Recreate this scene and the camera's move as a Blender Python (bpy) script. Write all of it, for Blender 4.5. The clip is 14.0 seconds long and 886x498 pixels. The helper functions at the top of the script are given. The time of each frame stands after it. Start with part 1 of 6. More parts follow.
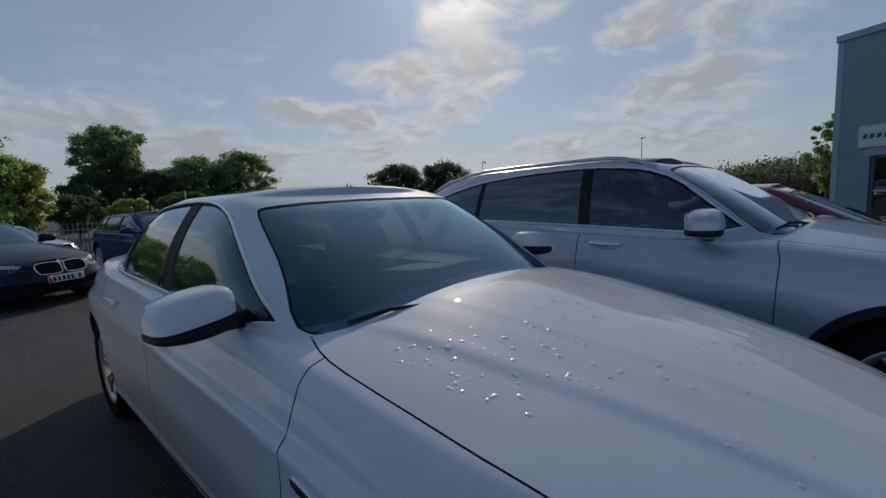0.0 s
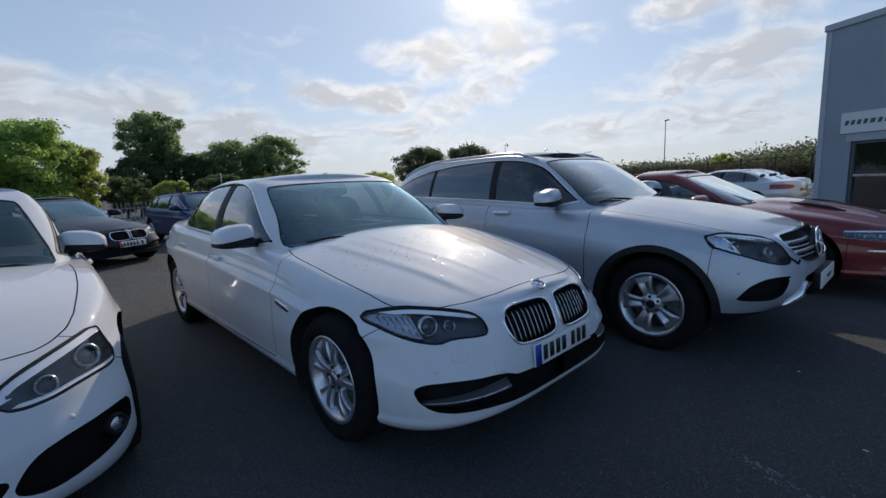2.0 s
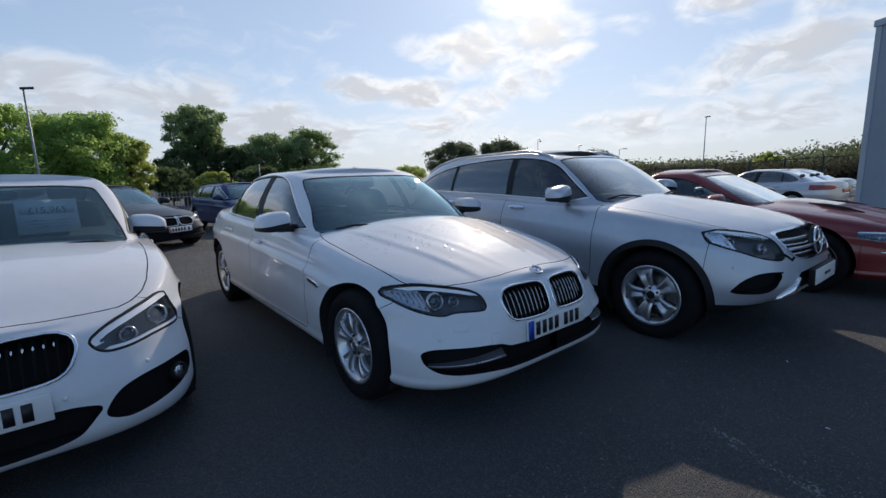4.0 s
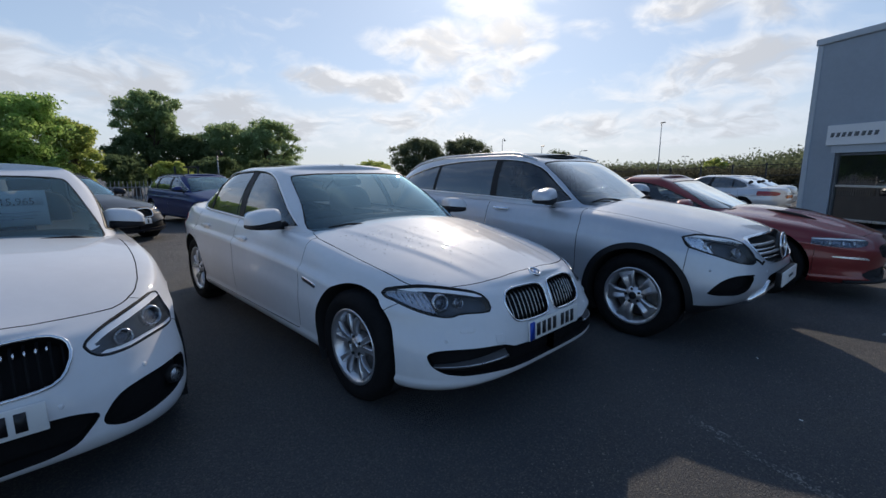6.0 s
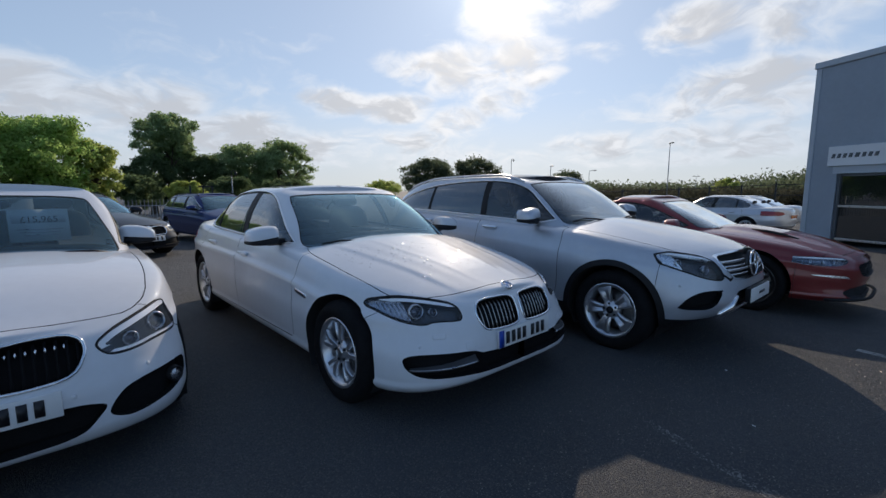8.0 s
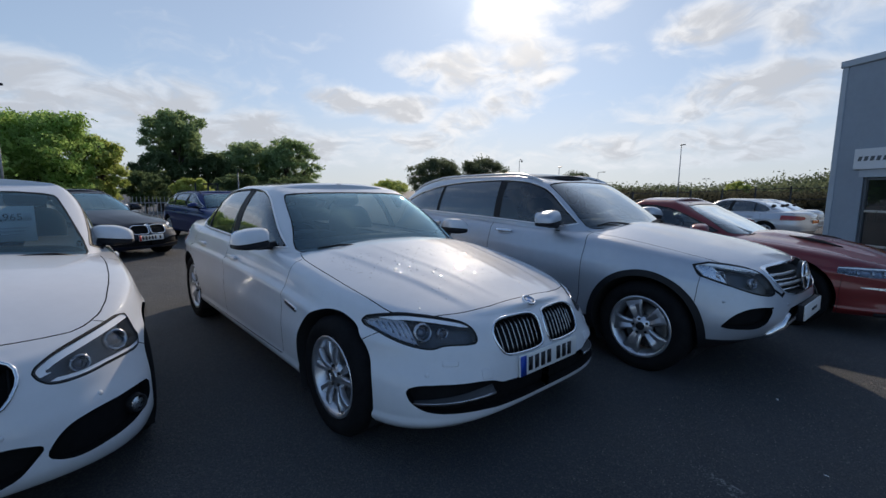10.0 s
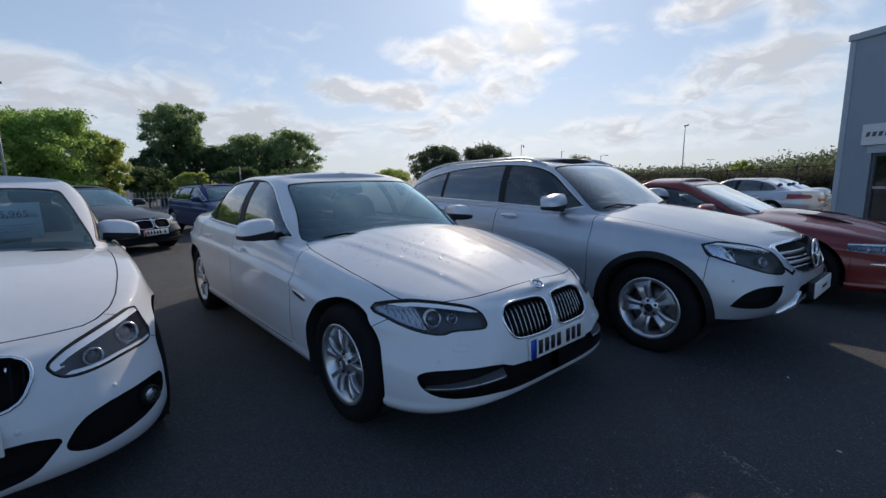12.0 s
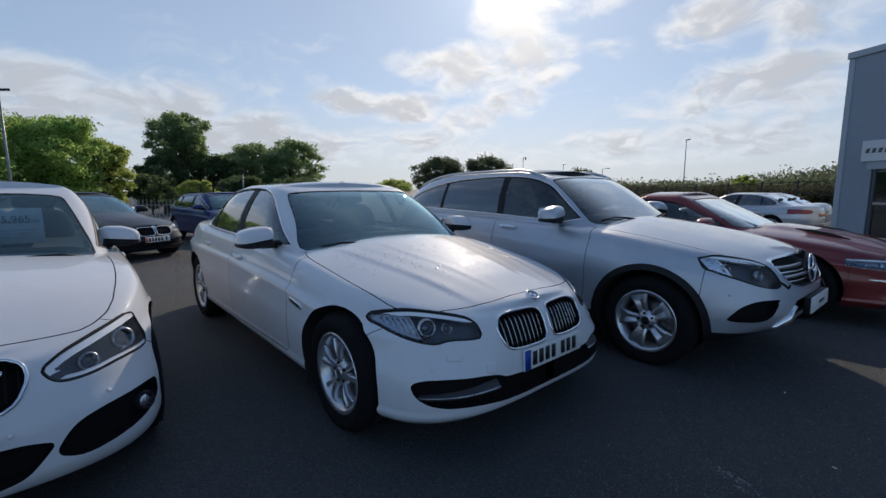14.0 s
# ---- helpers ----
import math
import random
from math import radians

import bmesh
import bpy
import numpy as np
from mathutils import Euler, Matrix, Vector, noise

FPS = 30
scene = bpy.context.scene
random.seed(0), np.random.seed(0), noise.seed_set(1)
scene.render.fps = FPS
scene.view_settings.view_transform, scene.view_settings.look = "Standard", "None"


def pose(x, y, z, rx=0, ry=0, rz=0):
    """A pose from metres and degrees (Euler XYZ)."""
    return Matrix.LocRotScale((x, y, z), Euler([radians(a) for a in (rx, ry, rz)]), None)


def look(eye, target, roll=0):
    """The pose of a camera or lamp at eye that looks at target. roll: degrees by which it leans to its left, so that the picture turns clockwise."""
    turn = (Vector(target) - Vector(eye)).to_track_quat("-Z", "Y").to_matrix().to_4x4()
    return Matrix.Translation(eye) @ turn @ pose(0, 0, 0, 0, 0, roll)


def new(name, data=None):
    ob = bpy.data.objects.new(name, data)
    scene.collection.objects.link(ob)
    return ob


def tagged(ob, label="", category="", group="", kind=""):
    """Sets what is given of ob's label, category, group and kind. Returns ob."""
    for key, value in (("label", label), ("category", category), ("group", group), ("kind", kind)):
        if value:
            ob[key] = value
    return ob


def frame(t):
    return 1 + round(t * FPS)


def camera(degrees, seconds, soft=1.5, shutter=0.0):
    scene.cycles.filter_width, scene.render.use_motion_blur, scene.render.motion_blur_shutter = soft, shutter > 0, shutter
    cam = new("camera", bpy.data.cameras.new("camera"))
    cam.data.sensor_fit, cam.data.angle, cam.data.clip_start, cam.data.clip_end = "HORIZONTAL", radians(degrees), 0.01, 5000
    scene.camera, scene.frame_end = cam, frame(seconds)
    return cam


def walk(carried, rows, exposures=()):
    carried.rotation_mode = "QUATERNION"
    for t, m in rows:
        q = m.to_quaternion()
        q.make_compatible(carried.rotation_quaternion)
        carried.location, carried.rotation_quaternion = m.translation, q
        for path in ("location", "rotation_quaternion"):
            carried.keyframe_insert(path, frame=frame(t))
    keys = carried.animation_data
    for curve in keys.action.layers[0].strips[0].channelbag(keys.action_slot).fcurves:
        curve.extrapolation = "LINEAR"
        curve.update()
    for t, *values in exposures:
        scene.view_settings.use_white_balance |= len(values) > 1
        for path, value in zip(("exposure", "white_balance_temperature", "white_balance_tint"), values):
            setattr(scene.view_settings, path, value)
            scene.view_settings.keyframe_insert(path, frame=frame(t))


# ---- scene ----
cam = camera(90.6, 14.0)
PATH = [
    (0, (-1.379, -1.933, 1.322), (0.071, -0.577, 1.078), -2.7),
    (0.5, (-1.553, -2.356, 1.325), (-0.301, -0.813, 1.093), -2.3),
    (1, (-1.661, -2.726, 1.304), (-0.303, -1.282, 1.04), -3.4),
    (1.5, (-1.83, -3.052, 1.301), (-0.461, -1.628, 0.986), -4.0),
    (2, (-1.888, -3.419, 1.304), (-0.536, -1.979, 0.989), -2.6),
    (2.5, (-1.933, -3.713, 1.319), (-0.621, -2.236, 1.005), -3.0),
    (3, (-2.033, -3.935, 1.313), (-0.749, -2.437, 0.987), -2.3),
    (3.5, (-2.047, -3.938, 1.318), (-0.795, -2.418, 0.968), -1.7),
    (3.7, (-2.008, -3.868, 1.304), (-0.767, -2.336, 0.969), -1.7),
    (5.8, (-2.195, -3.486, 1.335), (-0.835, -2.063, 0.979), -0.3),
    (6, (-2.199, -3.594, 1.339), (-0.827, -2.182, 0.988), -0.1),
    (6.5, (-2.21, -3.813, 1.352), (-0.835, -2.4, 1.015), 0.2),
    (7, (-2.279, -3.929, 1.357), (-0.922, -2.493, 1.047), 0.2),
    (7.5, (-2.338, -4.013, 1.381), (-0.993, -2.56, 1.098), 0.1),
    (8, (-2.219, -3.908, 1.353), (-0.873, -2.453, 1.087), -0.0),
    (8.2, (-2.119, -3.853, 1.371), (-0.783, -2.391, 1.097), -0.2),
    (10.5, (-1.967, -3.566, 1.336), (-0.643, -2.091, 1.07), 0.7),
    (11, (-1.962, -3.553, 1.329), (-0.637, -2.082, 1.046), 0.6),
    (11.5, (-1.962, -3.563, 1.342), (-0.64, -2.093, 1.035), -0.3),
    (12, (-1.98, -3.57, 1.332), (-0.672, -2.092, 1.013), -0.9),
    (12.5, (-1.974, -3.578, 1.35), (-0.678, -2.089, 1.03), -2.5),
    (13, (-1.97, -3.612, 1.369), (-0.675, -2.116, 1.076), -1.8),
    (13.5, (-1.977, -3.599, 1.354), (-0.671, -2.108, 1.086), -1.6),
    (14, (-1.97, -3.603, 1.331), (-0.661, -2.115, 1.06), -0.2),
]
walk(cam, [(t, look(eye, target, roll)) for t, eye, target, roll in PATH],
     [(0, -0.65, 6380, 10), (0.5, -0.60, 6380, 10), (1, -0.36, 6380, 10), (1.5, -0.09, 6380, 10), (2, 0.06, 6380, 10), (3, 0.14, 6380, 10), (3.6, 0.20, 6380, 10), (6, 0.20, 6380, 10), (8, 0.10, 6380, 10), (10.5, 0.09, 6380, 10), (11.5, 0.13, 6380, 10), (13, 0.06, 6380, 10), (14, 0.02, 6380, 10)])

# ---------------------------------------------------------------- light
SUN_AZ, SUN_EL = 49.5, 27.0          # from +y towards +x, and above the horizon
sun_dir = Vector((math.sin(radians(SUN_AZ)) * math.cos(radians(SUN_EL)),
                  math.cos(radians(SUN_AZ)) * math.cos(radians(SUN_EL)), math.sin(radians(SUN_EL))))
sun = new("sun", bpy.data.lights.new("sun", "SUN"))
sun.data.energy, sun.data.angle, sun.data.color = 2.4, radians(0.6), (1.0, 0.83, 0.64)
sun.matrix_world = look(sun_dir * 50, (0, 0, 0))


class Nodes:
    """A short way to write node trees."""

    def __init__(self, tree):
        self.t = tree
        tree.nodes.clear()

    def n(self, kind, ins=None, **props):
        node = self.t.nodes.new(kind)
        for k, v in props.items():
            if k == "operation":
                node.operation = v
            elif k == "use_clamp":
                node.use_clamp = v
            elif k == "data_type":
                node.data_type = v
            elif k == "interpolation_type":
                node.interpolation_type = v
        if "sky_type" in props:
            node.sky_type, node.sun_disc = props["sky_type"], props["sun_disc"]
            node.sun_elevation, node.sun_rotation = props["sun_elevation"], props["sun_rotation"]
            node.air_density, node.dust_density, node.ozone_density = props["air_density"], props["dust_density"], props["ozone_density"]
        for k, v in (ins or {}).items():
            if isinstance(v, bpy.types.NodeSocket):
                self.t.links.new(v, node.inputs[k])
            else:
                node.inputs[k].default_value = v
        return node

    def math(self, op, a, b=0.0, c=0.0, clamp=False):
        return self.n("ShaderNodeMath", {0: a, 1: b, 2: c}, operation=op, use_clamp=clamp).outputs[0]

    def vmath(self, op, a, b=(0, 0, 0)):
        node = self.n("ShaderNodeVectorMath", {0: a, 1: b}, operation=op)
        return node.outputs["Value" if op in ("DOT_PRODUCT", "LENGTH", "DISTANCE") else "Vector"]

    def mix(self, fac, a, b):
        node = self.n("ShaderNodeMix", {0: fac, 6: a, 7: b}, data_type="RGBA")
        return node.outputs[2]

    def noise(self, vec, scale, detail=4.0, rough=0.55, dist=0.0):
        return self.n("ShaderNodeTexNoise", {"Vector": vec, "Scale": scale, "Detail": detail, "Roughness": rough, "Distortion": dist}).outputs["Fac"]

    def ramp(self, fac, lo, hi):
        return self.n("ShaderNodeMapRange", {0: fac, 1: lo, 2: hi, 3: 0.0, 4: 1.0}, interpolation_type="SMOOTHSTEP").outputs[0]


def direction(az, el):
    return (math.sin(radians(az)) * math.cos(radians(el)), math.cos(radians(az)) * math.cos(radians(el)), math.sin(radians(el)))


def make_world():
    w = bpy.data.worlds.new("sky")
    w.use_nodes = True
    scene.world = w
    g = Nodes(w.node_tree)
    way = g.n("ShaderNodeTexCoord").outputs["Generated"]
    sky = g.n("ShaderNodeTexSky", sky_type="NISHITA", sun_disc=False, sun_elevation=radians(SUN_EL),
              sun_rotation=radians(SUN_AZ), air_density=1.0, dust_density=0.35, ozone_density=2.0).outputs[0]
    # the hazy evening sky is paler towards its brightest part
    soft = g.vmath("ADD", g.vmath("MULTIPLY", sky, (0.115, 0.10, 0.075)), (1.0, 1.0, 1.0))
    sky = g.vmath("MULTIPLY", g.vmath("DIVIDE", sky, soft), (1.06, 1.22, 1.36))
    toward = g.ramp(g.vmath("DOT_PRODUCT", way, direction(45, 15)), 0.1, 0.9)
    sky = g.mix(g.math("MULTIPLY", toward, 0.30), sky, (5.7, 5.8, 5.8, 1))
    z = g.n("ShaderNodeSeparateXYZ", {0: way}).outputs[2]
    # cloud deck, seen in perspective
    flat = g.math("ADD", g.math("MAXIMUM", z, 0.0), 0.36)
    deck = g.vmath("DIVIDE", way, g.n("ShaderNodeCombineXYZ", {0: flat, 1: flat, 2: flat}).outputs[0])
    warp = g.n("ShaderNodeTexNoise", {"Vector": deck, "Scale": 3.4, "Detail": 3.0}).outputs["Color"]
    deck = g.vmath("ADD", deck, g.vmath("MULTIPLY", g.vmath("SUBTRACT", warp, (0.5, 0.5, 0.5)), (0.24, 0.24, 0.24)))
    fine = g.noise(deck, 6.4, 9.0, 0.56, 0.45)
    broad = g.noise(deck, 1.9, 3.0, 0.5, 0.2)
    rough = g.math("ADD", g.math("MULTIPLY", g.math("SUBTRACT", fine, 0.5), 2.0), g.math("MULTIPLY", g.math("SUBTRACT", broad, 0.5), 1.0))
    # the sides turned to the sun are lighter
    beyond = g.vmath("SUBTRACT", tuple(sun_dir / (sun_dir.z + 0.36)), deck)
    beyond = g.vmath("MULTIPLY", g.vmath("NORMALIZE", beyond), (0.052, 0.052, 0.052))
    relief = g.math("SUBTRACT", g.noise(g.vmath("ADD", deck, beyond), 6.4, 6.0, 0.56, 0.45), fine)
    # the larger cloud banks: azimuth, elevation, half width, half height, weight
    banks = None
    for az, el, wide, high, gain in CLOUDS:
        d = direction(az, el)
        right = Vector((math.cos(radians(az)), -math.sin(radians(az)), 0))
        up = right.cross(Vector(d))
        a = g.math("DIVIDE", g.vmath("DOT_PRODUCT", way, tuple(right)), math.sin(radians(wide)))
        b = g.math("DIVIDE", g.vmath("DOT_PRODUCT", way, tuple(up)), math.sin(radians(high)))
        r = g.math("ADD", g.math("MULTIPLY", a, a), g.math("MULTIPLY", b, b))
        ahead = g.math("GREATER_THAN", g.vmath("DOT_PRODUCT", way, d), 0.0)
        blob = g.math("MULTIPLY", g.math("MULTIPLY", g.math("SUBTRACT", 1.0, g.ramp(r, 0.0, 2.0)), gain), ahead)
        banks = blob if banks is None else g.math("MAXIMUM", banks, blob)
    # away from the named banks the same broken cover goes on
    back = g.math("SUBTRACT", 1.0, g.ramp(g.vmath("DOT_PRODUCT", way, direction(45, 15)), 0.2, 0.75))
    banks = g.math("MAXIMUM", banks, g.math("MULTIPLY", back, 0.20))
    dense = g.math("ADD", g.math("MULTIPLY", banks, 0.84), rough)
    cover = g.ramp(dense, 0.04, 1.0)
    thick = g.ramp(g.math("ADD", dense, g.math("MULTIPLY", relief, 2.8)), 0.38, 1.02)
    near = g.math("MAXIMUM", g.vmath("DOT_PRODUCT", way, tuple(sun_dir)), 0.0)
    glow = g.math("POWER", near, 40.0)
    wide = g.math("POWER", near, 5.0)
    lit = g.mix(g.math("MAXIMUM", wide, g.math("MULTIPLY", toward, 0.35)), (4.2, 5.0, 6.1, 1), (9.2, 8.8, 8.4, 1))
    grey = g.mix(g.math("MAXIMUM", wide, g.math("MULTIPLY", toward, 0.6)), (3.3, 3.7, 4.4, 1), (4.5, 4.4, 4.4, 1))
    cloud = g.mix(g.math("MULTIPLY", thick, g.math("SUBTRACT", 0.68, g.math("MULTIPLY", glow, 0.55))), lit, grey)
    low = g.math("SUBTRACT", 1.0, g.ramp(z, 0.0, 0.22))
    veil = g.mix(g.math("MULTIPLY", low, 0.66), sky, g.mix(g.math("MAXIMUM", wide, g.math("MULTIPLY", toward, 0.45)), (3.4, 3.9, 4.7, 1), (8.0, 7.6, 7.1, 1)))
    full = g.mix(g.math("MULTIPLY", cover, 0.95), veil, cloud)
    burst = g.math("MULTIPLY", g.math("POWER", near, 170.0), g.math("ADD", 2.5, g.math("MULTIPLY", cover, 6.0)))
    white = g.n("ShaderNodeCombineXYZ", {0: burst, 1: g.math("MULTIPLY", burst, 0.96), 2: g.math("MULTIPLY", burst, 0.88)}).outputs[0]
    full = g.vmath("ADD", full, white)
    bg = g.n("ShaderNodeBackground", {0: full, 1: 0.113})
    out = g.n("ShaderNodeOutputWorld")
    w.node_tree.links.new(bg.outputs[0], out.inputs[0])


CLOUDS = [(38.5, 14.6, 5, 2.0, 0.75), (46, 14.4, 6, 3.0, 1.0), (53, 15.2, 5, 3.0, 0.95), (50.5, 20, 5, 3.2, 1.0), (57, 21, 5, 2.4, 0.85),
          (30, 10.6, 5, 1.6, 0.85), (36.5, 10.2, 5, 1.8, 1.0), (45, 8.6, 4, 2.0, 0.85), (50, 10.8, 4, 2.0, 0.9), (61.5, 15.8, 3.4, 1.2, 0.62),
          (72, 17, 6, 2.4, 0.9), (80, 17.5, 6, 3.4, 0.85), (69, 9.6, 7, 2.2, 0.75), (77, 10.4, 7, 3.0, 0.85), (74, 5.2, 10, 2.4, 0.85), (64, 4.8, 9, 2.0, 0.75),
          (0, 8.8, 9, 3.6, 1.08), (9, 8.6, 8, 3.4, 1.08), (17, 6.2, 8, 3.0, 1.05), (24, 4.8, 8, 2.4, 0.95), (-14, 10, 12, 5, 1.1), (34, 5.6, 12, 1.8, 0.6), (45, 4.0, 14, 1.5, 0.55)]
make_world()

# ---------------------------------------------------------------- materials


def material(name, base, rough=0.5, metal=0.0, coat=0.0, vary=0.0, scale=6.0, bump=0.0, bump_scale=60.0, spread=0.35, flake=0.0, spec=0.5, coat_rough=0.03):
    """A surface with variation at two scales and fine relief."""
    m = bpy.data.materials.new(name)
    m.use_nodes = True
    g = Nodes(m.node_tree)
    where = g.n("ShaderNodeTexCoord").outputs["Object"]
    colour = (*base, 1)
    if vary:
        broad = g.noise(where, scale, 4.0, 0.6)
        small = g.noise(where, scale * 9, 5.0, 0.65)
        k = g.ramp(g.math("ADD", g.math("MULTIPLY", broad, 0.6), g.math("MULTIPLY", small, 0.4)), 0.5 - spread / 2, 0.5 + spread / 2)
        dark = tuple(c * (1 - vary) for c in base)
        light = tuple(min(1, c * (1 + vary)) for c in base)
        colour = g.mix(k, (*dark, 1), (*light, 1))
    ins = {"Base Color": colour, "Roughness": rough, "Metallic": metal, "Coat Weight": coat, "Coat Roughness": coat_rough, "Specular IOR Level": spec}
    bsdf = g.n("ShaderNodeBsdfPrincipled", ins)
    if vary and not coat:
        m.node_tree.links.new(g.math("ADD", g.math("MULTIPLY", g.noise(where, scale * 3, 3.0), 0.25), rough - 0.12, clamp=True), bsdf.inputs["Roughness"])
    if bump:
        height = g.noise(where, bump_scale, 4.0, 0.6)
        b = g.n("ShaderNodeBump", {"Strength": bump, "Distance": 0.01, "Height": height})
        m.node_tree.links.new(b.outputs[0], bsdf.inputs["Normal"])
    if flake:
        cell = g.n("ShaderNodeTexVoronoi", {"Vector": where, "Scale": 900.0}).outputs["Color"]
        tilt = g.vmath("MULTIPLY", g.vmath("SUBTRACT", cell, (0.5, 0.5, 0.5)), (flake, flake, flake))
        normal = g.n("ShaderNodeNewGeometry").outputs["Normal"]
        m.node_tree.links.new(g.vmath("NORMALIZE", g.vmath("ADD", normal, tilt)), bsdf.inputs["Normal"])
        m.node_tree.links.new(normal, bsdf.inputs["Coat Normal"])
    out = g.n("ShaderNodeOutputMaterial")
    m.node_tree.links.new(bsdf.outputs[0], out.inputs[0])
    return m


def glass(name, tint, gloss=1.0, rough=0.0, shade=(1, 1, 1)):
    """A thin pane: tinted clear, with a mirror-like share that grows at grazing angles."""
    m = bpy.data.materials.new(name)
    m.use_nodes = True
    g = Nodes(m.node_tree)
    clear = g.n("ShaderNodeBsdfTransparent", {0: (*tint, 1)})
    shine = g.n("ShaderNodeBsdfGlossy", {0: (*shade, 1), 1: rough})
    where = g.n("ShaderNodeTexCoord").outputs["Object"]
    film = g.math("MULTIPLY", g.noise(where, 5.0, 5.0), 0.05)
    fac = g.math("ADD", g.math("MULTIPLY", g.n("ShaderNodeFresnel", {0: 1.55}).outputs[0], gloss), g.math("MULTIPLY", film, 0.3), clamp=True)
    both = g.n("ShaderNodeMixShader", {0: fac, 1: clear.outputs[0], 2: shine.outputs[0]})
    haze = g.n("ShaderNodeBsdfDiffuse", {0: (0.6, 0.6, 0.6, 1)})
    dusty = g.n("ShaderNodeMixShader", {0: film, 1: both.outputs[0], 2: haze.outputs[0]})
    out = g.n("ShaderNodeOutputMaterial")
    m.node_tree.links.new(dusty.outputs[0], out.inputs[0])
    return m


def asphalt_material(name="asphalt", paint=0.0):
    m = bpy.data.materials.new(name)
    m.use_nodes = True
    g = Nodes(m.node_tree)
    where = g.n("ShaderNodeTexCoord").outputs["Object"]
    patch = g.noise(where, 0.35, 5.0, 0.6)
    mid = g.noise(where, 3.0, 5.0, 0.65)
    cell = g.n("ShaderNodeTexVoronoi", {"Vector": where, "Scale": 125.0, "Randomness": 1.0})
    chip = g.n("ShaderNodeSeparateColor", {0: cell.outputs["Color"]}).outputs[0]
    base = g.mix(g.ramp(patch, 0.3, 0.7), (0.062, 0.069, 0.080, 1), (0.102, 0.105, 0.109, 1))
    base = g.mix(g.math("MULTIPLY", g.ramp(mid, 0.45, 0.75), 0.5), base, (0.103, 0.100, 0.095, 1))
    base = g.mix(g.math("MULTIPLY", g.ramp(chip, 0.62, 1.0), 0.26), base, (0.34, 0.30, 0.255, 1))
    dark = g.math("MULTIPLY", g.ramp(cell.outputs["Distance"], 0.35, 0.8), 0.5)
    base = g.mix(dark, base, (0.034, 0.035, 0.040, 1))
    if paint:
        # worn road paint left on the stones
        wear = g.math("ADD", g.math("MULTIPLY", g.noise(where, 6.0, 6.0, 0.75), 0.75), g.math("MULTIPLY", chip, 0.25))
        left = g.math("MULTIPLY", g.ramp(wear, 0.66 - 0.3 * paint, 0.86 - 0.3 * paint), 0.35 + 0.5 * paint)
        base = g.mix(left, base, (0.50, 0.49, 0.47, 1))
    bsdf = g.n("ShaderNodeBsdfPrincipled", {"Base Color": base, "Roughness": g.math("ADD", g.math("MULTIPLY", mid, 0.3), 0.55), "Specular IOR Level": 0.35})
    grit = g.noise(where, 210.0, 4.0, 0.7)
    stone = g.math("SUBTRACT", 1.0, g.math("POWER", cell.outputs["Distance"], 2.0))
    height = g.math("ADD", g.math("MULTIPLY", stone, g.math("ADD", 0.15, g.math("MULTIPLY", chip, 1.0))), g.math("ADD", g.math("MULTIPLY", grit, 0.8), g.math("MULTIPLY", mid, 0.6)))
    b = g.n("ShaderNodeBump", {"Strength": 1.0, "Distance": 0.010, "Height": height})
    m.node_tree.links.new(b.outputs[0], bsdf.inputs["Normal"])
    m.node_tree.links.new(bsdf.outputs[0], g.n("ShaderNodeOutputMaterial").inputs[0])
    return m


def leaf_material(name, dark, light):
    m = bpy.data.materials.new(name)
    m.use_nodes = True
    g = Nodes(m.node_tree)
    k = g.n("ShaderNodeNewGeometry").outputs["Random Per Island"]
    where = g.n("ShaderNodeTexCoord").outputs["Object"]
    k = g.math("ADD", g.math("MULTIPLY", k, 0.6), g.math("MULTIPLY", g.ramp(g.noise(where, 0.6, 3.0), 0.35, 0.65), 0.4))
    base = g.mix(k, (*dark, 1), (*light, 1))
    a = g.n("ShaderNodeBsdfDiffuse", {0: base})
    b = g.n("ShaderNodeBsdfTranslucent", {0: g.mix(0.5, base, (*[min(1, c * 2.0) for c in light], 1))})
    s = g.n("ShaderNodeMixShader", {0: 0.62, 1: a.outputs[0], 2: b.outputs[0]})
    m.node_tree.links.new(s.outputs[0], g.n("ShaderNodeOutputMaterial").inputs[0])
    return m


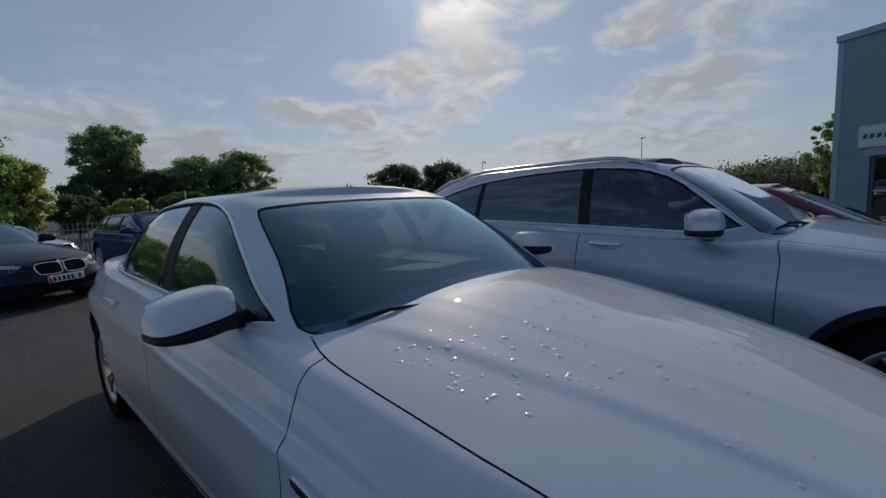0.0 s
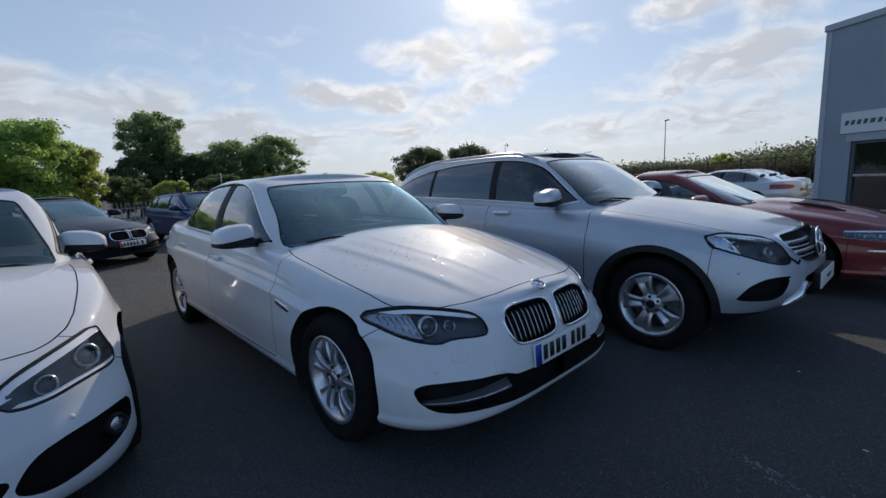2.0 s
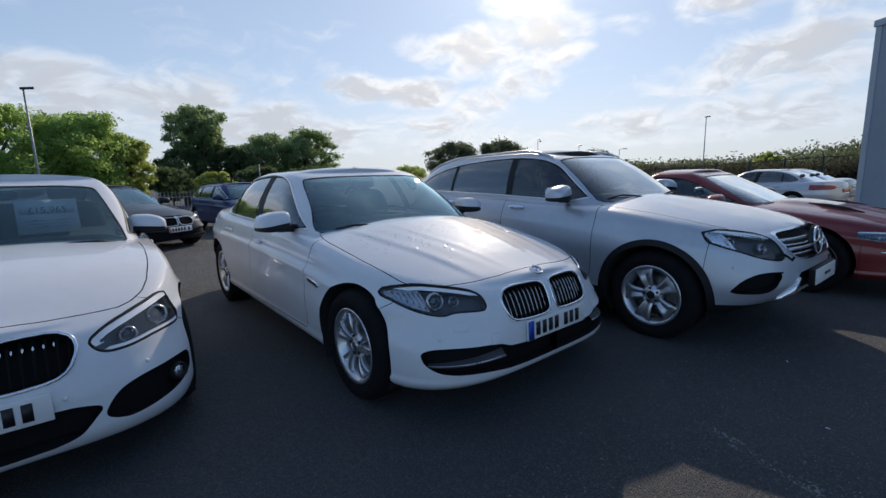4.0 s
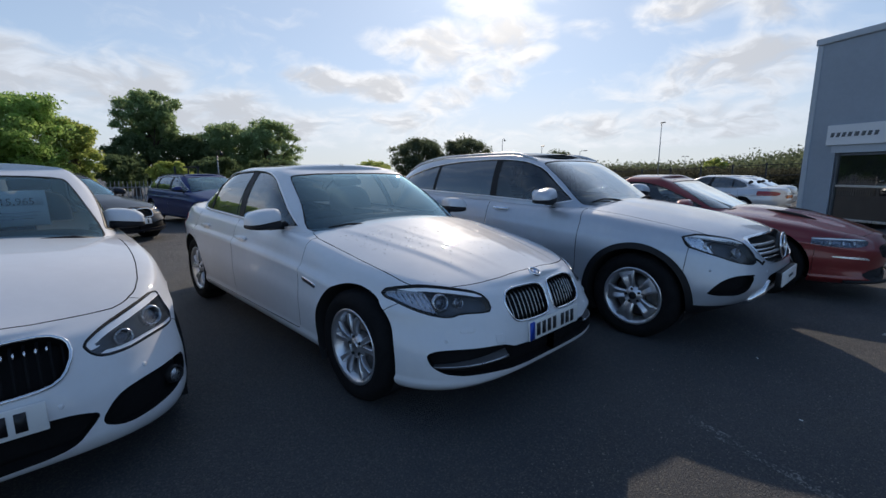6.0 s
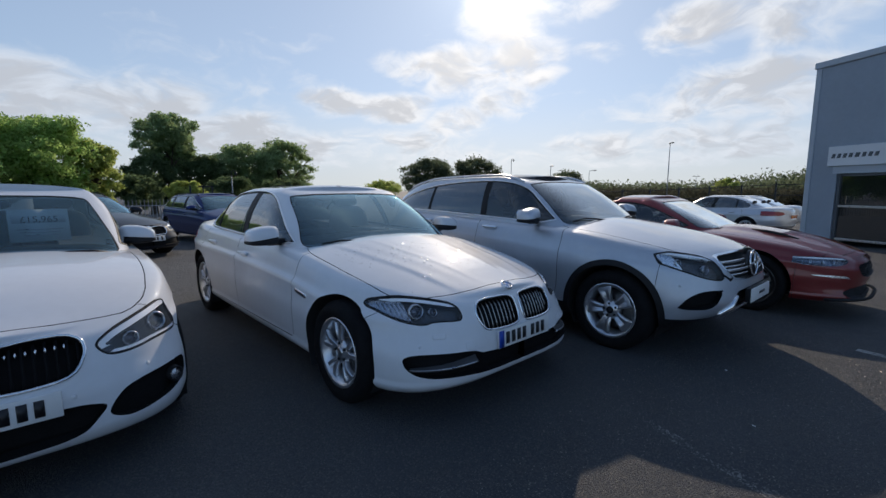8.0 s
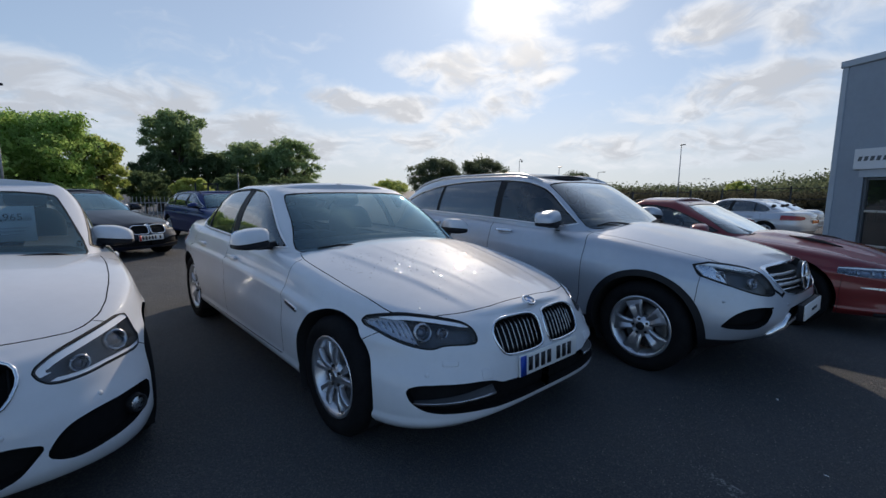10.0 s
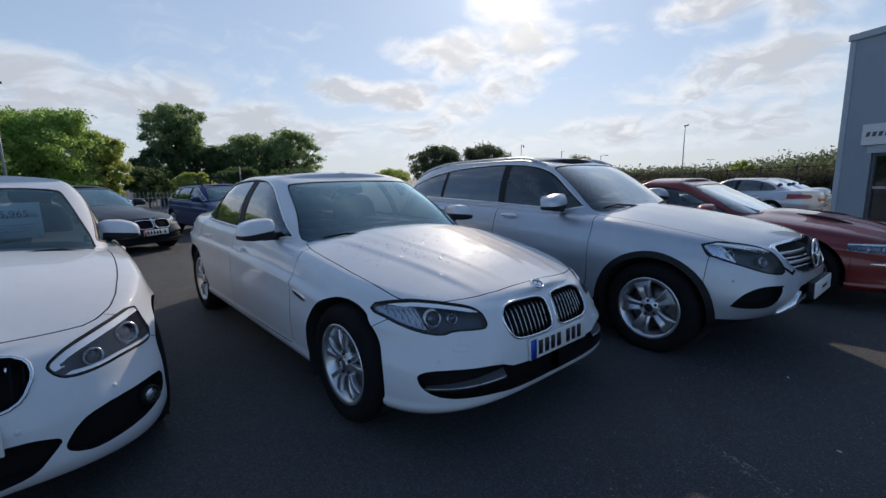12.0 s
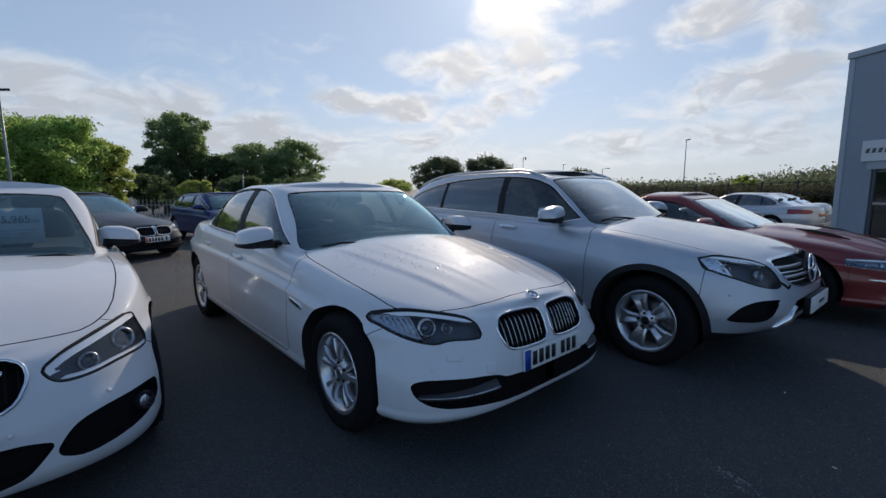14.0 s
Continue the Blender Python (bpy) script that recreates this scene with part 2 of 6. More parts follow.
M = dict(
    white=material("white_paint", (0.745, 0.755, 0.775), 0.50, 0.0, 1.0, 0.03, 2.0, spec=0.05, coat_rough=0.024),
    silver=material("silver_metallic_paint", (0.54, 0.57, 0.62), 0.40, 0.50, 1.0, 0.04, 2.0, flake=0.20),
    silver_far=material("silver_car_paint", (0.58, 0.60, 0.64), 0.34, 0.6, 1.0, 0.04, 2.0),
    red=material("dark_red_metallic_paint", (0.20, 0.013, 0.013), 0.40, 0.25, 1.0, 0.05, 2.0, flake=0.15),
    black_paint=material("black_blue_paint", (0.005, 0.009, 0.020), 0.45, 0.0, 0.50, 0.05, 2.0, spec=0.15),
    blue=material("dark_blue_metallic_paint", (0.006, 0.024, 0.125), 0.45, 0.3, 0.5, 0.05, 2.0, spec=0.2),
    gap=material("shut_line_shadow_rubber", (0.012, 0.012, 0.013), 0.8),
    plastic=material("black_plastic", (0.014, 0.014, 0.016), 0.55, 0.0, 0.0, 0.2, 8.0, 0.1, 300.0, spec=0.3),
    grey_plastic=material("grey_plastic", (0.07, 0.07, 0.075), 0.5, 0.0, 0.0, 0.15, 8.0),
    rubber=material("tyre_rubber", (0.010, 0.010, 0.011), 0.85, 0.0, 0.0, 0.25, 12.0, 0.2, 120.0, spec=0.15),
    chrome=material("chrome", (0.88, 0.89, 0.91), 0.12, 1.0, 0.0, 0.03, 4.0),
    trim=material("bright_window_trim", (0.90, 0.91, 0.93), 0.32, 1.0, 0.0, 0.03, 4.0),
    lamp_white=material("white_light_guide", (0.88, 0.90, 0.93), 0.30, 0.0, 0.4, 0.04, 9.0),
    headliner=material("grey_headliner", (0.22, 0.22, 0.22), 0.9, 0, 0, 0.1, 9.0),
    satin=material("satin_aluminium", (0.62, 0.63, 0.65), 0.30, 1.0, 0.0, 0.05, 6.0),
    alloy=material("alloy_wheel_lacquer", (0.66, 0.67, 0.70), 0.30, 0.85, 0.6, 0.08, 9.0),
    black_alloy=material("gloss_black_alloy", (0.02, 0.02, 0.022), 0.3, 0.3, 0.6, 0.1, 9.0),
    disc=material("brake_disc_steel", (0.22, 0.21, 0.20), 0.45, 1.0, 0.0, 0.2, 20.0),
    # near-black for bolts, slats and recesses, and for shade painted behind the spokes
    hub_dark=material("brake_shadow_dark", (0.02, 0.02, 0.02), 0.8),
    interior=material("dark_interior_fabric", (0.025, 0.025, 0.028), 0.8, 0.0, 0.0, 0.25, 14.0, 0.3, 200.0),
    dash=material("dashboard_vinyl", (0.075, 0.070, 0.062), 0.6, 0.0, 0.0, 0.15, 14.0, 0.3, 300.0),
    leather=material("cream_leather", (0.16, 0.15, 0.135), 0.55, 0.0, 0.0, 0.15, 10.0, 0.2, 200.0),
    screen=glass("windscreen_glass", (0.72, 0.80, 0.82), 2.4, 0.0, (0.62, 0.90, 1.0)),
    screen_teal=glass("teal_windscreen_glass", (0.80, 0.90, 0.92), 1.25, 0.0, (0.55, 0.88, 1.0)),
    screen_pale=glass("pale_windscreen_glass", (0.80, 0.86, 0.84), 2.6, 0.0, (0.98, 1.0, 0.98)),
    pane=glass("side_window_glass", (0.42, 0.47, 0.48), 1.9),
    privacy=glass("privacy_glass", (0.10, 0.105, 0.12), 3.4),
    roof_glass=material("dark_roof_glass", (0.012, 0.012, 0.014), 0.06, 0.0, 0.0, spec=0.6),
    lens=glass("lamp_lens", (0.93, 0.95, 0.98), 0.8),
    mirror=material("mirror_glass", (0.85, 0.87, 0.9), 0.02, 1.0),
    lamp_chrome=material("lamp_reflector", (0.88, 0.90, 0.93), 0.28, 1.0, 0, 0.1, 20.0),
    lamp_ring=material("projector_bezel", (0.42, 0.44, 0.48), 0.24, 1.0, 0, 0.1, 20.0),
    lamp_dark=material("lamp_housing", (0.075, 0.08, 0.09), 0.38, 0.5, 0, 0.2, 12.0),
    amber=material("amber_reflector", (0.55, 0.16, 0.02), 0.25, 0, 0.5, 0.1, 20.0),
    red_lens=material("red_lamp_lens", (0.28, 0.008, 0.012), 0.18, 0, 1.0, 0.1, 20.0),
    plate=material("reflective_white_plate", (0.80, 0.80, 0.78), 0.35, 0, 0, 0.03, 20.0),
    plate_blue=material("plate_blue_band", (0.01, 0.06, 0.42), 0.35, 0, 0, 0.05, 20.0),
    plate_red=material("plate_red_band", (0.55, 0.05, 0.03), 0.35, 0, 0, 0.05, 20.0),
    ink=material("black_print", (0.012, 0.012, 0.014), 0.4),
    badge_blue=material("badge_blue_enamel", (0.02, 0.16, 0.5), 0.2, 0, 1.0),
    paper=material("price_card_paper", (0.84, 0.86, 0.85), 0.6, 0, 0, 0.05, 9.0),
    asphalt=asphalt_material(), line=asphalt_material("worn_line_paint", 1.15), faint=asphalt_material("faint_line_paint", 0.50),
    cladding=material("grey_coated_cladding", (0.31, 0.36, 0.42), 0.5, 0.0, 0.0, 0.06, 0.7, 0.05, 40.0),
    cladding_light=material("pale_grey_corner_trim", (0.44, 0.49, 0.54), 0.45, 0.0, 0.0, 0.06, 0.8),
    frame_grey=material("window_frame_aluminium", (0.10, 0.115, 0.13), 0.4, 0.3, 0, 0.08, 3.0),
    sign=material("white_sign_board", (0.74, 0.76, 0.78), 0.4, 0, 0, 0.03, 2.0),
    shop=glass("shop_window_glass", (0.16, 0.20, 0.19), 3.0),
    galvan=material("galvanised_steel", (0.30, 0.31, 0.32), 0.5, 0.7, 0, 0.15, 5.0),
    dark_steel=material("dark_painted_steel", (0.03, 0.032, 0.034), 0.5, 0.3, 0, 0.15, 5.0),
    bark=material("bark", (0.09, 0.07, 0.05), 0.9, 0, 0, 0.35, 5.0, 0.6, 20.0),
    leaf_mid=leaf_material("leaves_mid_green", (0.16, 0.25, 0.075), (0.36, 0.48, 0.16)),
    leaf_dark=leaf_material("leaves_dark_green", (0.13, 0.185, 0.095), (0.29, 0.37, 0.18)),
    # darker copy of the dark leaves: the low growth's shade is in the colour
    leaf_shaded=leaf_material("leaves_shaded_green", (0.06, 0.09, 0.045), (0.13, 0.175, 0.085)),
    leaf_bright=leaf_material("leaves_yellow_green", (0.19, 0.25, 0.065), (0.42, 0.46, 0.15)),
    leaf_far=leaf_material("distant_leaves", (0.062, 0.080, 0.055), (0.13, 0.155, 0.09)),
    soil=material("dry_scrub_bank", (0.060, 0.050, 0.034), 0.9, 0, 0, 0.4, 0.4),
    intake=material("intake_black", (0.007, 0.007, 0.008), 0.7, spec=0.15, vary=0.2, scale=9.0),
    drop=material("water_drop", (0.80, 0.79, 0.78), 0.12, 0.0, 1.0, spec=1.0, coat_rough=0.08),
)

# ---------------------------------------------------------------- mesh tools


def link(name, bm, mat, parent=None, label="", smooth=True):
    me = bpy.data.meshes.new(name)
    bm.to_mesh(me)
    bm.free()
    me.materials.append(mat)
    if smooth:
        me.shade_smooth()
    ob = new(name, me)
    if parent is not None:
        ob.parent = parent
    if label:
        tagged(ob, label)
    return ob


part = link


def thing(name, label, category, m=None, group="", kind=""):
    ob = new(name)
    ob.empty_display_size = 0.2
    if m is not None:
        ob.matrix_basis = m
    return tagged(ob, label, category, group, kind)


def box(bm, size, m=None, bevel=0.0, seg=2):
    made = bmesh.ops.create_cube(bm, size=1.0, matrix=(m or Matrix()) @ Matrix.Diagonal((*size, 1)))
    if bevel:
        edges = list({e for v in made["verts"] for e in v.link_edges})
        bmesh.ops.bevel(bm, geom=edges, offset=bevel, segments=seg, affect="EDGES", profile=0.5)
    return bm


def box_bm(size, m=None, bevel=0.0, seg=2):
    return box(bmesh.new(), size, m, bevel, seg)


def at(x, y, z, rx=0, ry=0, rz=0):
    return pose(x, y, z, rx, ry, rz)


def lathe(bm, profile, seg=48, m=None, arc=(0.0, 360.0)):
    """Turns (radius, along) pairs about the x axis."""
    m = m or Matrix()
    full = abs(arc[1] - arc[0] - 360) < 1e-6
    n = seg if full else seg + 1
    rings = []
    for i in range(n):
        a = radians(arc[0] + (arc[1] - arc[0]) * i / seg)
        rings.append([bm.verts.new(m @ Vector((x, r * math.cos(a), r * math.sin(a)))) for r, x in profile])
    for i in range(seg):
        p, q = rings[i], rings[(i + 1) % n]
        for j in range(len(profile) - 1):
            bm.faces.new((p[j], p[j + 1], q[j + 1], q[j]))
    return bm


def tube(bm, pts, r, sides=8, closed=False):
    """A round rod along points; r a number or one for each point."""
    pts = [Vector(p) for p in pts]
    n = len(pts)
    rs = r if isinstance(r, (list, tuple)) else [r] * n
    rings, side = [], None
    for i, p in enumerate(pts):
        a = pts[(i - 1) % n] if closed or i else p
        b = pts[(i + 1) % n] if closed or i < n - 1 else p
        d = (b - a).normalized()
        side = d.orthogonal().normalized() if side is None else (side - d * side.dot(d)).normalized()
        up = d.cross(side)
        rings.append([bm.verts.new(p + rs[i] * (math.cos(t) * side + math.sin(t) * up)) for t in (2 * math.pi * k / sides for k in range(sides))])
    for i in range(n if closed else n - 1):
        a, b = rings[i], rings[(i + 1) % n]
        for k in range(sides):
            bm.faces.new((a[k], a[(k + 1) % sides], b[(k + 1) % sides], b[k]))
    if not closed:
        bm.faces.new(rings[0][::-1])
        bm.faces.new(rings[-1])
    return bm


def superball(bm, size, m=None, e1=0.7, e2=0.7, nu=24, nv=14):
    """A rounded block: exponents below 1 square it off."""
    m = m or Matrix()

    def c(a, e):
        v = math.cos(a)
        return math.copysign(abs(v) ** e, v)

    def s(a, e):
        v = math.sin(a)
        return math.copysign(abs(v) ** e, v)
    rows = []
    for j in range(1, nv):
        p = -math.pi / 2 + math.pi * j / nv
        rows.append([bm.verts.new(m @ Vector((size[0] * c(p, e1) * c(t, e2), size[1] * c(p, e1) * s(t, e2), size[2] * s(p, e1))))
                     for t in (2 * math.pi * i / nu for i in range(nu))])
    for a, b in zip(rows, rows[1:]):
        for i in range(nu):
            bm.faces.new((a[i], a[(i + 1) % nu], b[(i + 1) % nu], b[i]))
    bm.faces.new(rows[0][::-1])
    bm.faces.new(rows[-1])
    return bm


def curve_of(points):
    """A smooth function through (x, value) pairs, without overshoot."""
    xs = np.array([p[0] for p in points], float)
    ys = np.array([p[1] for p in points], float)
    h = np.diff(xs)
    d = np.diff(ys) / h
    m = np.zeros(len(xs))
    m[0], m[-1] = d[0], d[-1]
    for i in range(1, len(xs) - 1):
        if d[i - 1] * d[i] > 0:
            w1, w2 = 2 * h[i] + h[i - 1], h[i] + 2 * h[i - 1]
            m[i] = (w1 + w2) / (w1 / d[i - 1] + w2 / d[i])

    def f(x):
        x = np.clip(np.asarray(x, float), xs[0], xs[-1])
        i = np.clip(np.searchsorted(xs, x, side="right") - 1, 0, len(h) - 1)
        t = (x - xs[i]) / h[i]
        return ((1 + 2 * t) * (1 - t) ** 2 * ys[i] + t * (1 - t) ** 2 * h[i] * m[i] + t * t * (3 - 2 * t) * ys[i + 1] + t * t * (t - 1) * h[i] * m[i + 1])
    return f


def sd_poly(px, py, pts):
    """Signed distance to a polygon, below 0 inside."""
    d = np.full(px.shape, 1e9)
    inside = np.zeros(px.shape, bool)
    n = len(pts)
    for i in range(n):
        ax, ay = pts[i]
        bx, by = pts[(i + 1) % n]
        ex, ey = bx - ax, by - ay
        wx, wy = px - ax, py - ay
        t = np.clip((wx * ex + wy * ey) / (ex * ex + ey * ey), 0, 1)
        d = np.minimum(d, (wx - ex * t) ** 2 + (wy - ey * t) ** 2)
        if ay != by:
            hit = ((ay > py) != (by > py)) & (px < ex * (py - ay) / ey + ax)
            inside ^= hit
    return np.where(inside, -1, 1) * np.sqrt(d)


def smooth_poly(pts, rounds=2):
    """Rounds a polygon's corners by cutting them twice over."""
    for _ in range(rounds):
        out = []
        for i, (ax, ay) in enumerate(pts):
            bx, by = pts[(i + 1) % len(pts)]
            out += [(ax * 0.78 + bx * 0.22, ay * 0.78 + by * 0.22), (ax * 0.22 + bx * 0.78, ay * 0.22 + by * 0.78)]
        pts = out
    return pts

# ---------------------------------------------------------------- car bodies


def ring_points(n_front, n_side, n_rear):
    """Steps along half a plan outline: which stretch, and how far along it."""
    steps = [("f", math.pi / 2 * i / n_front) for i in range(n_front)]
    steps += [("s", i / n_side) for i in range(n_side)]
    steps += [("r", math.pi / 2 * i / n_rear) for i in range(n_rear + 1)]
    return steps


def outline(steps, a, yf, yr, cf, cr, nf, nr):
    """Half a plan outline from the nose's middle round to the tail's middle."""
    xs, ys = [], []
    for kind, t in steps:
        if kind == "s":
            xs.append(a)
            ys.append(cf + (cr - cf) * t)
        else:
            n = nf if kind == "f" else nr
            p = t if kind == "f" else math.pi / 2 - t
            r = (abs(math.sin(p)) ** n + abs(math.cos(p)) ** n) ** (-1 / n)
            xs.append(a * r * math.sin(p))
            ys.append(cf - (cf - yf) * r * math.cos(p) if kind == "f" else cr + (yr - cr) * r * math.cos(p))
    return np.array(xs), np.array(ys)


def shell(s, rows=30, caps=14):
    """A closed skin of stacked plan outlines with a crowned top. Returns a bmesh with its smooth normals kept in a layer."""
    steps = ring_points(s.get("n_front", 30), s.get("n_side", 70), s.get("n_rear", 22))
    side, front, rear = curve_of(s["side"]), curve_of(s["front"]), curve_of(s["rear"])
    zt, zb, crown = curve_of(s["top"]), curve_of(s["bottom"]), curve_of(s["crown"])
    square = curve_of(s["nf"]) if isinstance(s["nf"], list) else (lambda v: s["nf"])
    x0, y0 = outline(steps, s["w"], s["nose"], s["tail"], s["cf"], s["cr"], float(square(0.4)), s["nr"])
    levels = np.linspace(0, 1, rows)
    grid = []
    top, low = zt(y0), zb(y0)
    for v in levels:
        x, y = outline(steps, s["w"] - float(side(v)), s["nose"] + float(front(v)), s["tail"] - float(rear(v)), s["cf"], s["cr"], float(square(v)), s["nr"])
        z = low + (top - low) * v
        for yc, gain, wide in s.get("flare", ()):
            x = x + gain * np.exp(-((y - yc) / wide) ** 2) * np.exp(-((v - 0.45) / 0.38) ** 2) * np.clip(x / s["w"] * 3 - 1.5, 0, 1)
        grid.append(np.stack([x, y, z], -1))
    edge = grid[-1]
    c = crown(edge[:, 1])
    extra = s.get("bulge")
    for k in range(1, caps + 1):
        f = 1 - k / caps
        x = edge[:, 0] * f
        z = edge[:, 2] + c * (1 - f ** s.get("crown_power", 2.2))
        if extra:
            z = z + extra(x, edge[:, 1])
        grid.append(np.stack([x, edge[:, 1], z], -1))
    g = np.array(grid)
    # drop the wheel wells' lower rim inwards
    under = g[0].copy()
    under[:, 0] *= 0.93
    under[:, 1] = under[:, 1] * 0.985
    g = np.concatenate([under[None], g])
    nv, nu = g.shape[:2]
    left = g.copy()
    left[..., 0] *= -1
    verts = np.concatenate([g.reshape(-1, 3), left.reshape(-1, 3)])
    faces = []
    for j in range(nv - 1):
        for i in range(nu - 1):
            a, b, c2, d = j * nu + i, j * nu + i + 1, (j + 1) * nu + i + 1, (j + 1) * nu + i
            faces.append((a, b, c2, d))
            o = nv * nu
            faces.append((o + d, o + c2, o + b, o + a))
    me = bpy.data.meshes.new("shell")
    me.from_pydata(verts.tolist(), [], faces)
    bm = bmesh.new()
    bm.from_mesh(me)
    bpy.data.meshes.remove(me)
    bmesh.ops.remove_doubles(bm, verts=bm.verts[:], dist=0.0008)
    bmesh.ops.recalc_face_normals(bm, faces=bm.faces[:])
    bm.normal_update()
    layer = bm.verts.layers.float_vector.new("nrm")
    for v in bm.verts:
        v[layer] = v.normal
    return bm


def coords(bm):
    return np.array([v.co for v in bm.verts]) if len(bm.verts) else np.zeros((0, 3))


def slice_by(bm, f, level=0.0):
    """Cuts the faces along f = level."""
    bm.verts.index_update()
    val = f(coords(bm)) - level
    val = np.where(np.abs(val) < 1e-5, 1e-5, val)
    ends = np.array([(e.verts[0].index, e.verts[1].index) for e in bm.edges])
    cross = np.nonzero(val[ends[:, 0]] * val[ends[:, 1]] < 0)[0]
    edges = list(bm.edges)
    fresh, touched = set(), set()
    for i in cross:
        e = edges[i]
        v0 = e.verts[0]
        a, b = val[ends[i, 0]], val[ends[i, 1]]
        touched.update(e.link_faces)
        made = bmesh.utils.edge_split(e, v0, float(min(0.999, max(0.001, a / (a - b)))))
        fresh.add(made[1])
    for face in list(touched):
        if not face.is_valid:
            continue
        on = [v for v in face.verts if v in fresh]
        if len(on) == 2:
            n = len(face.verts)
            ids = [list(face.verts).index(v) for v in on]
            if (ids[1] - ids[0]) % n not in (1, n - 1):
                bmesh.utils.face_split(face, on[0], on[1])


def side_view(poly, xmin=0.35):
    return lambda v: np.maximum(sd_poly(v[:, 1], v[:, 2], poly), xmin - np.abs(v[:, 0]))


def front_view(poly, ymax=-0.6):
    return lambda v: np.maximum(sd_poly(np.abs(v[:, 0]), v[:, 2], poly), v[:, 1] - ymax)


def rear_view(poly, ymin=0.9):
    return lambda v: np.maximum(sd_poly(np.abs(v[:, 0]), v[:, 2], poly), ymin - v[:, 1])


def top_view(poly, zmin=0.45):
    return lambda v: np.maximum(sd_poly(np.abs(v[:, 0]), v[:, 1], poly), zmin - v[:, 2])


def disc(y, z, r, xmin=0.45):
    return lambda v: np.maximum(np.hypot(v[:, 1] - y, v[:, 2] - z) - r, xmin - np.abs(v[:, 0]))


class Cut:
    """A region made of several plain ones, each of which is cut by itself."""

    def __init__(self, f, cuts):
        self.f, self.cuts = f, cuts

    def __call__(self, v):
        return self.f(v)


def above(x0, z0, slope, near=-1.2):
    """The part of a front that lies over a sloping line."""
    return lambda v: np.maximum(z0 + (np.abs(v[:, 0]) - x0) * slope - v[:, 2], v[:, 1] - near)


def ring(f, lo, hi):
    return Cut(lambda v: np.maximum(f(v) - hi, lo - f(v)), [(f, lo), (f, hi)])


def both(*fs):
    """Where all of the regions overlap."""
    return Cut(lambda v: np.max([f(v) for f in fs], axis=0), [(f, 0.0) for f in fs])


def band(f, lo, hi, *limits):
    """A strip along the inside of a region's edge, within limits."""
    return Cut(lambda v: np.max([f(v) - hi, lo - f(v)] + [g(v) for g in limits], axis=0), [(f, lo), (f, hi)] + [(g, 0.0) for g in limits])


class Region:
    def __init__(self, name, f, mat=None, depth=0.0, gap=0.0, drop=False, pair=False, label="", also=()):
        self.name, self.f, self.mat, self.depth, self.gap = name, f, mat, depth, gap
        self.drop, self.pair, self.label, self.also = drop, pair, label, also


def carve(bm, regions, rest, car, rest_mat, lining=None):
    """Cuts a skin along the regions and links each as a part of the car."""
    filters = [a[4] for r in regions for a in r.also if a[4] is not None]
    for f in filters:
        for g, level in (f.cuts if isinstance(f, Cut) else [(f, 0.0)]):
            slice_by(bm, g, level)
    for r in regions:
        if r.gap:
            slice_by(bm, r.f, -r.gap)
            slice_by(bm, r.f, r.gap)
        elif isinstance(r.f, Cut):
            for f, level in r.f.cuts:
                slice_by(bm, f, level)
        else:
            slice_by(bm, r.f)
    bm.verts.index_update()
    pos = coords(bm)
    layer = bm.verts.layers.float_vector["nrm"]
    nrm = np.array([v[layer].normalized() for v in bm.verts])
    faces = [[v.index for v in f.verts] for f in bm.faces]
    cen = np.array([pos[f].mean(0) for f in faces])
    kept = {f: f(cen) < 0 for f in filters}
    tag = np.full(len(faces), -1)
    gapped = np.zeros(len(faces), bool)
    for i, r in enumerate(regions):
        val = r.f(cen)
        free = (tag < 0) & ~gapped
        if r.gap:
            gapped |= free & (np.abs(val) <= r.gap)
            free &= ~gapped
        tag[free & (val < 0)] = i
    bm.free()

    def emit(name, chosen, mat, depth, label, normals=True):
        chosen = [faces[k] for k in chosen]
        if not chosen:
            return None
        used = sorted({i for f in chosen for i in f})
        index = {i: n for n, i in enumerate(used)}
        co = pos[used] - nrm[used] * depth
        fs = [[index[i] for i in f] for f in chosen]
        vs = co.tolist()
        if abs(depth) > 1e-6:
            count = {}
            for f in chosen:
                for a, b in zip(f, f[1:] + f[:1]):
                    key = (min(a, b), max(a, b))
                    count[key] = None if key in count else (a, b)
            outer = {}
            for pair in count.values():
                if pair:
                    for i in pair:
                        if i not in outer:
                            outer[i] = len(vs)
                            vs.append(pos[i].tolist())
                    a, b = pair
                    fs.append([index[b], index[a], outer[a], outer[b]])
        me = bpy.data.meshes.new(name)
        me.from_pydata(vs, [], fs)
        me.materials.append(mat)
        me.shade_smooth()
        if abs(depth) < 1e-6 and normals:
            me.normals_split_custom_set_from_vertices(nrm[used].tolist())
        elif abs(depth) > 1e-6:
            me.set_sharp_from_angle(angle=radians(35))
        ob = new(name, me)
        ob.parent = car
        if label:
            tagged(ob, label)
        return ob
    for i, r in enumerate(regions):
        if r.drop:
            continue
        ids = np.nonzero(tag == i)[0]
        groups = [ids[cen[ids, 0] < 0], ids[cen[ids, 0] >= 0]] if r.pair else [ids]
        for group in groups:
            emit(r.name, group, r.mat, r.depth, r.label)
            for name, mat, depth, label, keep in r.also:
                emit(name, group if keep is None else [k for k in group if kept[keep][k]], mat, depth, label)
    emit("shut_line", np.nonzero(gapped)[0], M["gap"], 0.010, "")
    left = np.nonzero((tag < 0) & ~gapped)[0]
    emit(rest, left, rest_mat, 0.0, "")
    if lining:
        emit("headliner", left, lining, 0.022, "")


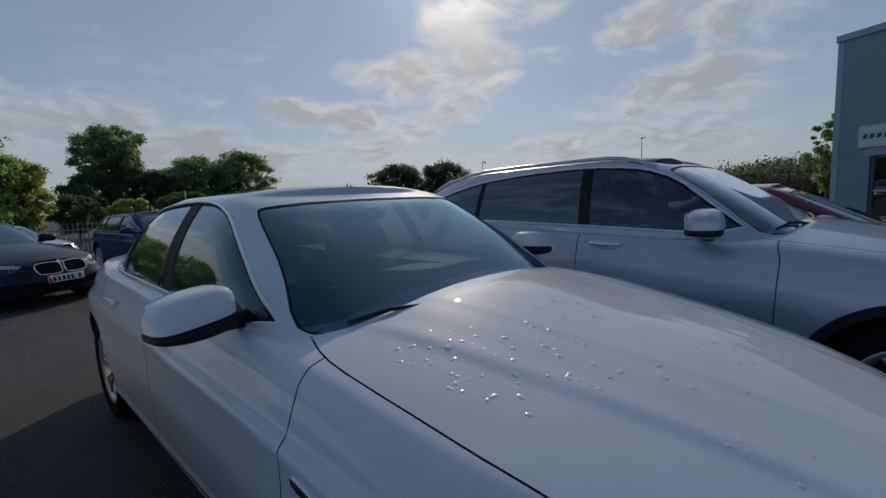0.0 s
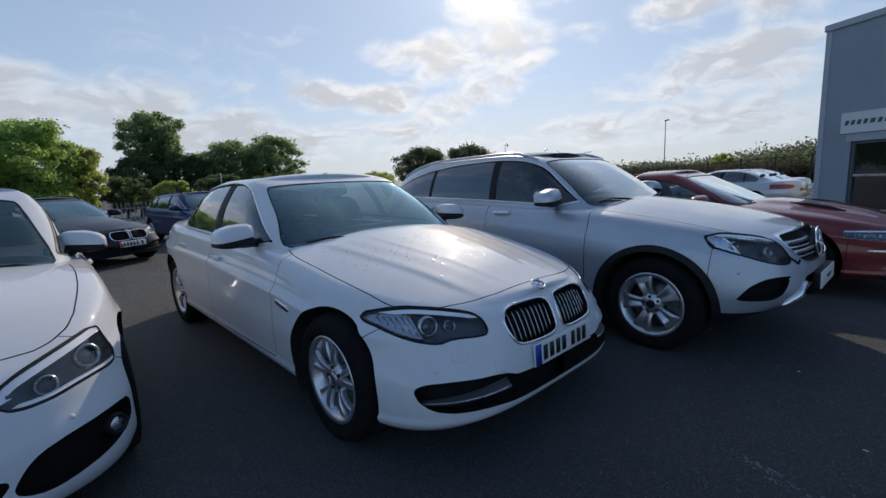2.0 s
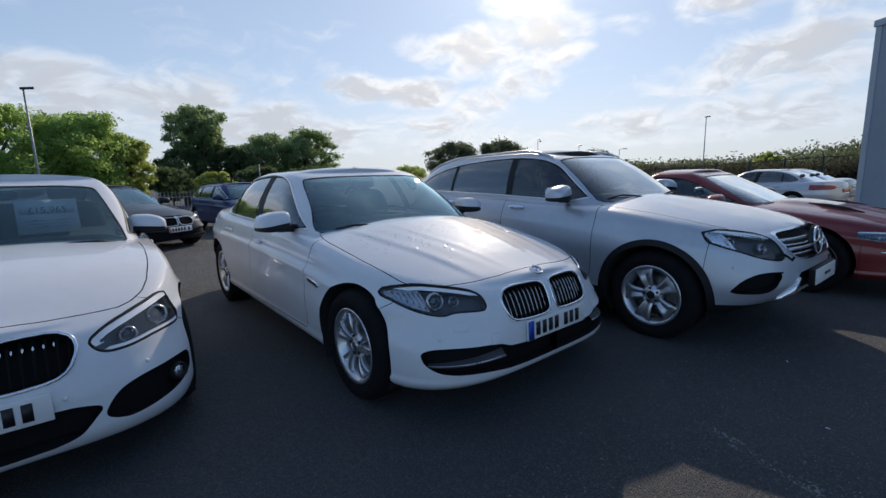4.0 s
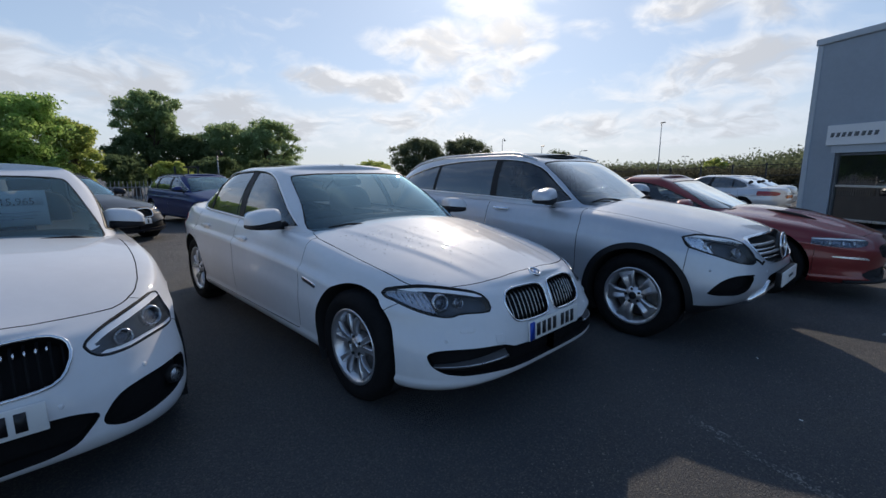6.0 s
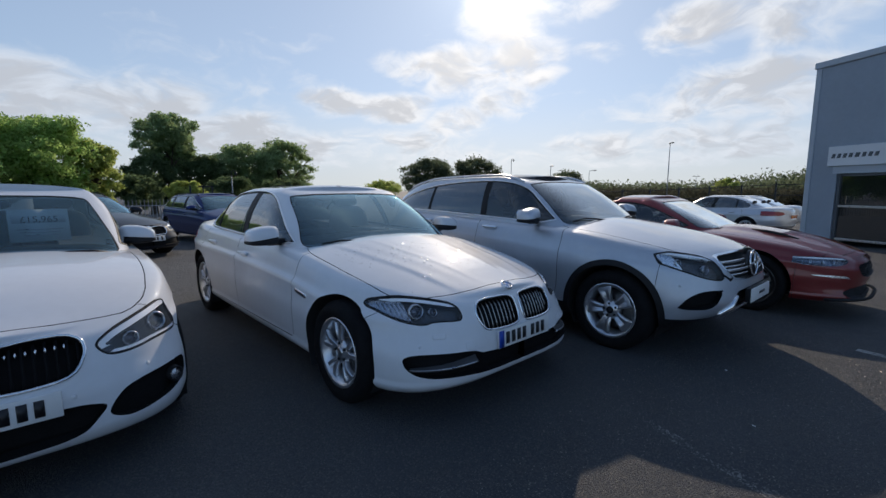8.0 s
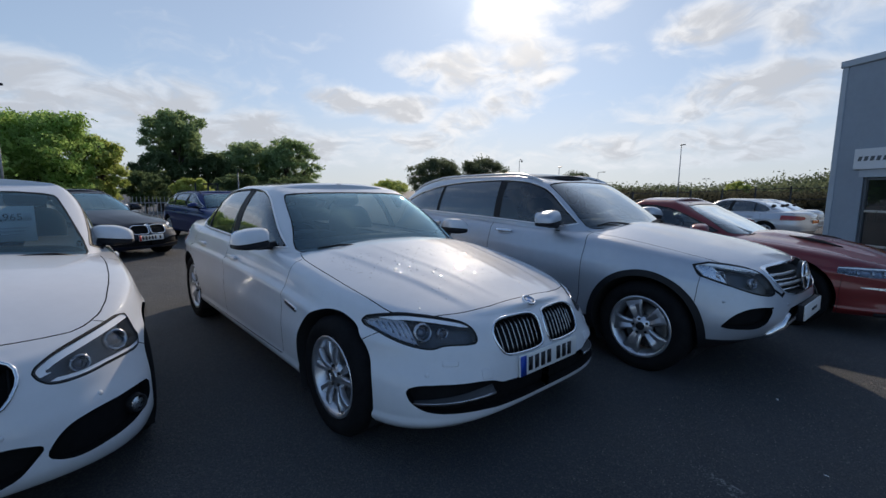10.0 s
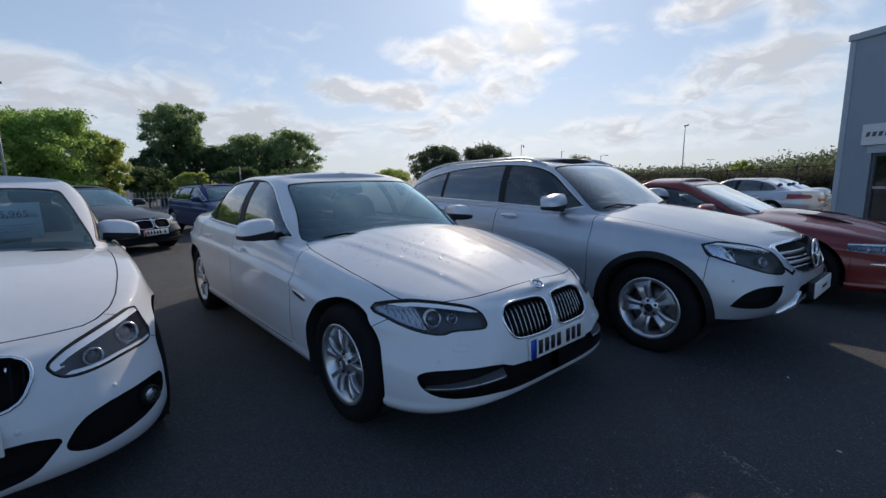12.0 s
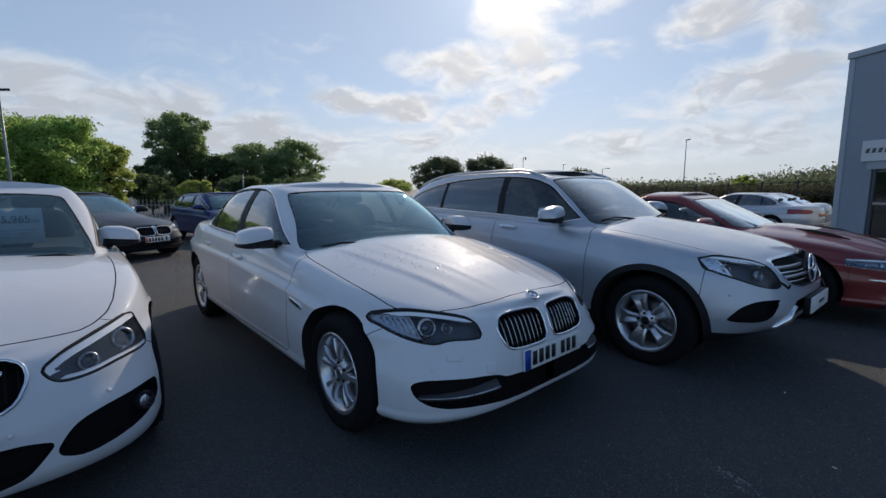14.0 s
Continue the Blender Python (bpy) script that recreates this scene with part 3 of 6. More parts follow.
class Skin:
    """Finds points on a skin."""

    def __init__(self, bm):
        from mathutils.bvhtree import BVHTree
        self.tree = BVHTree.FromBMesh(bm)

    def front(self, x, z, y=-4.0):
        p, n, *_ = self.tree.ray_cast(Vector((x, y, z)), Vector((0, 1, 0)))
        return (p, n) if p else (Vector((x, -2.2, z)), Vector((0, -1, 0)))

    def rear(self, x, z):
        p, n, *_ = self.tree.ray_cast(Vector((x, 4.0, z)), Vector((0, -1, 0)))
        return (p, n) if p else (Vector((x, 2.4, z)), Vector((0, 1, 0)))

    def side(self, y, z, s=-1):
        p, n, *_ = self.tree.ray_cast(Vector((3.0 * s, y, z)), Vector((-s, 0, 0)))
        return (p, n) if p else (Vector((0.9 * s, y, z)), Vector((s, 0, 0)))

    def top(self, x, y):
        p, n, *_ = self.tree.ray_cast(Vector((x, y, 3.0)), Vector((0, 0, -1)))
        return (p, n) if p else (Vector((x, y, 0.9)), Vector((0, 0, 1)))


def facing(p, n, up=(0, 0, 1)):
    """A pose at p whose z axis points along n and whose y axis points up."""
    n = Vector(n).normalized()
    x = Vector(up).cross(n).normalized()
    y = n.cross(x)
    m = Matrix((x, y, n)).transposed().to_4x4()
    m.translation = p
    return m


TURN_X = Matrix.Rotation(radians(-90), 4, "Y")   # lathe axis x -> z


def build_wheel(car, y, s, out, R, rim, style, spokes, hub_z, finish="alloy"):
    """One road wheel with its tyre, rim, spokes, hub cap, bolts and brake; s is the side."""
    w = new("wheel")
    w.parent = car
    w.matrix_basis = pose(s * out, y, hub_z, 0, 0, 0 if s > 0 else 180)
    half = 0.115
    t = lathe(bmesh.new(), [(rim - 0.005, -0.225), (rim + 0.03, -0.235), (R - 0.03, -0.225), (R - 0.004, -0.195), (R, -0.115), (R - 0.004, -0.03), (R - 0.028, 0.004),
                            (R - 0.06, 0.014), (rim + 0.03, 0.010), (rim + 0.010, -0.002), (rim - 0.006, -0.006)], 64)
    part("tyre", t, M["rubber"], w)
    b = lathe(bmesh.new(), [(rim - 0.004, -0.21), (rim - 0.02, -0.19), (rim - 0.045, -0.10), (rim - 0.045, -0.05), (rim - 0.022, -0.018), (rim - 0.012, -0.004), (rim + 0.004, 0.002), (rim + 0.006, -0.008)], 64)
    part("rim", b, M[finish], w)
    d = lathe(bmesh.new(), [(0.02, -0.09), (rim * 0.72, -0.09), (rim * 0.72, -0.105), (0.02, -0.105)], 40)
    part("brake_disc", d, M["disc"], w)
    # added dark disc that paints the shade behind the brake and spokes
    part("wheel_shade_disc", lathe(bmesh.new(), [(0.01, -0.14), (rim - 0.05, -0.14)], 32), M["hub_dark"], w)
    cal = box_bm((0.06, 0.10, 0.20), at(-0.085, rim * 0.60, 0.02), 0.02)
    part("brake_caliper", cal, M["disc"], w)
    for k in range(spokes):
        a0 = 360.0 * k / spokes + (90 if style == "twin" else 180)
        lanes = {"twin": (-13.5, 13.5), "wide": (0.0,)}[style]
        wide_in, wide_out = {"twin": (0.012, 0.0175), "wide": (0.031, 0.068)}[style]
        for lane in lanes:
            bm = bmesh.new()
            rows = []
            for i in range(7):
                f = i / 6
                r = 0.045 + (rim - 0.030 - 0.045) * f
                ang = radians(a0 + lane * (0.45 + 0.55 * f))
                c = Vector((0, math.cos(ang), math.sin(ang)))
                q = Vector((0, -math.sin(ang), math.cos(ang)))
                x = -0.012 - 0.022 * (1 - f) ** 1.5 + 0.012 * math.sin(math.pi * f)
                wd = wide_in + (wide_out - wide_in) * (f if style == "twin" else f ** 1.35)
                prof = [(-wd, -0.030), (-wd, -0.006), (-wd * 0.7, 0.0), (0.0, -0.002 if style == "twin" else -0.015), (wd * 0.7, 0.0), (wd, -0.006), (wd, -0.030)]
                rows.append([bm.verts.new(c * r + q * u + Vector((x + h, 0, 0))) for u, h in prof])
            for p, q2 in zip(rows, rows[1:]):
                for j in range(6):
                    bm.faces.new((p[j], p[j + 1], q2[j + 1], q2[j]))
            bmesh.ops.recalc_face_normals(bm, faces=bm.faces[:])
            sp = part("spoke", bm, M[finish], w)
            sp.data.set_sharp_from_angle(angle=radians(40))
    part("hub", lathe(bmesh.new(), [(0.0005, -0.020), (0.030, -0.020), (0.034, -0.024), (0.075, -0.030), (0.082, -0.045), (0.082, -0.08)], 32), M[finish], w)
    part("centre_cap", lathe(bmesh.new(), [(0.0005, -0.012), (0.024, -0.013), (0.031, -0.018), (0.032, -0.024)], 28), M["plastic"] if style == "wide" else M["satin"], w)
    for k in range(5):
        a = radians(72 * k + 30)
        part("wheel_bolt", lathe(bmesh.new(), [(0.0005, -0.016), (0.009, -0.017), (0.011, -0.035)], 10, Matrix.Translation((0, 0.056 * math.cos(a), 0.056 * math.sin(a)))), M["hub_dark"], w)
    return w


def build_mirror(car, x, y, z, s, mat, lower=True, size=(0.120, 0.085, 0.075)):
    """A door mirror: painted cap, black lower shell and arm, glass."""
    m = new("door_mirror")
    m.parent = car
    m.matrix_basis = pose(s * x, y, z, 0, 0, 0)
    cap = superball(bmesh.new(), size, at(0, 0, 0.0, 0, 0, -8 * s), 0.52, 0.60, 36, 24)
    for v in cap.verts:
        out = v.co.x * s / size[0]
        if v.co.y < 0:
            v.co.y *= 1.15 - 0.3 * max(0, v.co.z / size[2])
        if v.co.z > -0.012:
            v.co.z = -0.012 + (v.co.z + 0.012) * (0.98 - 0.26 * max(0.0, out) ** 1.6)
        v.co.z -= 0.010 * out
    if lower:
        bmesh.ops.bisect_plane(cap, geom=cap.verts[:] + cap.edges[:] + cap.faces[:], plane_co=(0, 0, -0.016), plane_no=(0.10 * s, 0, 1), clear_inner=True)
    part("mirror_cap", cap, mat, m)
    low = superball(bmesh.new(), (size[0] * 1.02, size[1] * 1.06, 0.030), at(0, 0.0, -0.040, 0, 4 * s, -8 * s), 0.55, 0.62, 32, 12)
    for v in low.verts:
        if v.co.z < -0.040:
            v.co.z = -0.040 + (v.co.z + 0.040) * (1.0 - 0.45 * max(0.0, v.co.x * s / size[0]))
    part("lower_shell", low, M["plastic"], m, "black plastic lower shell")
    g = superball(bmesh.new(), (size[0] * 0.84, 0.006, size[2] * 0.72), at(0, size[1] * 0.93, 0.004, 0, 0, -8 * s), 0.5, 0.6, 20, 10)
    part("mirror_glass", g, M["mirror"], m)
    arm = tube(bmesh.new(), [(-0.05 * s, 0.02, -0.052), (-0.13 * s, 0.03, -0.058), (-0.20 * s, 0.05, -0.062)], [0.030, 0.026, 0.034], 10)
    part("mirror_arm", arm, M["plastic"], m)
    return m


def build_handle(car, skin, y, z, s, mat, chrome=False):
    h = new("door_handle")
    h.parent = car
    p, n = skin.side(y, z, s)
    h.matrix_basis = facing(p, n)
    cup = superball(bmesh.new(), (0.085, 0.026, 0.010), at(0, 0, -0.003), 0.6, 0.7, 20, 8)
    part("handle_recess", cup, mat, h)
    bar = superball(bmesh.new(), (0.105, 0.015, 0.013), at(0, 0.004, 0.022), 0.5, 0.6, 20, 8)
    part("handle_bar", bar, M["chrome"] if chrome else mat, h)


def build_plate(car, p, n, lean=0.0, width=0.52, band="plate_blue", marks=(2, 2, 3), bars=True):
    """A number plate with plain dark bars."""
    pl = new("number_plate")
    pl.parent = car
    pl.matrix_basis = facing(p, n)
    part("plate_board", box_bm((width, 0.111, 0.010), at(0, 0, 0.006), 0.004), M["plate"], pl)
    if band:
        part("plate_band", box_bm((0.045, 0.103, 0.003), at(-width / 2 + 0.026, 0, 0.0125)), M[band], pl)
    if bars:
        x, step = -width / 2 + 0.085, (width - 0.16) / (sum(marks) - 1 + 0.6)
        for i in range(sum(marks)):
            part("plate_bar", box_bm((step * 0.62, 0.072, 0.003), at(x, 0, 0.0125)), M["ink"], pl)
            x += step + (step * 0.6 if i == marks[0] + marks[1] - 1 else 0)
    else:
        part("plate_bar", box_bm((width * 0.3, 0.02, 0.003), at(0.03, 0.0, 0.0125)), M["grey_plastic"], pl)
    return pl


def build_roundel(car, p, n, r=0.041):
    b = new("bonnet_badge")
    b.parent = car
    b.matrix_basis = facing(p, n) @ TURN_X
    part("badge_rim", lathe(bmesh.new(), [(r * 0.72, 0.003), (r * 0.76, 0.007), (r * 0.95, 0.007), (r, 0.003), (r, -0.004)], 32), M["chrome"], b)
    part("badge_ring", lathe(bmesh.new(), [(r * 0.55, 0.004), (r * 0.74, 0.0045)], 32), M["ink"], b)
    for k in range(4):
        part("badge_quarter", lathe(bmesh.new(), [(0.0005, 0.004), (r * 0.56, 0.004)], 8, None, (90 * k, 90 * k + 90)), M["badge_blue"] if k % 2 else M["white"], b)


def build_lamp_inner(car, skin, spots, s, brow=None):
    """Projector bowls behind a lens."""
    for x, z, r, back in spots:
        p, n = skin.front(s * x, z)
        n = (n + Vector((0, -1.2, 0))).normalized()
        o = new("lamp_projector")
        o.parent = car
        o.matrix_basis = facing(p - n * back, n) @ TURN_X
        part("projector_ring", lathe(bmesh.new(), [(r * 0.66, -0.010), (r * 0.78, 0.010), (r * 0.92, 0.018), (r * 1.10, 0.012), (r * 1.16, -0.004), (r * 1.05, -0.02)], 32), M["lamp_ring"], o)
        part("projector_ball", lathe(bmesh.new(), [(0.0005, 0.012), (r * 0.4, 0.008), (r * 0.7, -0.004), (r * 0.8, -0.02)], 28), M["lens_ball"], o)
    if brow:
        pts = []
        for x, z in brow:
            p, n = skin.front(s * x, z)
            pts.append(p - n * 0.012)
        part("lamp_brow", tube(bmesh.new(), pts, 0.0125, 8), M["lamp_chrome"], car)


M["lens_ball"] = material("dark_lamp_ball", (0.10, 0.12, 0.16), 0.06, 0.6, 1.0)


def build_seat(car, x, y, z, mat, lean=18):
    st = new("seat")
    st.parent = car
    st.matrix_basis = pose(x, y, z)
    part("cushion", superball(bmesh.new(), (0.24, 0.26, 0.09), at(0, -0.05, 0.0, 8), 0.5, 0.45, 20, 10), mat, st)
    part("seat_back", superball(bmesh.new(), (0.24, 0.075, 0.34), at(0, 0.27, 0.33, -lean), 0.5, 0.55, 22, 14), mat, st)
    part("headrest", superball(bmesh.new(), (0.135, 0.05, 0.085), at(0, 0.40, 0.74, -lean + 4), 0.6, 0.6, 18, 10), mat, st)
    for dx in (-0.06, 0.06):
        part("headrest_post", tube(bmesh.new(), [(dx, 0.36, 0.60), (dx, 0.385, 0.70)], 0.007, 6), M["satin"], st)


def build_interior(car, s, seat="interior", dash="dash"):
    w, y0, belt = s["cab"]["w"], s["cab"]["nose"], s["belt"]
    seats_y = s.get("seat_y", 0.15)
    for dx in (-0.37, 0.37):
        build_seat(car, dx, seats_y, s.get("seat_z", 0.52), M[seat])
    part("rear_bench", superball(bmesh.new(), (w * 0.80, 0.10, 0.33), at(0, seats_y + 1.22, belt - 0.10, -22), 0.4, 0.35, 26, 12), M[seat], car)
    for dx in (-0.36, 0.36):
        part("rear_headrest", superball(bmesh.new(), (0.13, 0.045, 0.07), at(dx, seats_y + 1.36, belt + 0.22, -10), 0.6, 0.6, 16, 8), M[seat], car)
    d = superball(bmesh.new(), (w * 0.90, 0.42, 0.14), at(0, y0 + 0.62, belt - 0.115, -3), 0.45, 0.4, 36, 14)
    part("dashboard", d, M[dash], car)
    part("instrument_hood", superball(bmesh.new(), (0.19, 0.13, 0.06), at(-0.37, y0 + 0.80, belt + 0.02), 0.6, 0.6, 20, 10), M["interior"], car)
    wheel = new("steering_wheel")
    wheel.parent = car
    wheel.matrix_basis = pose(-0.37, y0 + 1.06, belt - 0.04, -66)
    part("wheel_rim", tube(bmesh.new(), [(0.185 * math.cos(a), 0.185 * math.sin(a), 0) for a in (2 * math.pi * i / 28 for i in range(28))], 0.015, 8, True), M["plastic"], wheel)
    part("wheel_boss", superball(bmesh.new(), (0.08, 0.07, 0.03), None, 0.6, 0.6, 16, 8), M["plastic"], wheel)
    part("wheel_spoke", box_bm((0.34, 0.035, 0.015), at(0, 0, 0), 0.006), M["plastic"], wheel)
    part("floor_tub", box_bm((w * 1.75, s["cab"]["tail"] - y0 - 0.5, 0.05), at(0, (s["cab"]["tail"] + y0) / 2, 0.32), 0.02), M["interior"], car)
    for sx in (-1, 1):
        part("door_card", box_bm((0.05, s["cab"]["tail"] - y0 - 0.9, belt - 0.36), at(sx * (w - 0.03), (s["cab"]["tail"] + y0) / 2, (belt + 0.30) / 2), 0.015), M["interior"], car)
    part("rear_view_mirror", superball(bmesh.new(), (0.12, 0.02, 0.035), at(0, s["mirror_y"], s["mirror_z"], 10), 0.6, 0.6, 16, 8), M["plastic"], car)


def build_wipers(car, cab_skin, pairs):
    for (x0, y0), (x1, y1) in pairs:
        pts = []
        for i in range(6):
            f = i / 5
            p, n = cab_skin.top(x0 + (x1 - x0) * f, y0 + (y1 - y0) * f)
            pts.append(p + n * (0.012 if 0 < i < 5 else 0.006))
        part("wiper_blade", tube(bmesh.new(), pts, [0.012, 0.010, 0.009, 0.009, 0.008, 0.005], 6), M["plastic"], car)


def slats(car, skin, poly, count, mat, back, axis="x", r=0.005, name="grille_slat", pair=True, flat=1.0):
    """Bars across an opening, laid on the skin and set back."""
    pts = np.array(poly)
    k = 0 if axis == "x" else 1
    lo, hi = pts[:, k].min(), pts[:, k].max()
    sides = (-1, 1) if pair else (1,)
    for i in range(count):
        a = lo + (hi - lo) * (i + 0.5) / count
        span = np.linspace(pts[:, 1 - k].min(), pts[:, 1 - k].max(), 120)
        px, py = (np.full(120, a), span) if k == 0 else (span, np.full(120, a))
        inside = span[sd_poly(px, py, poly) < -0.004]
        if len(inside) < 4:
            continue
        for s in sides:
            line = []
            for b in np.linspace(inside[0], inside[-1], 7):
                x, z = (a, b) if k == 0 else (b, a)
                p, n = skin.front(s * x, z)
                line.append(p - n * back)
            part(name, tube(bmesh.new(), line, r, 6), mat, car)


def outline_trim(car, skin, poly, mat, r=0.007, name="window_trim"):
    """A rounded bright moulding laid round a side window."""
    pts = []
    for (ay, az), (by, bz) in zip(poly, poly[1:] + poly[:1]):
        n = max(1, int(math.hypot(by - ay, bz - az) / 0.05))
        pts += [(ay + (by - ay) * i / n, az + (bz - az) * i / n) for i in range(n)]
    for sx in (-1, 1):
        line = []
        for y, z in pts:
            p, n = skin.side(y, z, sx)
            line.append(p + n * 0.003)
        part(name, tube(bmesh.new(), line, r, 8, True), mat, car, "bright window trim")


def outline_front(car, skin, poly, mat, r=0.009, name="grille_surround", label="rounded chrome grille surround"):
    """A rounded moulding laid round an opening of the front, on both sides."""
    pts = []
    for (ax, az), (bx, bz) in zip(poly, poly[1:] + poly[:1]):
        n = max(1, int(math.hypot(bx - ax, bz - az) / 0.02))
        pts += [(ax + (bx - ax) * i / n, az + (bz - az) * i / n) for i in range(n)]
    for sx in (-1, 1):
        line = []
        for x, z in pts:
            p, n = skin.front(sx * x, z)
            line.append(p + n * 0.002)
        part(name, tube(bmesh.new(), line, r, 10, True), mat, car, label)


def build_car(s, m, label, name="car", group="cars parked at the dealership"):
    """A whole car from its measures and its list of regions."""
    car = thing(name, label, "car", m, group)
    body = shell(s["body"], s.get("rows", 46), s.get("caps", 14))
    cab = shell(s["cab"], s.get("cab_rows", 34), 14)
    skin, cskin = Skin(body), Skin(cab)
    R, rim, hub, wb = s["R"], s["rim"], s["R"] - 0.008, s["wb"] / 2
    arch = s.get("arch", R + 0.045)
    arches = [Region("arch", disc(y, hub + 0.01, arch), drop=True) for y in (-wb, wb)]
    foot = Region("cabin_opening", top_view(s["footprint"], s["belt"] - 0.09), drop=True)
    regions = arches + s["regions"](s) + [foot]
    paint = M[s["paint"]]
    carve(body, regions, "body", car, paint)
    carve(cab, s["windows"](s), "roof_shell", car, paint, M["headliner"])
    for y in (-wb, wb):
        for sx in (-1, 1):
            liner = bmesh.new()
            rings = []
            for k in range(41):
                t = radians(-30 + 240 * k / 40)
                py, pz = y + (arch + 0.003) * math.cos(t), hub + 0.01 + (arch + 0.003) * math.sin(t)
                p, n = skin.side(py, max(pz, 0.26), sx)
                rings.append([liner.verts.new((sx * 0.45, y, hub)), liner.verts.new((sx * 0.45, py, pz)), liner.verts.new((p.x - sx * 0.004, py, pz))])
            for p, q in zip(rings, rings[1:]):
                liner.faces.new((p[0], p[1], q[1], q[0]))
                liner.faces.new((p[1], p[2], q[2], q[1]))
            part("arch_liner", liner, M["gap"], car)
            build_wheel(car, y, sx, s["out"], R, rim, s["wheel"][0], s["wheel"][1], hub, s.get("finish", "alloy"))
    part("underbody", box_bm((s["body"]["w"] * 1.45, (s["body"]["tail"] - s["body"]["nose"]) * 0.78, 0.06), at(0, (s["body"]["tail"] + s["body"]["nose"]) / 2, 0.24), 0.02), M["gap"], car)
    if s.get("inside", True):
        build_interior(car, s, s.get("seat", "interior"), s.get("dash", "dash"))
    for sx in (-1, 1):
        mx, my, mz = s["mirror"]
        build_mirror(car, mx, my, mz, sx, paint if not s.get("mirror_mat") else M[s["mirror_mat"]])
        for y, z in s.get("handles", ()):
            build_handle(car, skin, y, z, sx, paint, s.get("chrome_handles", False))
    if s.get("trim_mat"):
        outline_trim(car, cskin, s["dlo"], M[s["trim_mat"]])
    s["details"](car, s, skin, cskin)
    return car


SILL = [(0.0, 0.050), (0.065, 0.018), (0.11, 0.010), (0.135, 0.017), (0.20, 0.012), (0.30, 0.006), (0.45, 0.0), (0.60, 0.006), (0.68, 0.005), (0.725, 0.002), (0.745, 0.006), (0.775, 0.026), (0.88, 0.052), (0.95, 0.074), (1.0, 0.115)]


def doors(front, mid, rear, low, belt, arch_y, arch_r, wb, rear_top, lean=0.03):
    """Outlines of the two doors of one side."""
    a = [(front, low + 0.10), (front + 0.02, low), (mid, low), (mid + lean, belt + 0.06), (front + 0.03, belt + 0.06), (front - 0.015, belt - 0.10)]
    b = [(mid, low), (wb - arch_r - 0.02, low), (wb - arch_r * 0.80, low + 0.25), (wb - arch_r * 0.25, low + 0.48), (rear_top, belt - 0.12), (rear_top, belt + 0.06), (mid + lean, belt + 0.06)]
    return a, b


# ---- white four-door saloon -------------------------------------------------
def saloon_bulge(x, y):
    """Two raised creases on each side of the bonnet."""
    ax = np.abs(x)
    run = np.clip((-y - 0.85) / 1.25, 0, 1)
    on = np.clip((-y - 0.76) / 0.2, 0, 1) * np.clip((2.14 + y) / 0.30, 0, 1)
    outer, inner = 0.60 - 0.24 * run, 0.33 - 0.19 * run
    rise = 0.007 / (1 + np.exp((ax - outer) / 0.007)) - 0.002 * np.exp(-((ax - outer + 0.09) / 0.055) ** 2)
    spine = 0.003 / (1 + np.exp((ax - inner) / 0.007)) - 0.001 * np.exp(-((ax - inner + 0.07) / 0.045) ** 2)
    return (rise + spine) * on


KIDNEY = smooth_poly([(0.020, 0.540), (0.020, 0.660), (0.045, 0.690), (0.24, 0.693), (0.325, 0.682), (0.358, 0.645), (0.356, 0.590), (0.330, 0.540), (0.285, 0.523), (0.075, 0.520)], 2)
LAMP = smooth_poly([(0.850, 0.692), (0.795, 0.703), (0.756, 0.719), (0.687, 0.730), (0.598, 0.722), (0.505, 0.705), (0.464, 0.692), (0.444, 0.660), (0.444, 0.612), (0.470, 0.598), (0.600, 0.601), (0.655, 0.583), (0.716, 0.592), (0.766, 0.615), (0.805, 0.655), (0.850, 0.672)], 1)
LAMP_SIDE = smooth_poly([(-1.672, 0.686), (-1.75, 0.76), (-2.5, 0.76), (-2.5, 0.5), (-2.0, 0.5), (-1.80, 0.60), (-1.70, 0.66)], 1)
INTAKE = smooth_poly([(-0.3, 0.405), (0.36, 0.405), (0.43, 0.438), (0.72, 0.438), (0.785, 0.410), (0.775, 0.345), (0.72, 0.302), (0.50, 0.300), (0.36, 0.288), (-0.3, 0.288)], 1)
INTAKE_SIDE = [(-1.96, 0.0), (-1.96, 1.0), (-3.0, 1.0), (-3.0, 0.0)]


def kidney_regions(s, kidney, lamp, lamp_side, intakes, hood, bumper, doorset, mark=0.0, brow=above(0.46, 0.668, 0.115), more=()):
    paint = M[s["paint"]]
    k = front_view(kidney, mark - 1.6)
    out = [Region("grille_recess", k, M["intake"], 0.055, pair=True)]
    flat, tip = front_view(lamp, mark - 0.9), side_view(lamp_side, 0.2)
    out += [Region("headlamp_seal", ring(lambda v: np.maximum(flat(v), tip(v)), -0.005, 0.002), M["gap"], 0.003, pair=True),
            Region("headlamp_lens", both(flat, tip), M["lens"], 0.006, pair=True, label="clear headlamp lens", also=(("headlamp_housing", M["lamp_dark"], 0.055, "dark headlamp housing", None), ("light_guide", M["lamp_white"], 0.003, "white daylight guide", brow), *more))]
    for poly in intakes:
        out.append(Region("lower_intake", both(front_view(poly, -1.2), side_view(INTAKE_SIDE, -1.0)) if mark == 0 else front_view(poly, -1.2), M["intake"], 0.045, pair=True, label="black lower intake"))
    out.append(Region("bonnet", top_view(hood), paint, gap=0.0028))
    for d in doorset:
        out.append(Region("door", side_view(d), paint, gap=0.0026, pair=True))
    out.append(Region("front_bumper", side_view(bumper, -1.0), paint, gap=0.002))
    return out


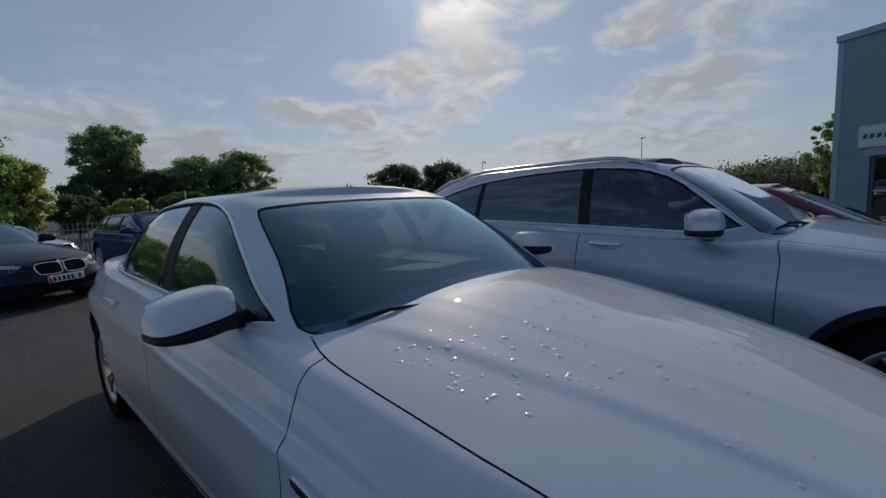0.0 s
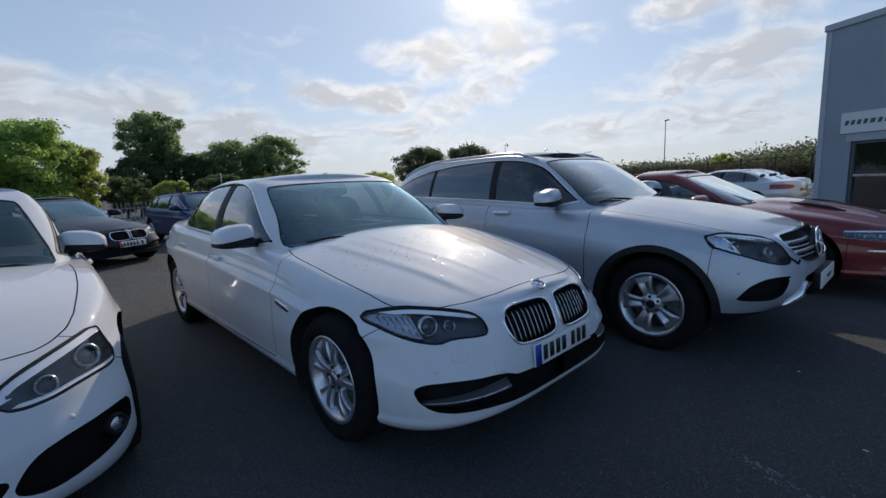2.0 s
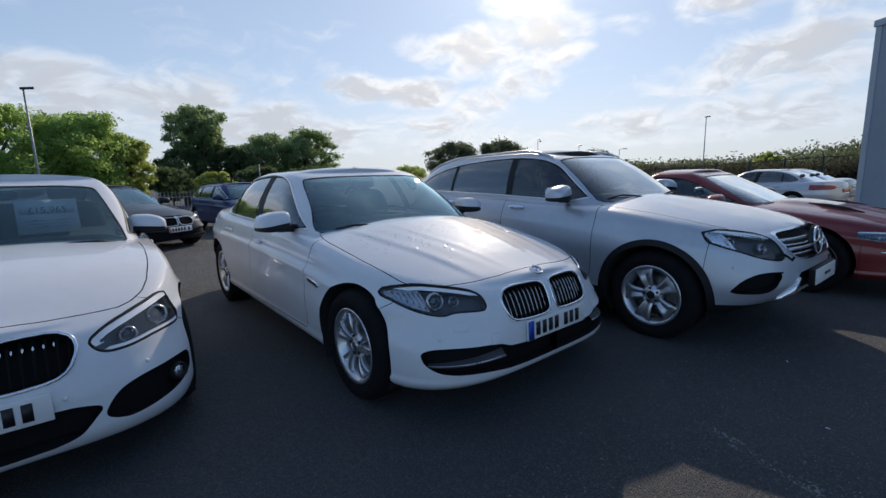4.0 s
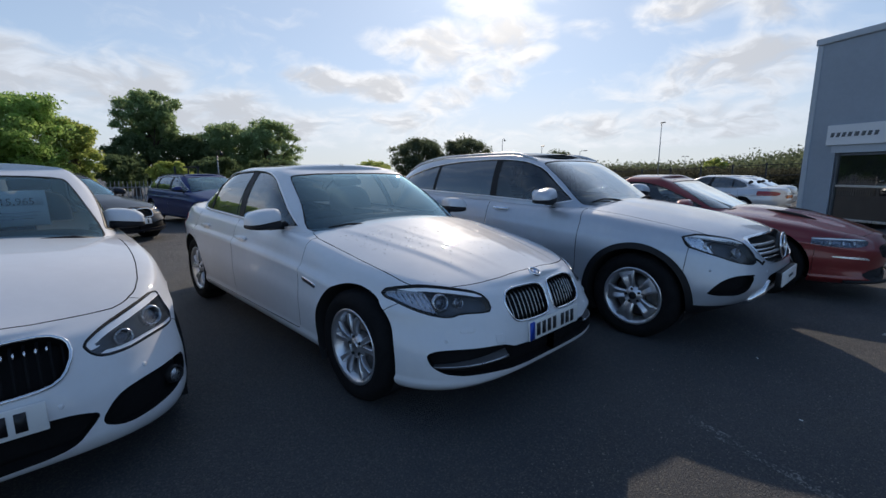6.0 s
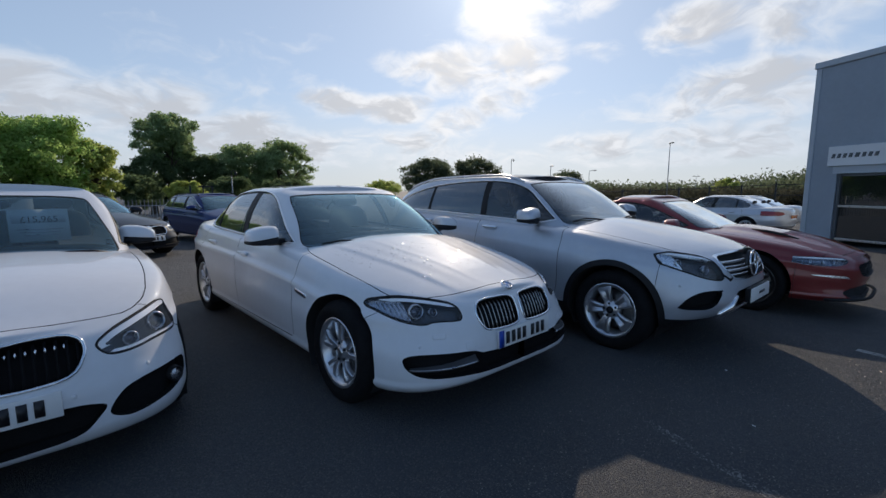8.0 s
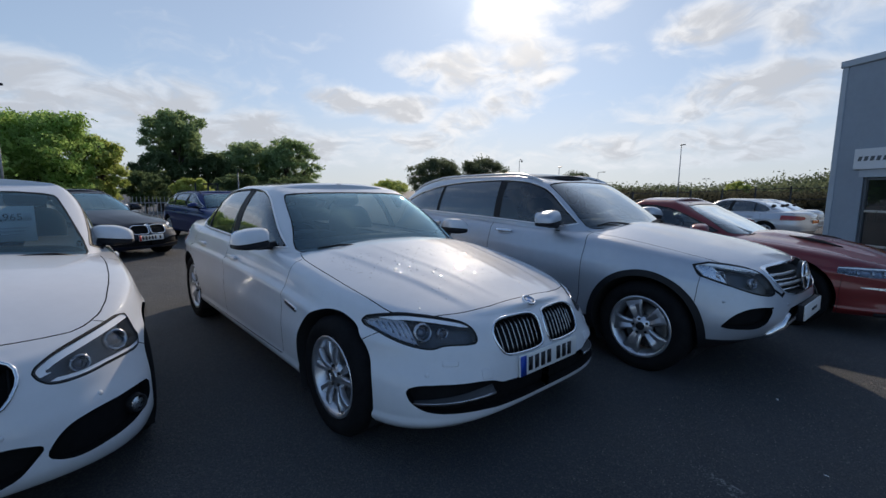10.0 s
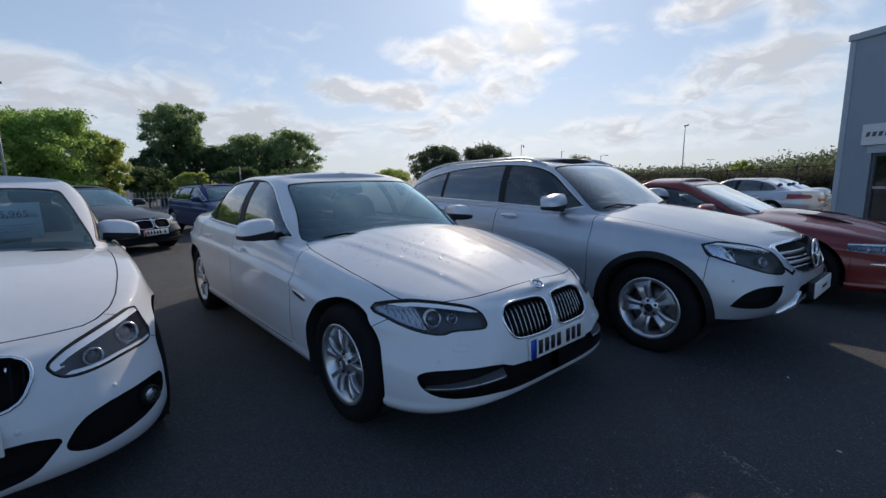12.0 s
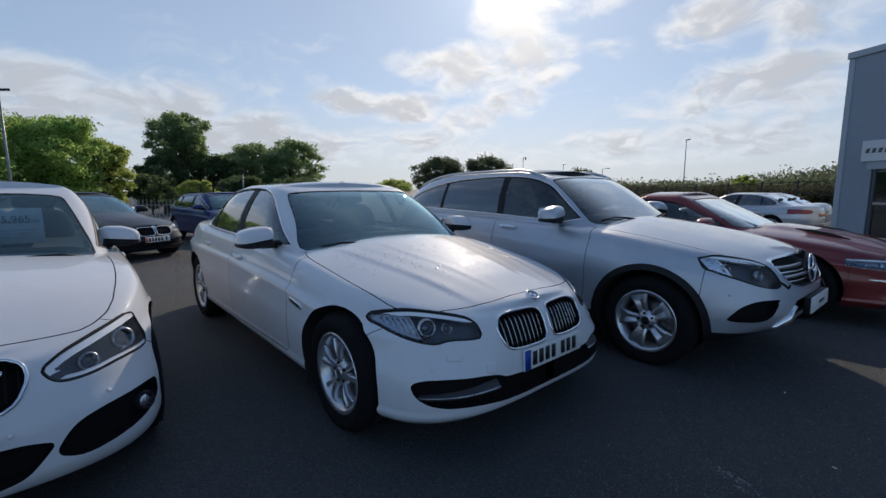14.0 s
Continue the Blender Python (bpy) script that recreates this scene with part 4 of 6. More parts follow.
def saloon_regions(s):
    hood = smooth_poly([(-0.5, -2.085), (0.22, -2.075), (0.42, -2.035), (0.60, -1.955), (0.715, -1.84), (0.755, -1.52), (0.778, -1.05), (0.765, -0.88), (0.70, -0.70), (-0.5, -0.70)], 1)
    bumper = [(-2.7, 0.0), (-2.7, 1.0), (-1.99, 1.0), (-1.90, 0.655), (-1.80, 0.640), (-1.74, 0.60), (-1.72, 0.0)]
    wedge = band(front_view(LAMP, -0.9), -0.5, -0.014, lambda v: 0.690 - np.abs(v[:, 0]), lambda v: v[:, 2] - 0.698)
    out = kidney_regions(s, KIDNEY, LAMP, LAMP_SIDE, (INTAKE,), hood, bumper, doors(-0.90, 0.30, 1.3, 0.29, 0.93, 1.484, 0.38, 1.484, 1.33),
                         brow=band(front_view(LAMP, -0.9), -0.026, -0.011, above(0.46, 0.672, 0.10)), more=(("lamp_reflector", M["lamp_ring"], 0.024, "bright chrome reflector", wedge),))
    boot = smooth_poly([(-0.5, 1.9), (0.66, 1.9), (0.70, 2.4), (0.66, 2.7), (-0.5, 2.7)], 1)
    tail = rear_view(smooth_poly([(0.45, 0.86), (0.95, 0.90), (0.95, 0.72), (0.50, 0.74)]), 1.9)
    out += [Region("tail_lamp", tail, M["red_lens"], -0.004, pair=True, label="red tail lamp"), Region("boot_lid", top_view(boot, 0.8), M[s["paint"]], gap=0.0028)]
    return out


def cabin_windows(s, dlo, screen, back, pillars, screen_y=0.4, back_y=0.8, rear_glass="pane", trim="trim"):
    d = side_view(dlo, 0.30)
    s["dlo"], s["trim_mat"] = dlo, trim if trim == "trim" else ""
    out = []
    if trim == "plastic":
        out.append(Region("window_trim", ring(d, 0.0, 0.008), M[trim], -0.003, pair=True, label="black window trim"))
    out.append(Region("window_seal", ring(d, -0.010, 0.0), M["gap"], 0.004, pair=True))
    for p in pillars:
        out.append(Region("door_pillar", both(side_view(p, 0.30), d), M["plastic"], 0.002, pair=True))
    split = s.get("glass_split", 0.45)
    out.append(Region("front_side_window", both(d, lambda v: v[:, 1] - split), M["pane"], 0.005, pair=True, label="tinted side window glass"))
    rear_glass = s.get("rear_glass", rear_glass)
    out.append(Region("rear_side_window", d, M[rear_glass], 0.005, pair=True, label="tinted side window glass"))
    sc = front_view(screen, screen_y)
    out.append(Region("windscreen_seal", ring(sc, -0.006, 0.0), M["gap"], 0.002))
    out.append(Region("windscreen", sc, M[s.get("screen_mat", "screen")], 0.003, label="clear laminated windscreen"))
    bk = rear_view(back, back_y)
    out.append(Region("rear_window", bk, M[rear_glass], 0.003, label="rear window glass"))
    return out


def saloon_windows(s):
    dlo = smooth_poly([(-0.66, 0.922), (-0.48, 1.026), (-0.30, 1.146), (-0.09, 1.268), (0.06, 1.314), (0.24, 1.336), (0.50, 1.343), (0.85, 1.326), (1.14, 1.270), (1.40, 1.160), (1.56, 1.045), (1.48, 0.975), (1.1, 0.966), (0.2, 0.946)], 1)
    screen = smooth_poly([(-0.6, 0.91), (0.70, 0.91), (0.738, 0.935), (0.659, 1.108), (0.626, 1.203), (0.588, 1.288), (0.555, 1.308), (0.3, 1.322), (-0.6, 1.324)], 1)
    back = smooth_poly([(-0.6, 1.0), (0.66, 1.0), (0.52, 1.28), (-0.6, 1.30)], 1)
    pillars = [[(0.27, 0.9), (0.37, 0.9), (0.50, 1.45), (0.38, 1.45)], [(1.12, 0.9), (1.15, 0.9), (1.10, 1.45), (1.07, 1.45)]]
    return cabin_windows(s, dlo, screen, back, pillars)


def saloon_details(car, s, skin, cskin):
    outline_front(car, skin, KIDNEY, M["chrome"], 0.0068)
    slats(car, skin, KIDNEY, 10, M["satin"], 0.024, "x", 0.0025)
    for sx in (-1, 1):
        build_lamp_inner(car, skin, [(0.572, 0.650, 0.027, 0.045), (0.648, 0.652, 0.044, 0.030)], sx)
        for k in range(6):
            rib = []
            for f in (0.0, 0.5, 1.0):
                x = 0.700 + 0.016 * k
                p, n = skin.front(sx * x, 0.618 + 0.010 * k + (0.075 - 0.011 * k) * f)
                rib.append(p - n * 0.018)
            part("reflector_rib", tube(bmesh.new(), rib, 0.0028, 6), M["lamp_chrome"], car)
        blade, edge = bmesh.new(), []
        rows = []
        for i in range(11):
            f = i / 10
            x, z = 0.405 + 0.365 * f, 0.366 - 0.024 * f
            p, n = skin.front(sx * x, z)
            q, m = skin.front(sx * x, z + 0.034 * (1 - f) ** 0.7 + 0.004)
            edge.append(p - n * 0.010)
            rows.append([blade.verts.new(v) for v in (q - m * 0.038, p - n * 0.006, p - n * 0.012 - Vector((0, 0, 0.010)), p - n * 0.040 - Vector((0, 0, 0.010)))])
        for a, b in zip(rows, rows[1:]):
            for j in range(3):
                blade.faces.new((a[j], a[j + 1], b[j + 1], b[j]))
        bmesh.ops.recalc_face_normals(blade, faces=blade.faces[:])
        part("intake_blade", blade, M["grey_plastic"], car, "grey plastic blade in the intake", smooth=False)
        part("blade_edge", tube(bmesh.new(), edge, [0.006, 0.006, 0.005, 0.005, 0.004, 0.004, 0.004, 0.003, 0.003, 0.003, 0.002], 6), M["satin"], car)
        p, n = skin.front(sx * 0.448, 0.466)
        part("tow_eye_cover", superball(bmesh.new(), (0.030, 0.026, 0.0025), facing(p, n), 0.3, 0.3, 16, 6), M["white"], car)
        p, n = skin.side(-1.06, 0.648, sx)
        b = superball(bmesh.new(), (0.088, 0.016, 0.007), facing(p, n) @ at(0, 0, 0.002, 0, 0, 9 * sx), 0.4, 0.4, 18, 8)
        part("side_vent_badge", b, M["chrome"], car, "chrome-edged side vent badge")
        b = superball(bmesh.new(), (0.070, 0.009, 0.008), facing(p, n) @ at(0, 0.001, 0.003, 0, 0, 9 * sx), 0.4, 0.4, 18, 8)
        part("side_vent_inlay", b, M["ink"], car)
        p, n = skin.front(sx * 0.70, 0.475)
        part("parking_sensor", lathe(bmesh.new(), [(0.0005, 0.003), (0.009, 0.003), (0.011, 0.0), (0.0115, -0.004)], 20, facing(p, n) @ TURN_X), M["white"], car)
        p, n = skin.front(sx * 0.60, 0.525)
        part("washer_cover", superball(bmesh.new(), (0.040, 0.016, 0.003), facing(p, n), 0.35, 0.35, 18, 6), M["white"], car)
    p, n = skin.front(0, 0.462)
    build_plate(car, Vector((0, p.y - 0.004, 0.462)), (0, -1, 0.05))
    p, n = skin.top(0, -2.125)
    build_roundel(car, p, (n + Vector((0, -0.25, 0))).normalized())
    build_wipers(car, cskin, [((0.10, -1.00), (-0.62, -0.80)), ((0.64, -0.86), (0.05, -0.93))])
    part("rear_plate", box_bm((0.52, 0.01, 0.11), at(0, s["body"]["tail"] + 0.0, 0.72), 0.003), M["plate"], car)


def saloon_spec(**over):
    s = dict(paint="white", caps=44, wb=2.968, R=0.335, rim=0.222, out=0.895, wheel=("twin", 5), belt=0.935, arch=0.365,
             body=dict(w=0.930, nose=-2.278, tail=2.593, cf=-0.85, cr=1.25, nf=[(0, 4.0), (0.3, 3.8), (0.65, 3.1), (1.0, 2.8)], nr=2.6, n_front=54, n_side=84,
                       side=SILL, front=[(0, 0.055), (0.08, 0.014), (0.22, 0.0), (0.45, 0.008), (0.65, 0.028), (0.85, 0.065), (0.94, 0.090), (1.0, 0.135)],
                       rear=[(0, 0.10), (0.15, 0.03), (0.45, 0.0), (0.7, 0.03), (0.9, 0.05), (1.0, 0.09)],
                       top=[(-2.30, 0.700), (-2.1, 0.728), (-1.5, 0.805), (-0.9, 0.885), (0.0, 0.930), (1.4, 0.958), (2.0, 0.975), (2.45, 0.965), (2.59, 0.93)],
                       bottom=[(-2.31, 0.230), (-1.9, 0.186), (-1.2, 0.200), (1.0, 0.220), (2.0, 0.25), (2.59, 0.30)],
                       crown=[(-2.31, 0.012), (-2.1, 0.038), (-1.5, 0.085), (-0.9, 0.085), (-0.4, 0.05), (0.5, 0.02), (1.8, 0.03), (2.2, 0.05), (2.59, 0.02)],
                       flare=[(-1.484, 0.014, 0.42), (1.484, 0.020, 0.45)], bulge=saloon_bulge),
             cab=dict(w=0.830, nose=-1.00, tail=2.00, cf=0.10, cr=0.75, nf=4.2, nr=3.6, n_front=40, n_side=30, n_rear=34,
                      side=[(0, 0.0), (0.3, 0.040), (0.6, 0.105), (0.85, 0.185), (0.94, 0.225), (1.0, 0.285)],
                      front=[(0, 0.0), (0.25, 0.205), (0.5, 0.415), (0.75, 0.645), (0.9, 0.800), (0.96, 0.890), (1.0, 1.00)],
                      rear=[(0, 0.0), (0.3, 0.23), (0.6, 0.49), (0.85, 0.76), (0.94, 0.89), (1.0, 1.04)],
                      top=[(-1.1, 1.352), (0.3, 1.366), (1.0, 1.364), (2.1, 1.345)], bottom=[(-1.1, 0.870), (2.1, 0.915)], crown=[(-1.1, 0.028), (0.4, 0.036), (2.1, 0.028)], crown_power=2.6),
             footprint=[(-0.5, -0.84), (0.60, -0.70), (0.74, -0.5), (0.76, 1.5), (0.6, 1.75), (-0.5, 1.8)],
             mirror=(0.965, -0.50, 1.002), mirror_y=-0.12, mirror_z=1.24, handles=((0.12, 0.79), (1.02, 0.82)),
             regions=saloon_regions, windows=saloon_windows, details=saloon_details)
    s.update(over)
    return s


build_car(saloon_spec(), pose(0, 0, 0), "white four-door saloon, chrome grilles, rain drops on its bonnet")


# ---- white hatchback --------------------------------------------------------
H_KIDNEY = smooth_poly([(0.012, 0.575), (0.018, 0.655), (0.060, 0.688), (0.17, 0.697), (0.295, 0.694), (0.350, 0.668), (0.360, 0.615), (0.325, 0.545), (0.275, 0.518), (0.15, 0.510), (0.045, 0.514), (0.015, 0.545)], 1)
H_LAMP = smooth_poly([(0.392, 0.636), (0.461, 0.680), (0.579, 0.714), (0.69, 0.740), (0.79, 0.752), (0.838, 0.735), (0.832, 0.62), (0.785, 0.572), (0.66, 0.578), (0.54, 0.564), (0.45, 0.570), (0.410, 0.600)], 1)
H_LAMP_SIDE = smooth_poly([(-1.62, 0.76), (-2.5, 0.80), (-2.5, 0.4), (-1.78, 0.50), (-1.66, 0.62)], 1)
H_FOG = smooth_poly([(0.415, 0.325), (0.455, 0.385), (0.50, 0.418), (0.59, 0.436), (0.74, 0.437), (0.80, 0.42), (0.80, 0.33), (0.73, 0.298), (0.61, 0.282), (0.51, 0.272), (0.44, 0.295)], 1)
H_MID = smooth_poly([(-0.3, 0.402), (0.24, 0.400), (0.34, 0.392), (0.425, 0.364), (0.388, 0.322), (0.325, 0.258), (0.21, 0.236), (-0.3, 0.230)], 1)


def hatch_regions(s):
    hood = smooth_poly([(-0.5, -1.915), (0.20, -1.905), (0.42, -1.86), (0.56, -1.81), (0.66, -1.66), (0.715, -1.3), (0.735, -0.9), (0.715, -0.62), (-0.5, -0.62)], 1)
    bumper = [(-2.6, 0.0), (-2.6, 1.0), (-1.80, 1.0), (-1.72, 0.60), (-1.64, 0.56), (-1.60, 0.0)]
    low = band(front_view(H_LAMP, -0.9), -0.022, -0.010, lambda v: v[:, 2] - (0.566 + (np.abs(v[:, 0]) - 0.40) * 0.36))
    return kidney_regions(s, H_KIDNEY, H_LAMP, H_LAMP_SIDE, (H_FOG, H_MID), hood, bumper, doors(-0.82, 0.36, 1.2, 0.29, 0.93, 1.345, 0.38, 1.345, 1.2), mark=0.01, brow=band(front_view(H_LAMP, -0.9), -0.036, -0.010, above(0.40, 0.600, 0.25)), more=(("lower_guide", M["lamp_white"], 0.003, "white lower light guide", low),))


def hatch_windows(s):
    dlo = smooth_poly([(-0.64, 0.925), (-0.32, 1.098), (-0.02, 1.252), (0.2, 1.305), (0.6, 1.320), (1.1, 1.285), (1.5, 1.20), (1.72, 1.08), (1.60, 0.985), (1.0, 0.965), (0.2, 0.945)], 1)
    screen = smooth_poly([(-0.6, 0.91), (0.64, 0.91), (0.68, 0.935), (0.562, 1.260), (0.527, 1.296), (0.3, 1.316), (-0.6, 1.318)], 1)
    back = smooth_poly([(-0.6, 1.0), (0.62, 1.0), (0.52, 1.28), (-0.6, 1.30)], 1)
    pillars = [[(0.30, 0.9), (0.40, 0.9), (0.46, 1.45), (0.36, 1.45)], [(1.12, 0.9), (1.15, 0.9), (1.20, 1.45), (1.16, 1.45)]]
    return cabin_windows(s, dlo, screen, back, pillars, trim="plastic")


def hatch_details(car, s, skin, cskin):
    outline_front(car, skin, H_KIDNEY, M["chrome"], 0.0075)
    slats(car, skin, H_KIDNEY, 9, M["intake"], 0.022, "x", 0.006)
    for sx in (-1, 1):
        for k in range(8):
            x = 0.062 + 0.0325 * k
            tip = []
            for z in (0.672, 0.660, 0.648):
                p, n = skin.front(sx * x, z)
                tip.append(p - n * 0.016)
            part("slat_tip", tube(bmesh.new(), tip, [0.003, 0.0055, 0.002], 6), M["chrome"], car, "small chrome tip of a grille slat")
        build_lamp_inner(car, skin, [(0.550, 0.612, 0.036, 0.030), (0.690, 0.645, 0.046, 0.030)], sx)
        p, n = skin.front(sx * 0.735, 0.350)
        n = (n + Vector((0, -1, 0))).normalized()
        fog = new("fog_lamp")
        fog.parent = car
        fog.matrix_basis = facing(p + Vector((0, 0.02, 0)), n) @ TURN_X
        part("fog_ring", lathe(bmesh.new(), [(0.030, 0.0), (0.034, 0.010), (0.042, 0.008), (0.046, -0.02)], 28), M["plastic"], fog)
        part("fog_glass", lathe(bmesh.new(), [(0.0005, 0.006), (0.018, 0.004), (0.032, -0.004)], 24), M["lamp_chrome"], fog)
        for x, z in ((0.60, 0.48), (0.30, 0.44)):
            p, n = skin.front(sx * x, z)
            part("parking_sensor", lathe(bmesh.new(), [(0.0005, 0.003), (0.009, 0.003), (0.011, 0.0), (0.0115, -0.004)], 20, facing(p, n) @ TURN_X), M["white"], car)
    p, n = skin.front(0, 0.432)
    build_plate(car, Vector((0, p.y - 0.004, 0.432)), (0, -1, 0.08))
    p, n = skin.top(0, -1.975)
    build_roundel(car, p, (n + Vector((0, -0.45, 0))).normalized(), 0.042)
    build_wipers(car, cskin, [((0.08, -0.88), (-0.60, -0.72)), ((0.62, -0.74), (0.02, -0.84))])
    # a price card leans behind the windscreen
    card = thing("price_card", "white paper price card behind a car windscreen", "sign", s["place"] @ pose(0.26, -0.19, 1.098, 70, 0, 3))
    part("card_sheet", box_bm((0.335, 0.245, 0.002)), M["paper"], card)
    part("card_panel", box_bm((0.30, 0.055, 0.001), at(0, 0.045, 0.0025)), M["sign"], card)
    text = bpy.data.curves.new("price", "FONT")
    text.body, text.size, text.align_x, text.extrude = "£15,965", 0.066, "CENTER", 0.0005
    holder = bpy.data.objects.new("price", text)
    scene.collection.objects.link(holder)
    bpy.context.view_layer.update()
    me = bpy.data.meshes.new_from_object(holder.evaluated_get(bpy.context.evaluated_depsgraph_get()))
    bpy.data.objects.remove(holder)
    me.materials.clear()
    me.materials.append(M["ink"])
    price = new("price_figures", me)
    price.parent = card
    price.matrix_basis = at(0, 0.022, 0.0042)
    for k in range(3):
        part("print_line", box_bm((0.26 - 0.04 * k, 0.008, 0.001), at(0, -0.03 - 0.022 * k, 0.0022)), M["satin"], card)


def hatch_spec(**over):
    s = dict(paint="white", wb=2.69, R=0.325, rim=0.225, out=0.832, screen_mat="screen_teal", wheel=("twin", 5), belt=0.930, arch=0.375,
             body=dict(w=0.883, nose=-2.105, tail=2.215, cf=-0.80, cr=1.25, nf=[(0, 4.2), (0.3, 3.8), (0.65, 3.1), (1.0, 2.8)], nr=3.2, n_front=54, n_side=76,
                       side=[(0.0, 0.055), (0.06, 0.030), (0.14, 0.014), (0.30, 0.006), (0.45, 0.0), (0.60, 0.004), (0.725, 0.002), (0.775, 0.016), (0.88, 0.034), (0.95, 0.050), (1.0, 0.085)], front=[(0, 0.10), (0.08, 0.03), (0.20, 0.0), (0.45, 0.002), (0.65, 0.025), (0.85, 0.070), (0.94, 0.100), (1.0, 0.150)],
                       rear=[(0, 0.08), (0.15, 0.03), (0.45, 0.0), (0.7, 0.03), (0.9, 0.05), (1.0, 0.07)],
                       top=[(-2.11, 0.700), (-1.9, 0.757), (-1.65, 0.805), (-1.4, 0.838), (-0.8, 0.890), (0.0, 0.925), (1.4, 0.955), (2.0, 0.99), (2.2, 0.98)],
                       bottom=[(-2.11, 0.172), (-1.8, 0.162), (-1.1, 0.195), (1.0, 0.225), (2.2, 0.30)],
                       crown=[(-2.11, 0.012), (-1.9, 0.036), (-1.4, 0.075), (-0.8, 0.075), (-0.4, 0.05), (0.5, 0.02), (2.2, 0.02)],
                       flare=[(-1.345, 0.016, 0.40), (1.345, 0.020, 0.45)]),
             cab=dict(w=0.785, nose=-0.90, tail=2.12, cf=0.10, cr=1.0, nf=4.2, nr=3.8, n_front=40, n_side=30, n_rear=30,
                      side=[(0, 0.0), (0.3, 0.032), (0.6, 0.085), (0.85, 0.155), (0.94, 0.195), (1.0, 0.250)],
                      front=[(0, 0.0), (0.25, 0.205), (0.5, 0.415), (0.75, 0.645), (0.9, 0.800), (0.96, 0.890), (1.0, 1.00)],
                      rear=[(0, 0.0), (0.3, 0.09), (0.6, 0.21), (0.85, 0.36), (0.94, 0.44), (1.0, 0.56)],
                      top=[(-1.1, 1.352), (0.3, 1.368), (2.1, 1.32)], bottom=[(-1.1, 0.870), (2.1, 0.915)], crown=[(-1.1, 0.028), (0.4, 0.034), (2.1, 0.028)], crown_power=2.6),
             footprint=[(-0.5, -0.74), (0.55, -0.62), (0.68, -0.4), (0.70, 1.6), (0.55, 1.9), (-0.5, 1.95)],
             mirror=(0.835, -0.30, 1.000), mirror_y=-0.02, mirror_z=1.25, handles=((0.16, 0.80), (1.0, 0.83)), seat_y=0.28,
             regions=hatch_regions, windows=hatch_windows, details=hatch_details)
    s.update(over)
    return s


HATCH_AT = pose(-2.47, 0.655, 0, 0, 0, 0)
build_car(hatch_spec(place=HATCH_AT), HATCH_AT, "white hatchback with black grille slats and a price card")


# ---- silver sport utility ---------------------------------------------------
U_GRILLE = smooth_poly([(-0.3, 0.655), (0.37, 0.655), (0.455, 0.70), (0.505, 0.80), (0.475, 0.838), (0.2, 0.855), (-0.3, 0.858)])
U_LAMP = smooth_poly([(0.885, 0.872), (0.80, 0.884), (0.64, 0.864), (0.545, 0.838), (0.508, 0.715), (0.515, 0.668), (0.56, 0.660), (0.66, 0.680), (0.80, 0.760)], 1)
U_LAMP_SIDE = smooth_poly([(-1.72, 0.880), (-2.5, 0.95), (-2.5, 0.5), (-1.95, 0.62), (-1.80, 0.76)], 1)
U_FOG = smooth_poly([(0.535, 0.585), (0.62, 0.592), (0.70, 0.577), (0.765, 0.53), (0.805, 0.452), (0.79, 0.436), (0.68, 0.436), (0.63, 0.448)], 1)
U_MID = smooth_poly([(-0.3, 0.585), (0.37, 0.580), (0.42, 0.53), (0.51, 0.40), (0.49, 0.365), (-0.3, 0.360)], 1)


def suv_regions(s):
    paint = M[s["paint"]]
    wb, hub = s["wb"] / 2, s["R"]
    out = []
    for y in (-wb, wb):
        # thin black trim; its black also paints in the body's shade round the wheel
        out.append(Region("arch_trim_shade", ring(disc(y, hub, s["arch"], 0.5), 0.0, 0.048), M["plastic"], -0.008, pair=True, label="black arch trim with the body's shade put into its colour"))
    g = front_view(U_GRILLE, -1.5)
    out += [Region("grille_surround", ring(g, -0.007, 0.005), M["chrome"], -0.005), Region("grille_recess", g, M["hub_dark"], 0.06)]
    flat, tip = front_view(U_LAMP, -0.9), side_view(U_LAMP_SIDE, 0.2)
    out += [Region("headlamp_seal", ring(lambda v: np.maximum(flat(v), tip(v)), -0.008, 0.003), M["gap"], 0.003, pair=True),
            Region("headlamp_lens", both(flat, tip), M["lens"], 0.006, pair=True, label="clear headlamp lens", also=(("headlamp_housing", M["lamp_dark"], 0.055, "", None), ("light_guide", M["lamp_white"], 0.003, "", band(flat, -0.026, -0.010, above(0.5, 0.80, 0.18))), ("lamp_slash", M["lamp_chrome"], 0.010, "", band(flat, -0.5, -0.012, lambda v: 0.745 - np.abs(v[:, 0]), lambda v: np.abs(v[:, 0]) - 0.80)))),
            Region("fog_recess", both(front_view(U_FOG, -1.2), lambda v: v[:, 1] + 1.84), M["intake"], 0.05, pair=True),
            Region("lower_intake", front_view(U_MID, -1.2), M["intake"], 0.03)]
    low = [(-2.6, 0.0), (-2.6, 0.37), (-1.9, 0.345), (2.0, 0.345), (2.6, 0.45), (2.6, 0.0)]
    out.append(Region("sill_cladding", side_view(low, -1.0), M["plastic"], -0.002))
    hood = smooth_poly([(-0.5, -2.28), (0.42, -2.22), (0.58, -2.12), (0.70, -1.80), (0.735, -1.3), (0.755, -0.95), (0.70, -0.75), (-0.5, -0.75)], 1)
    out.append(Region("bonnet", top_view(hood, 0.6), paint, gap=0.0028))
    for d in doors(-0.92, 0.13, 1.2, 0.40, 1.03, 1.4365, 0.42, 1.4365, 1.28):
        out.append(Region("door", side_view(d), paint, gap=0.0028, pair=True))
    bumper = [(-2.7, 0.0), (-2.7, 0.83), (-2.05, 0.83), (-1.90, 0.80), (-1.80, 0.79), (-1.76, 0.0)]
    out.append(Region("front_bumper", side_view(bumper, -1.0), paint, gap=0.002))
    return out


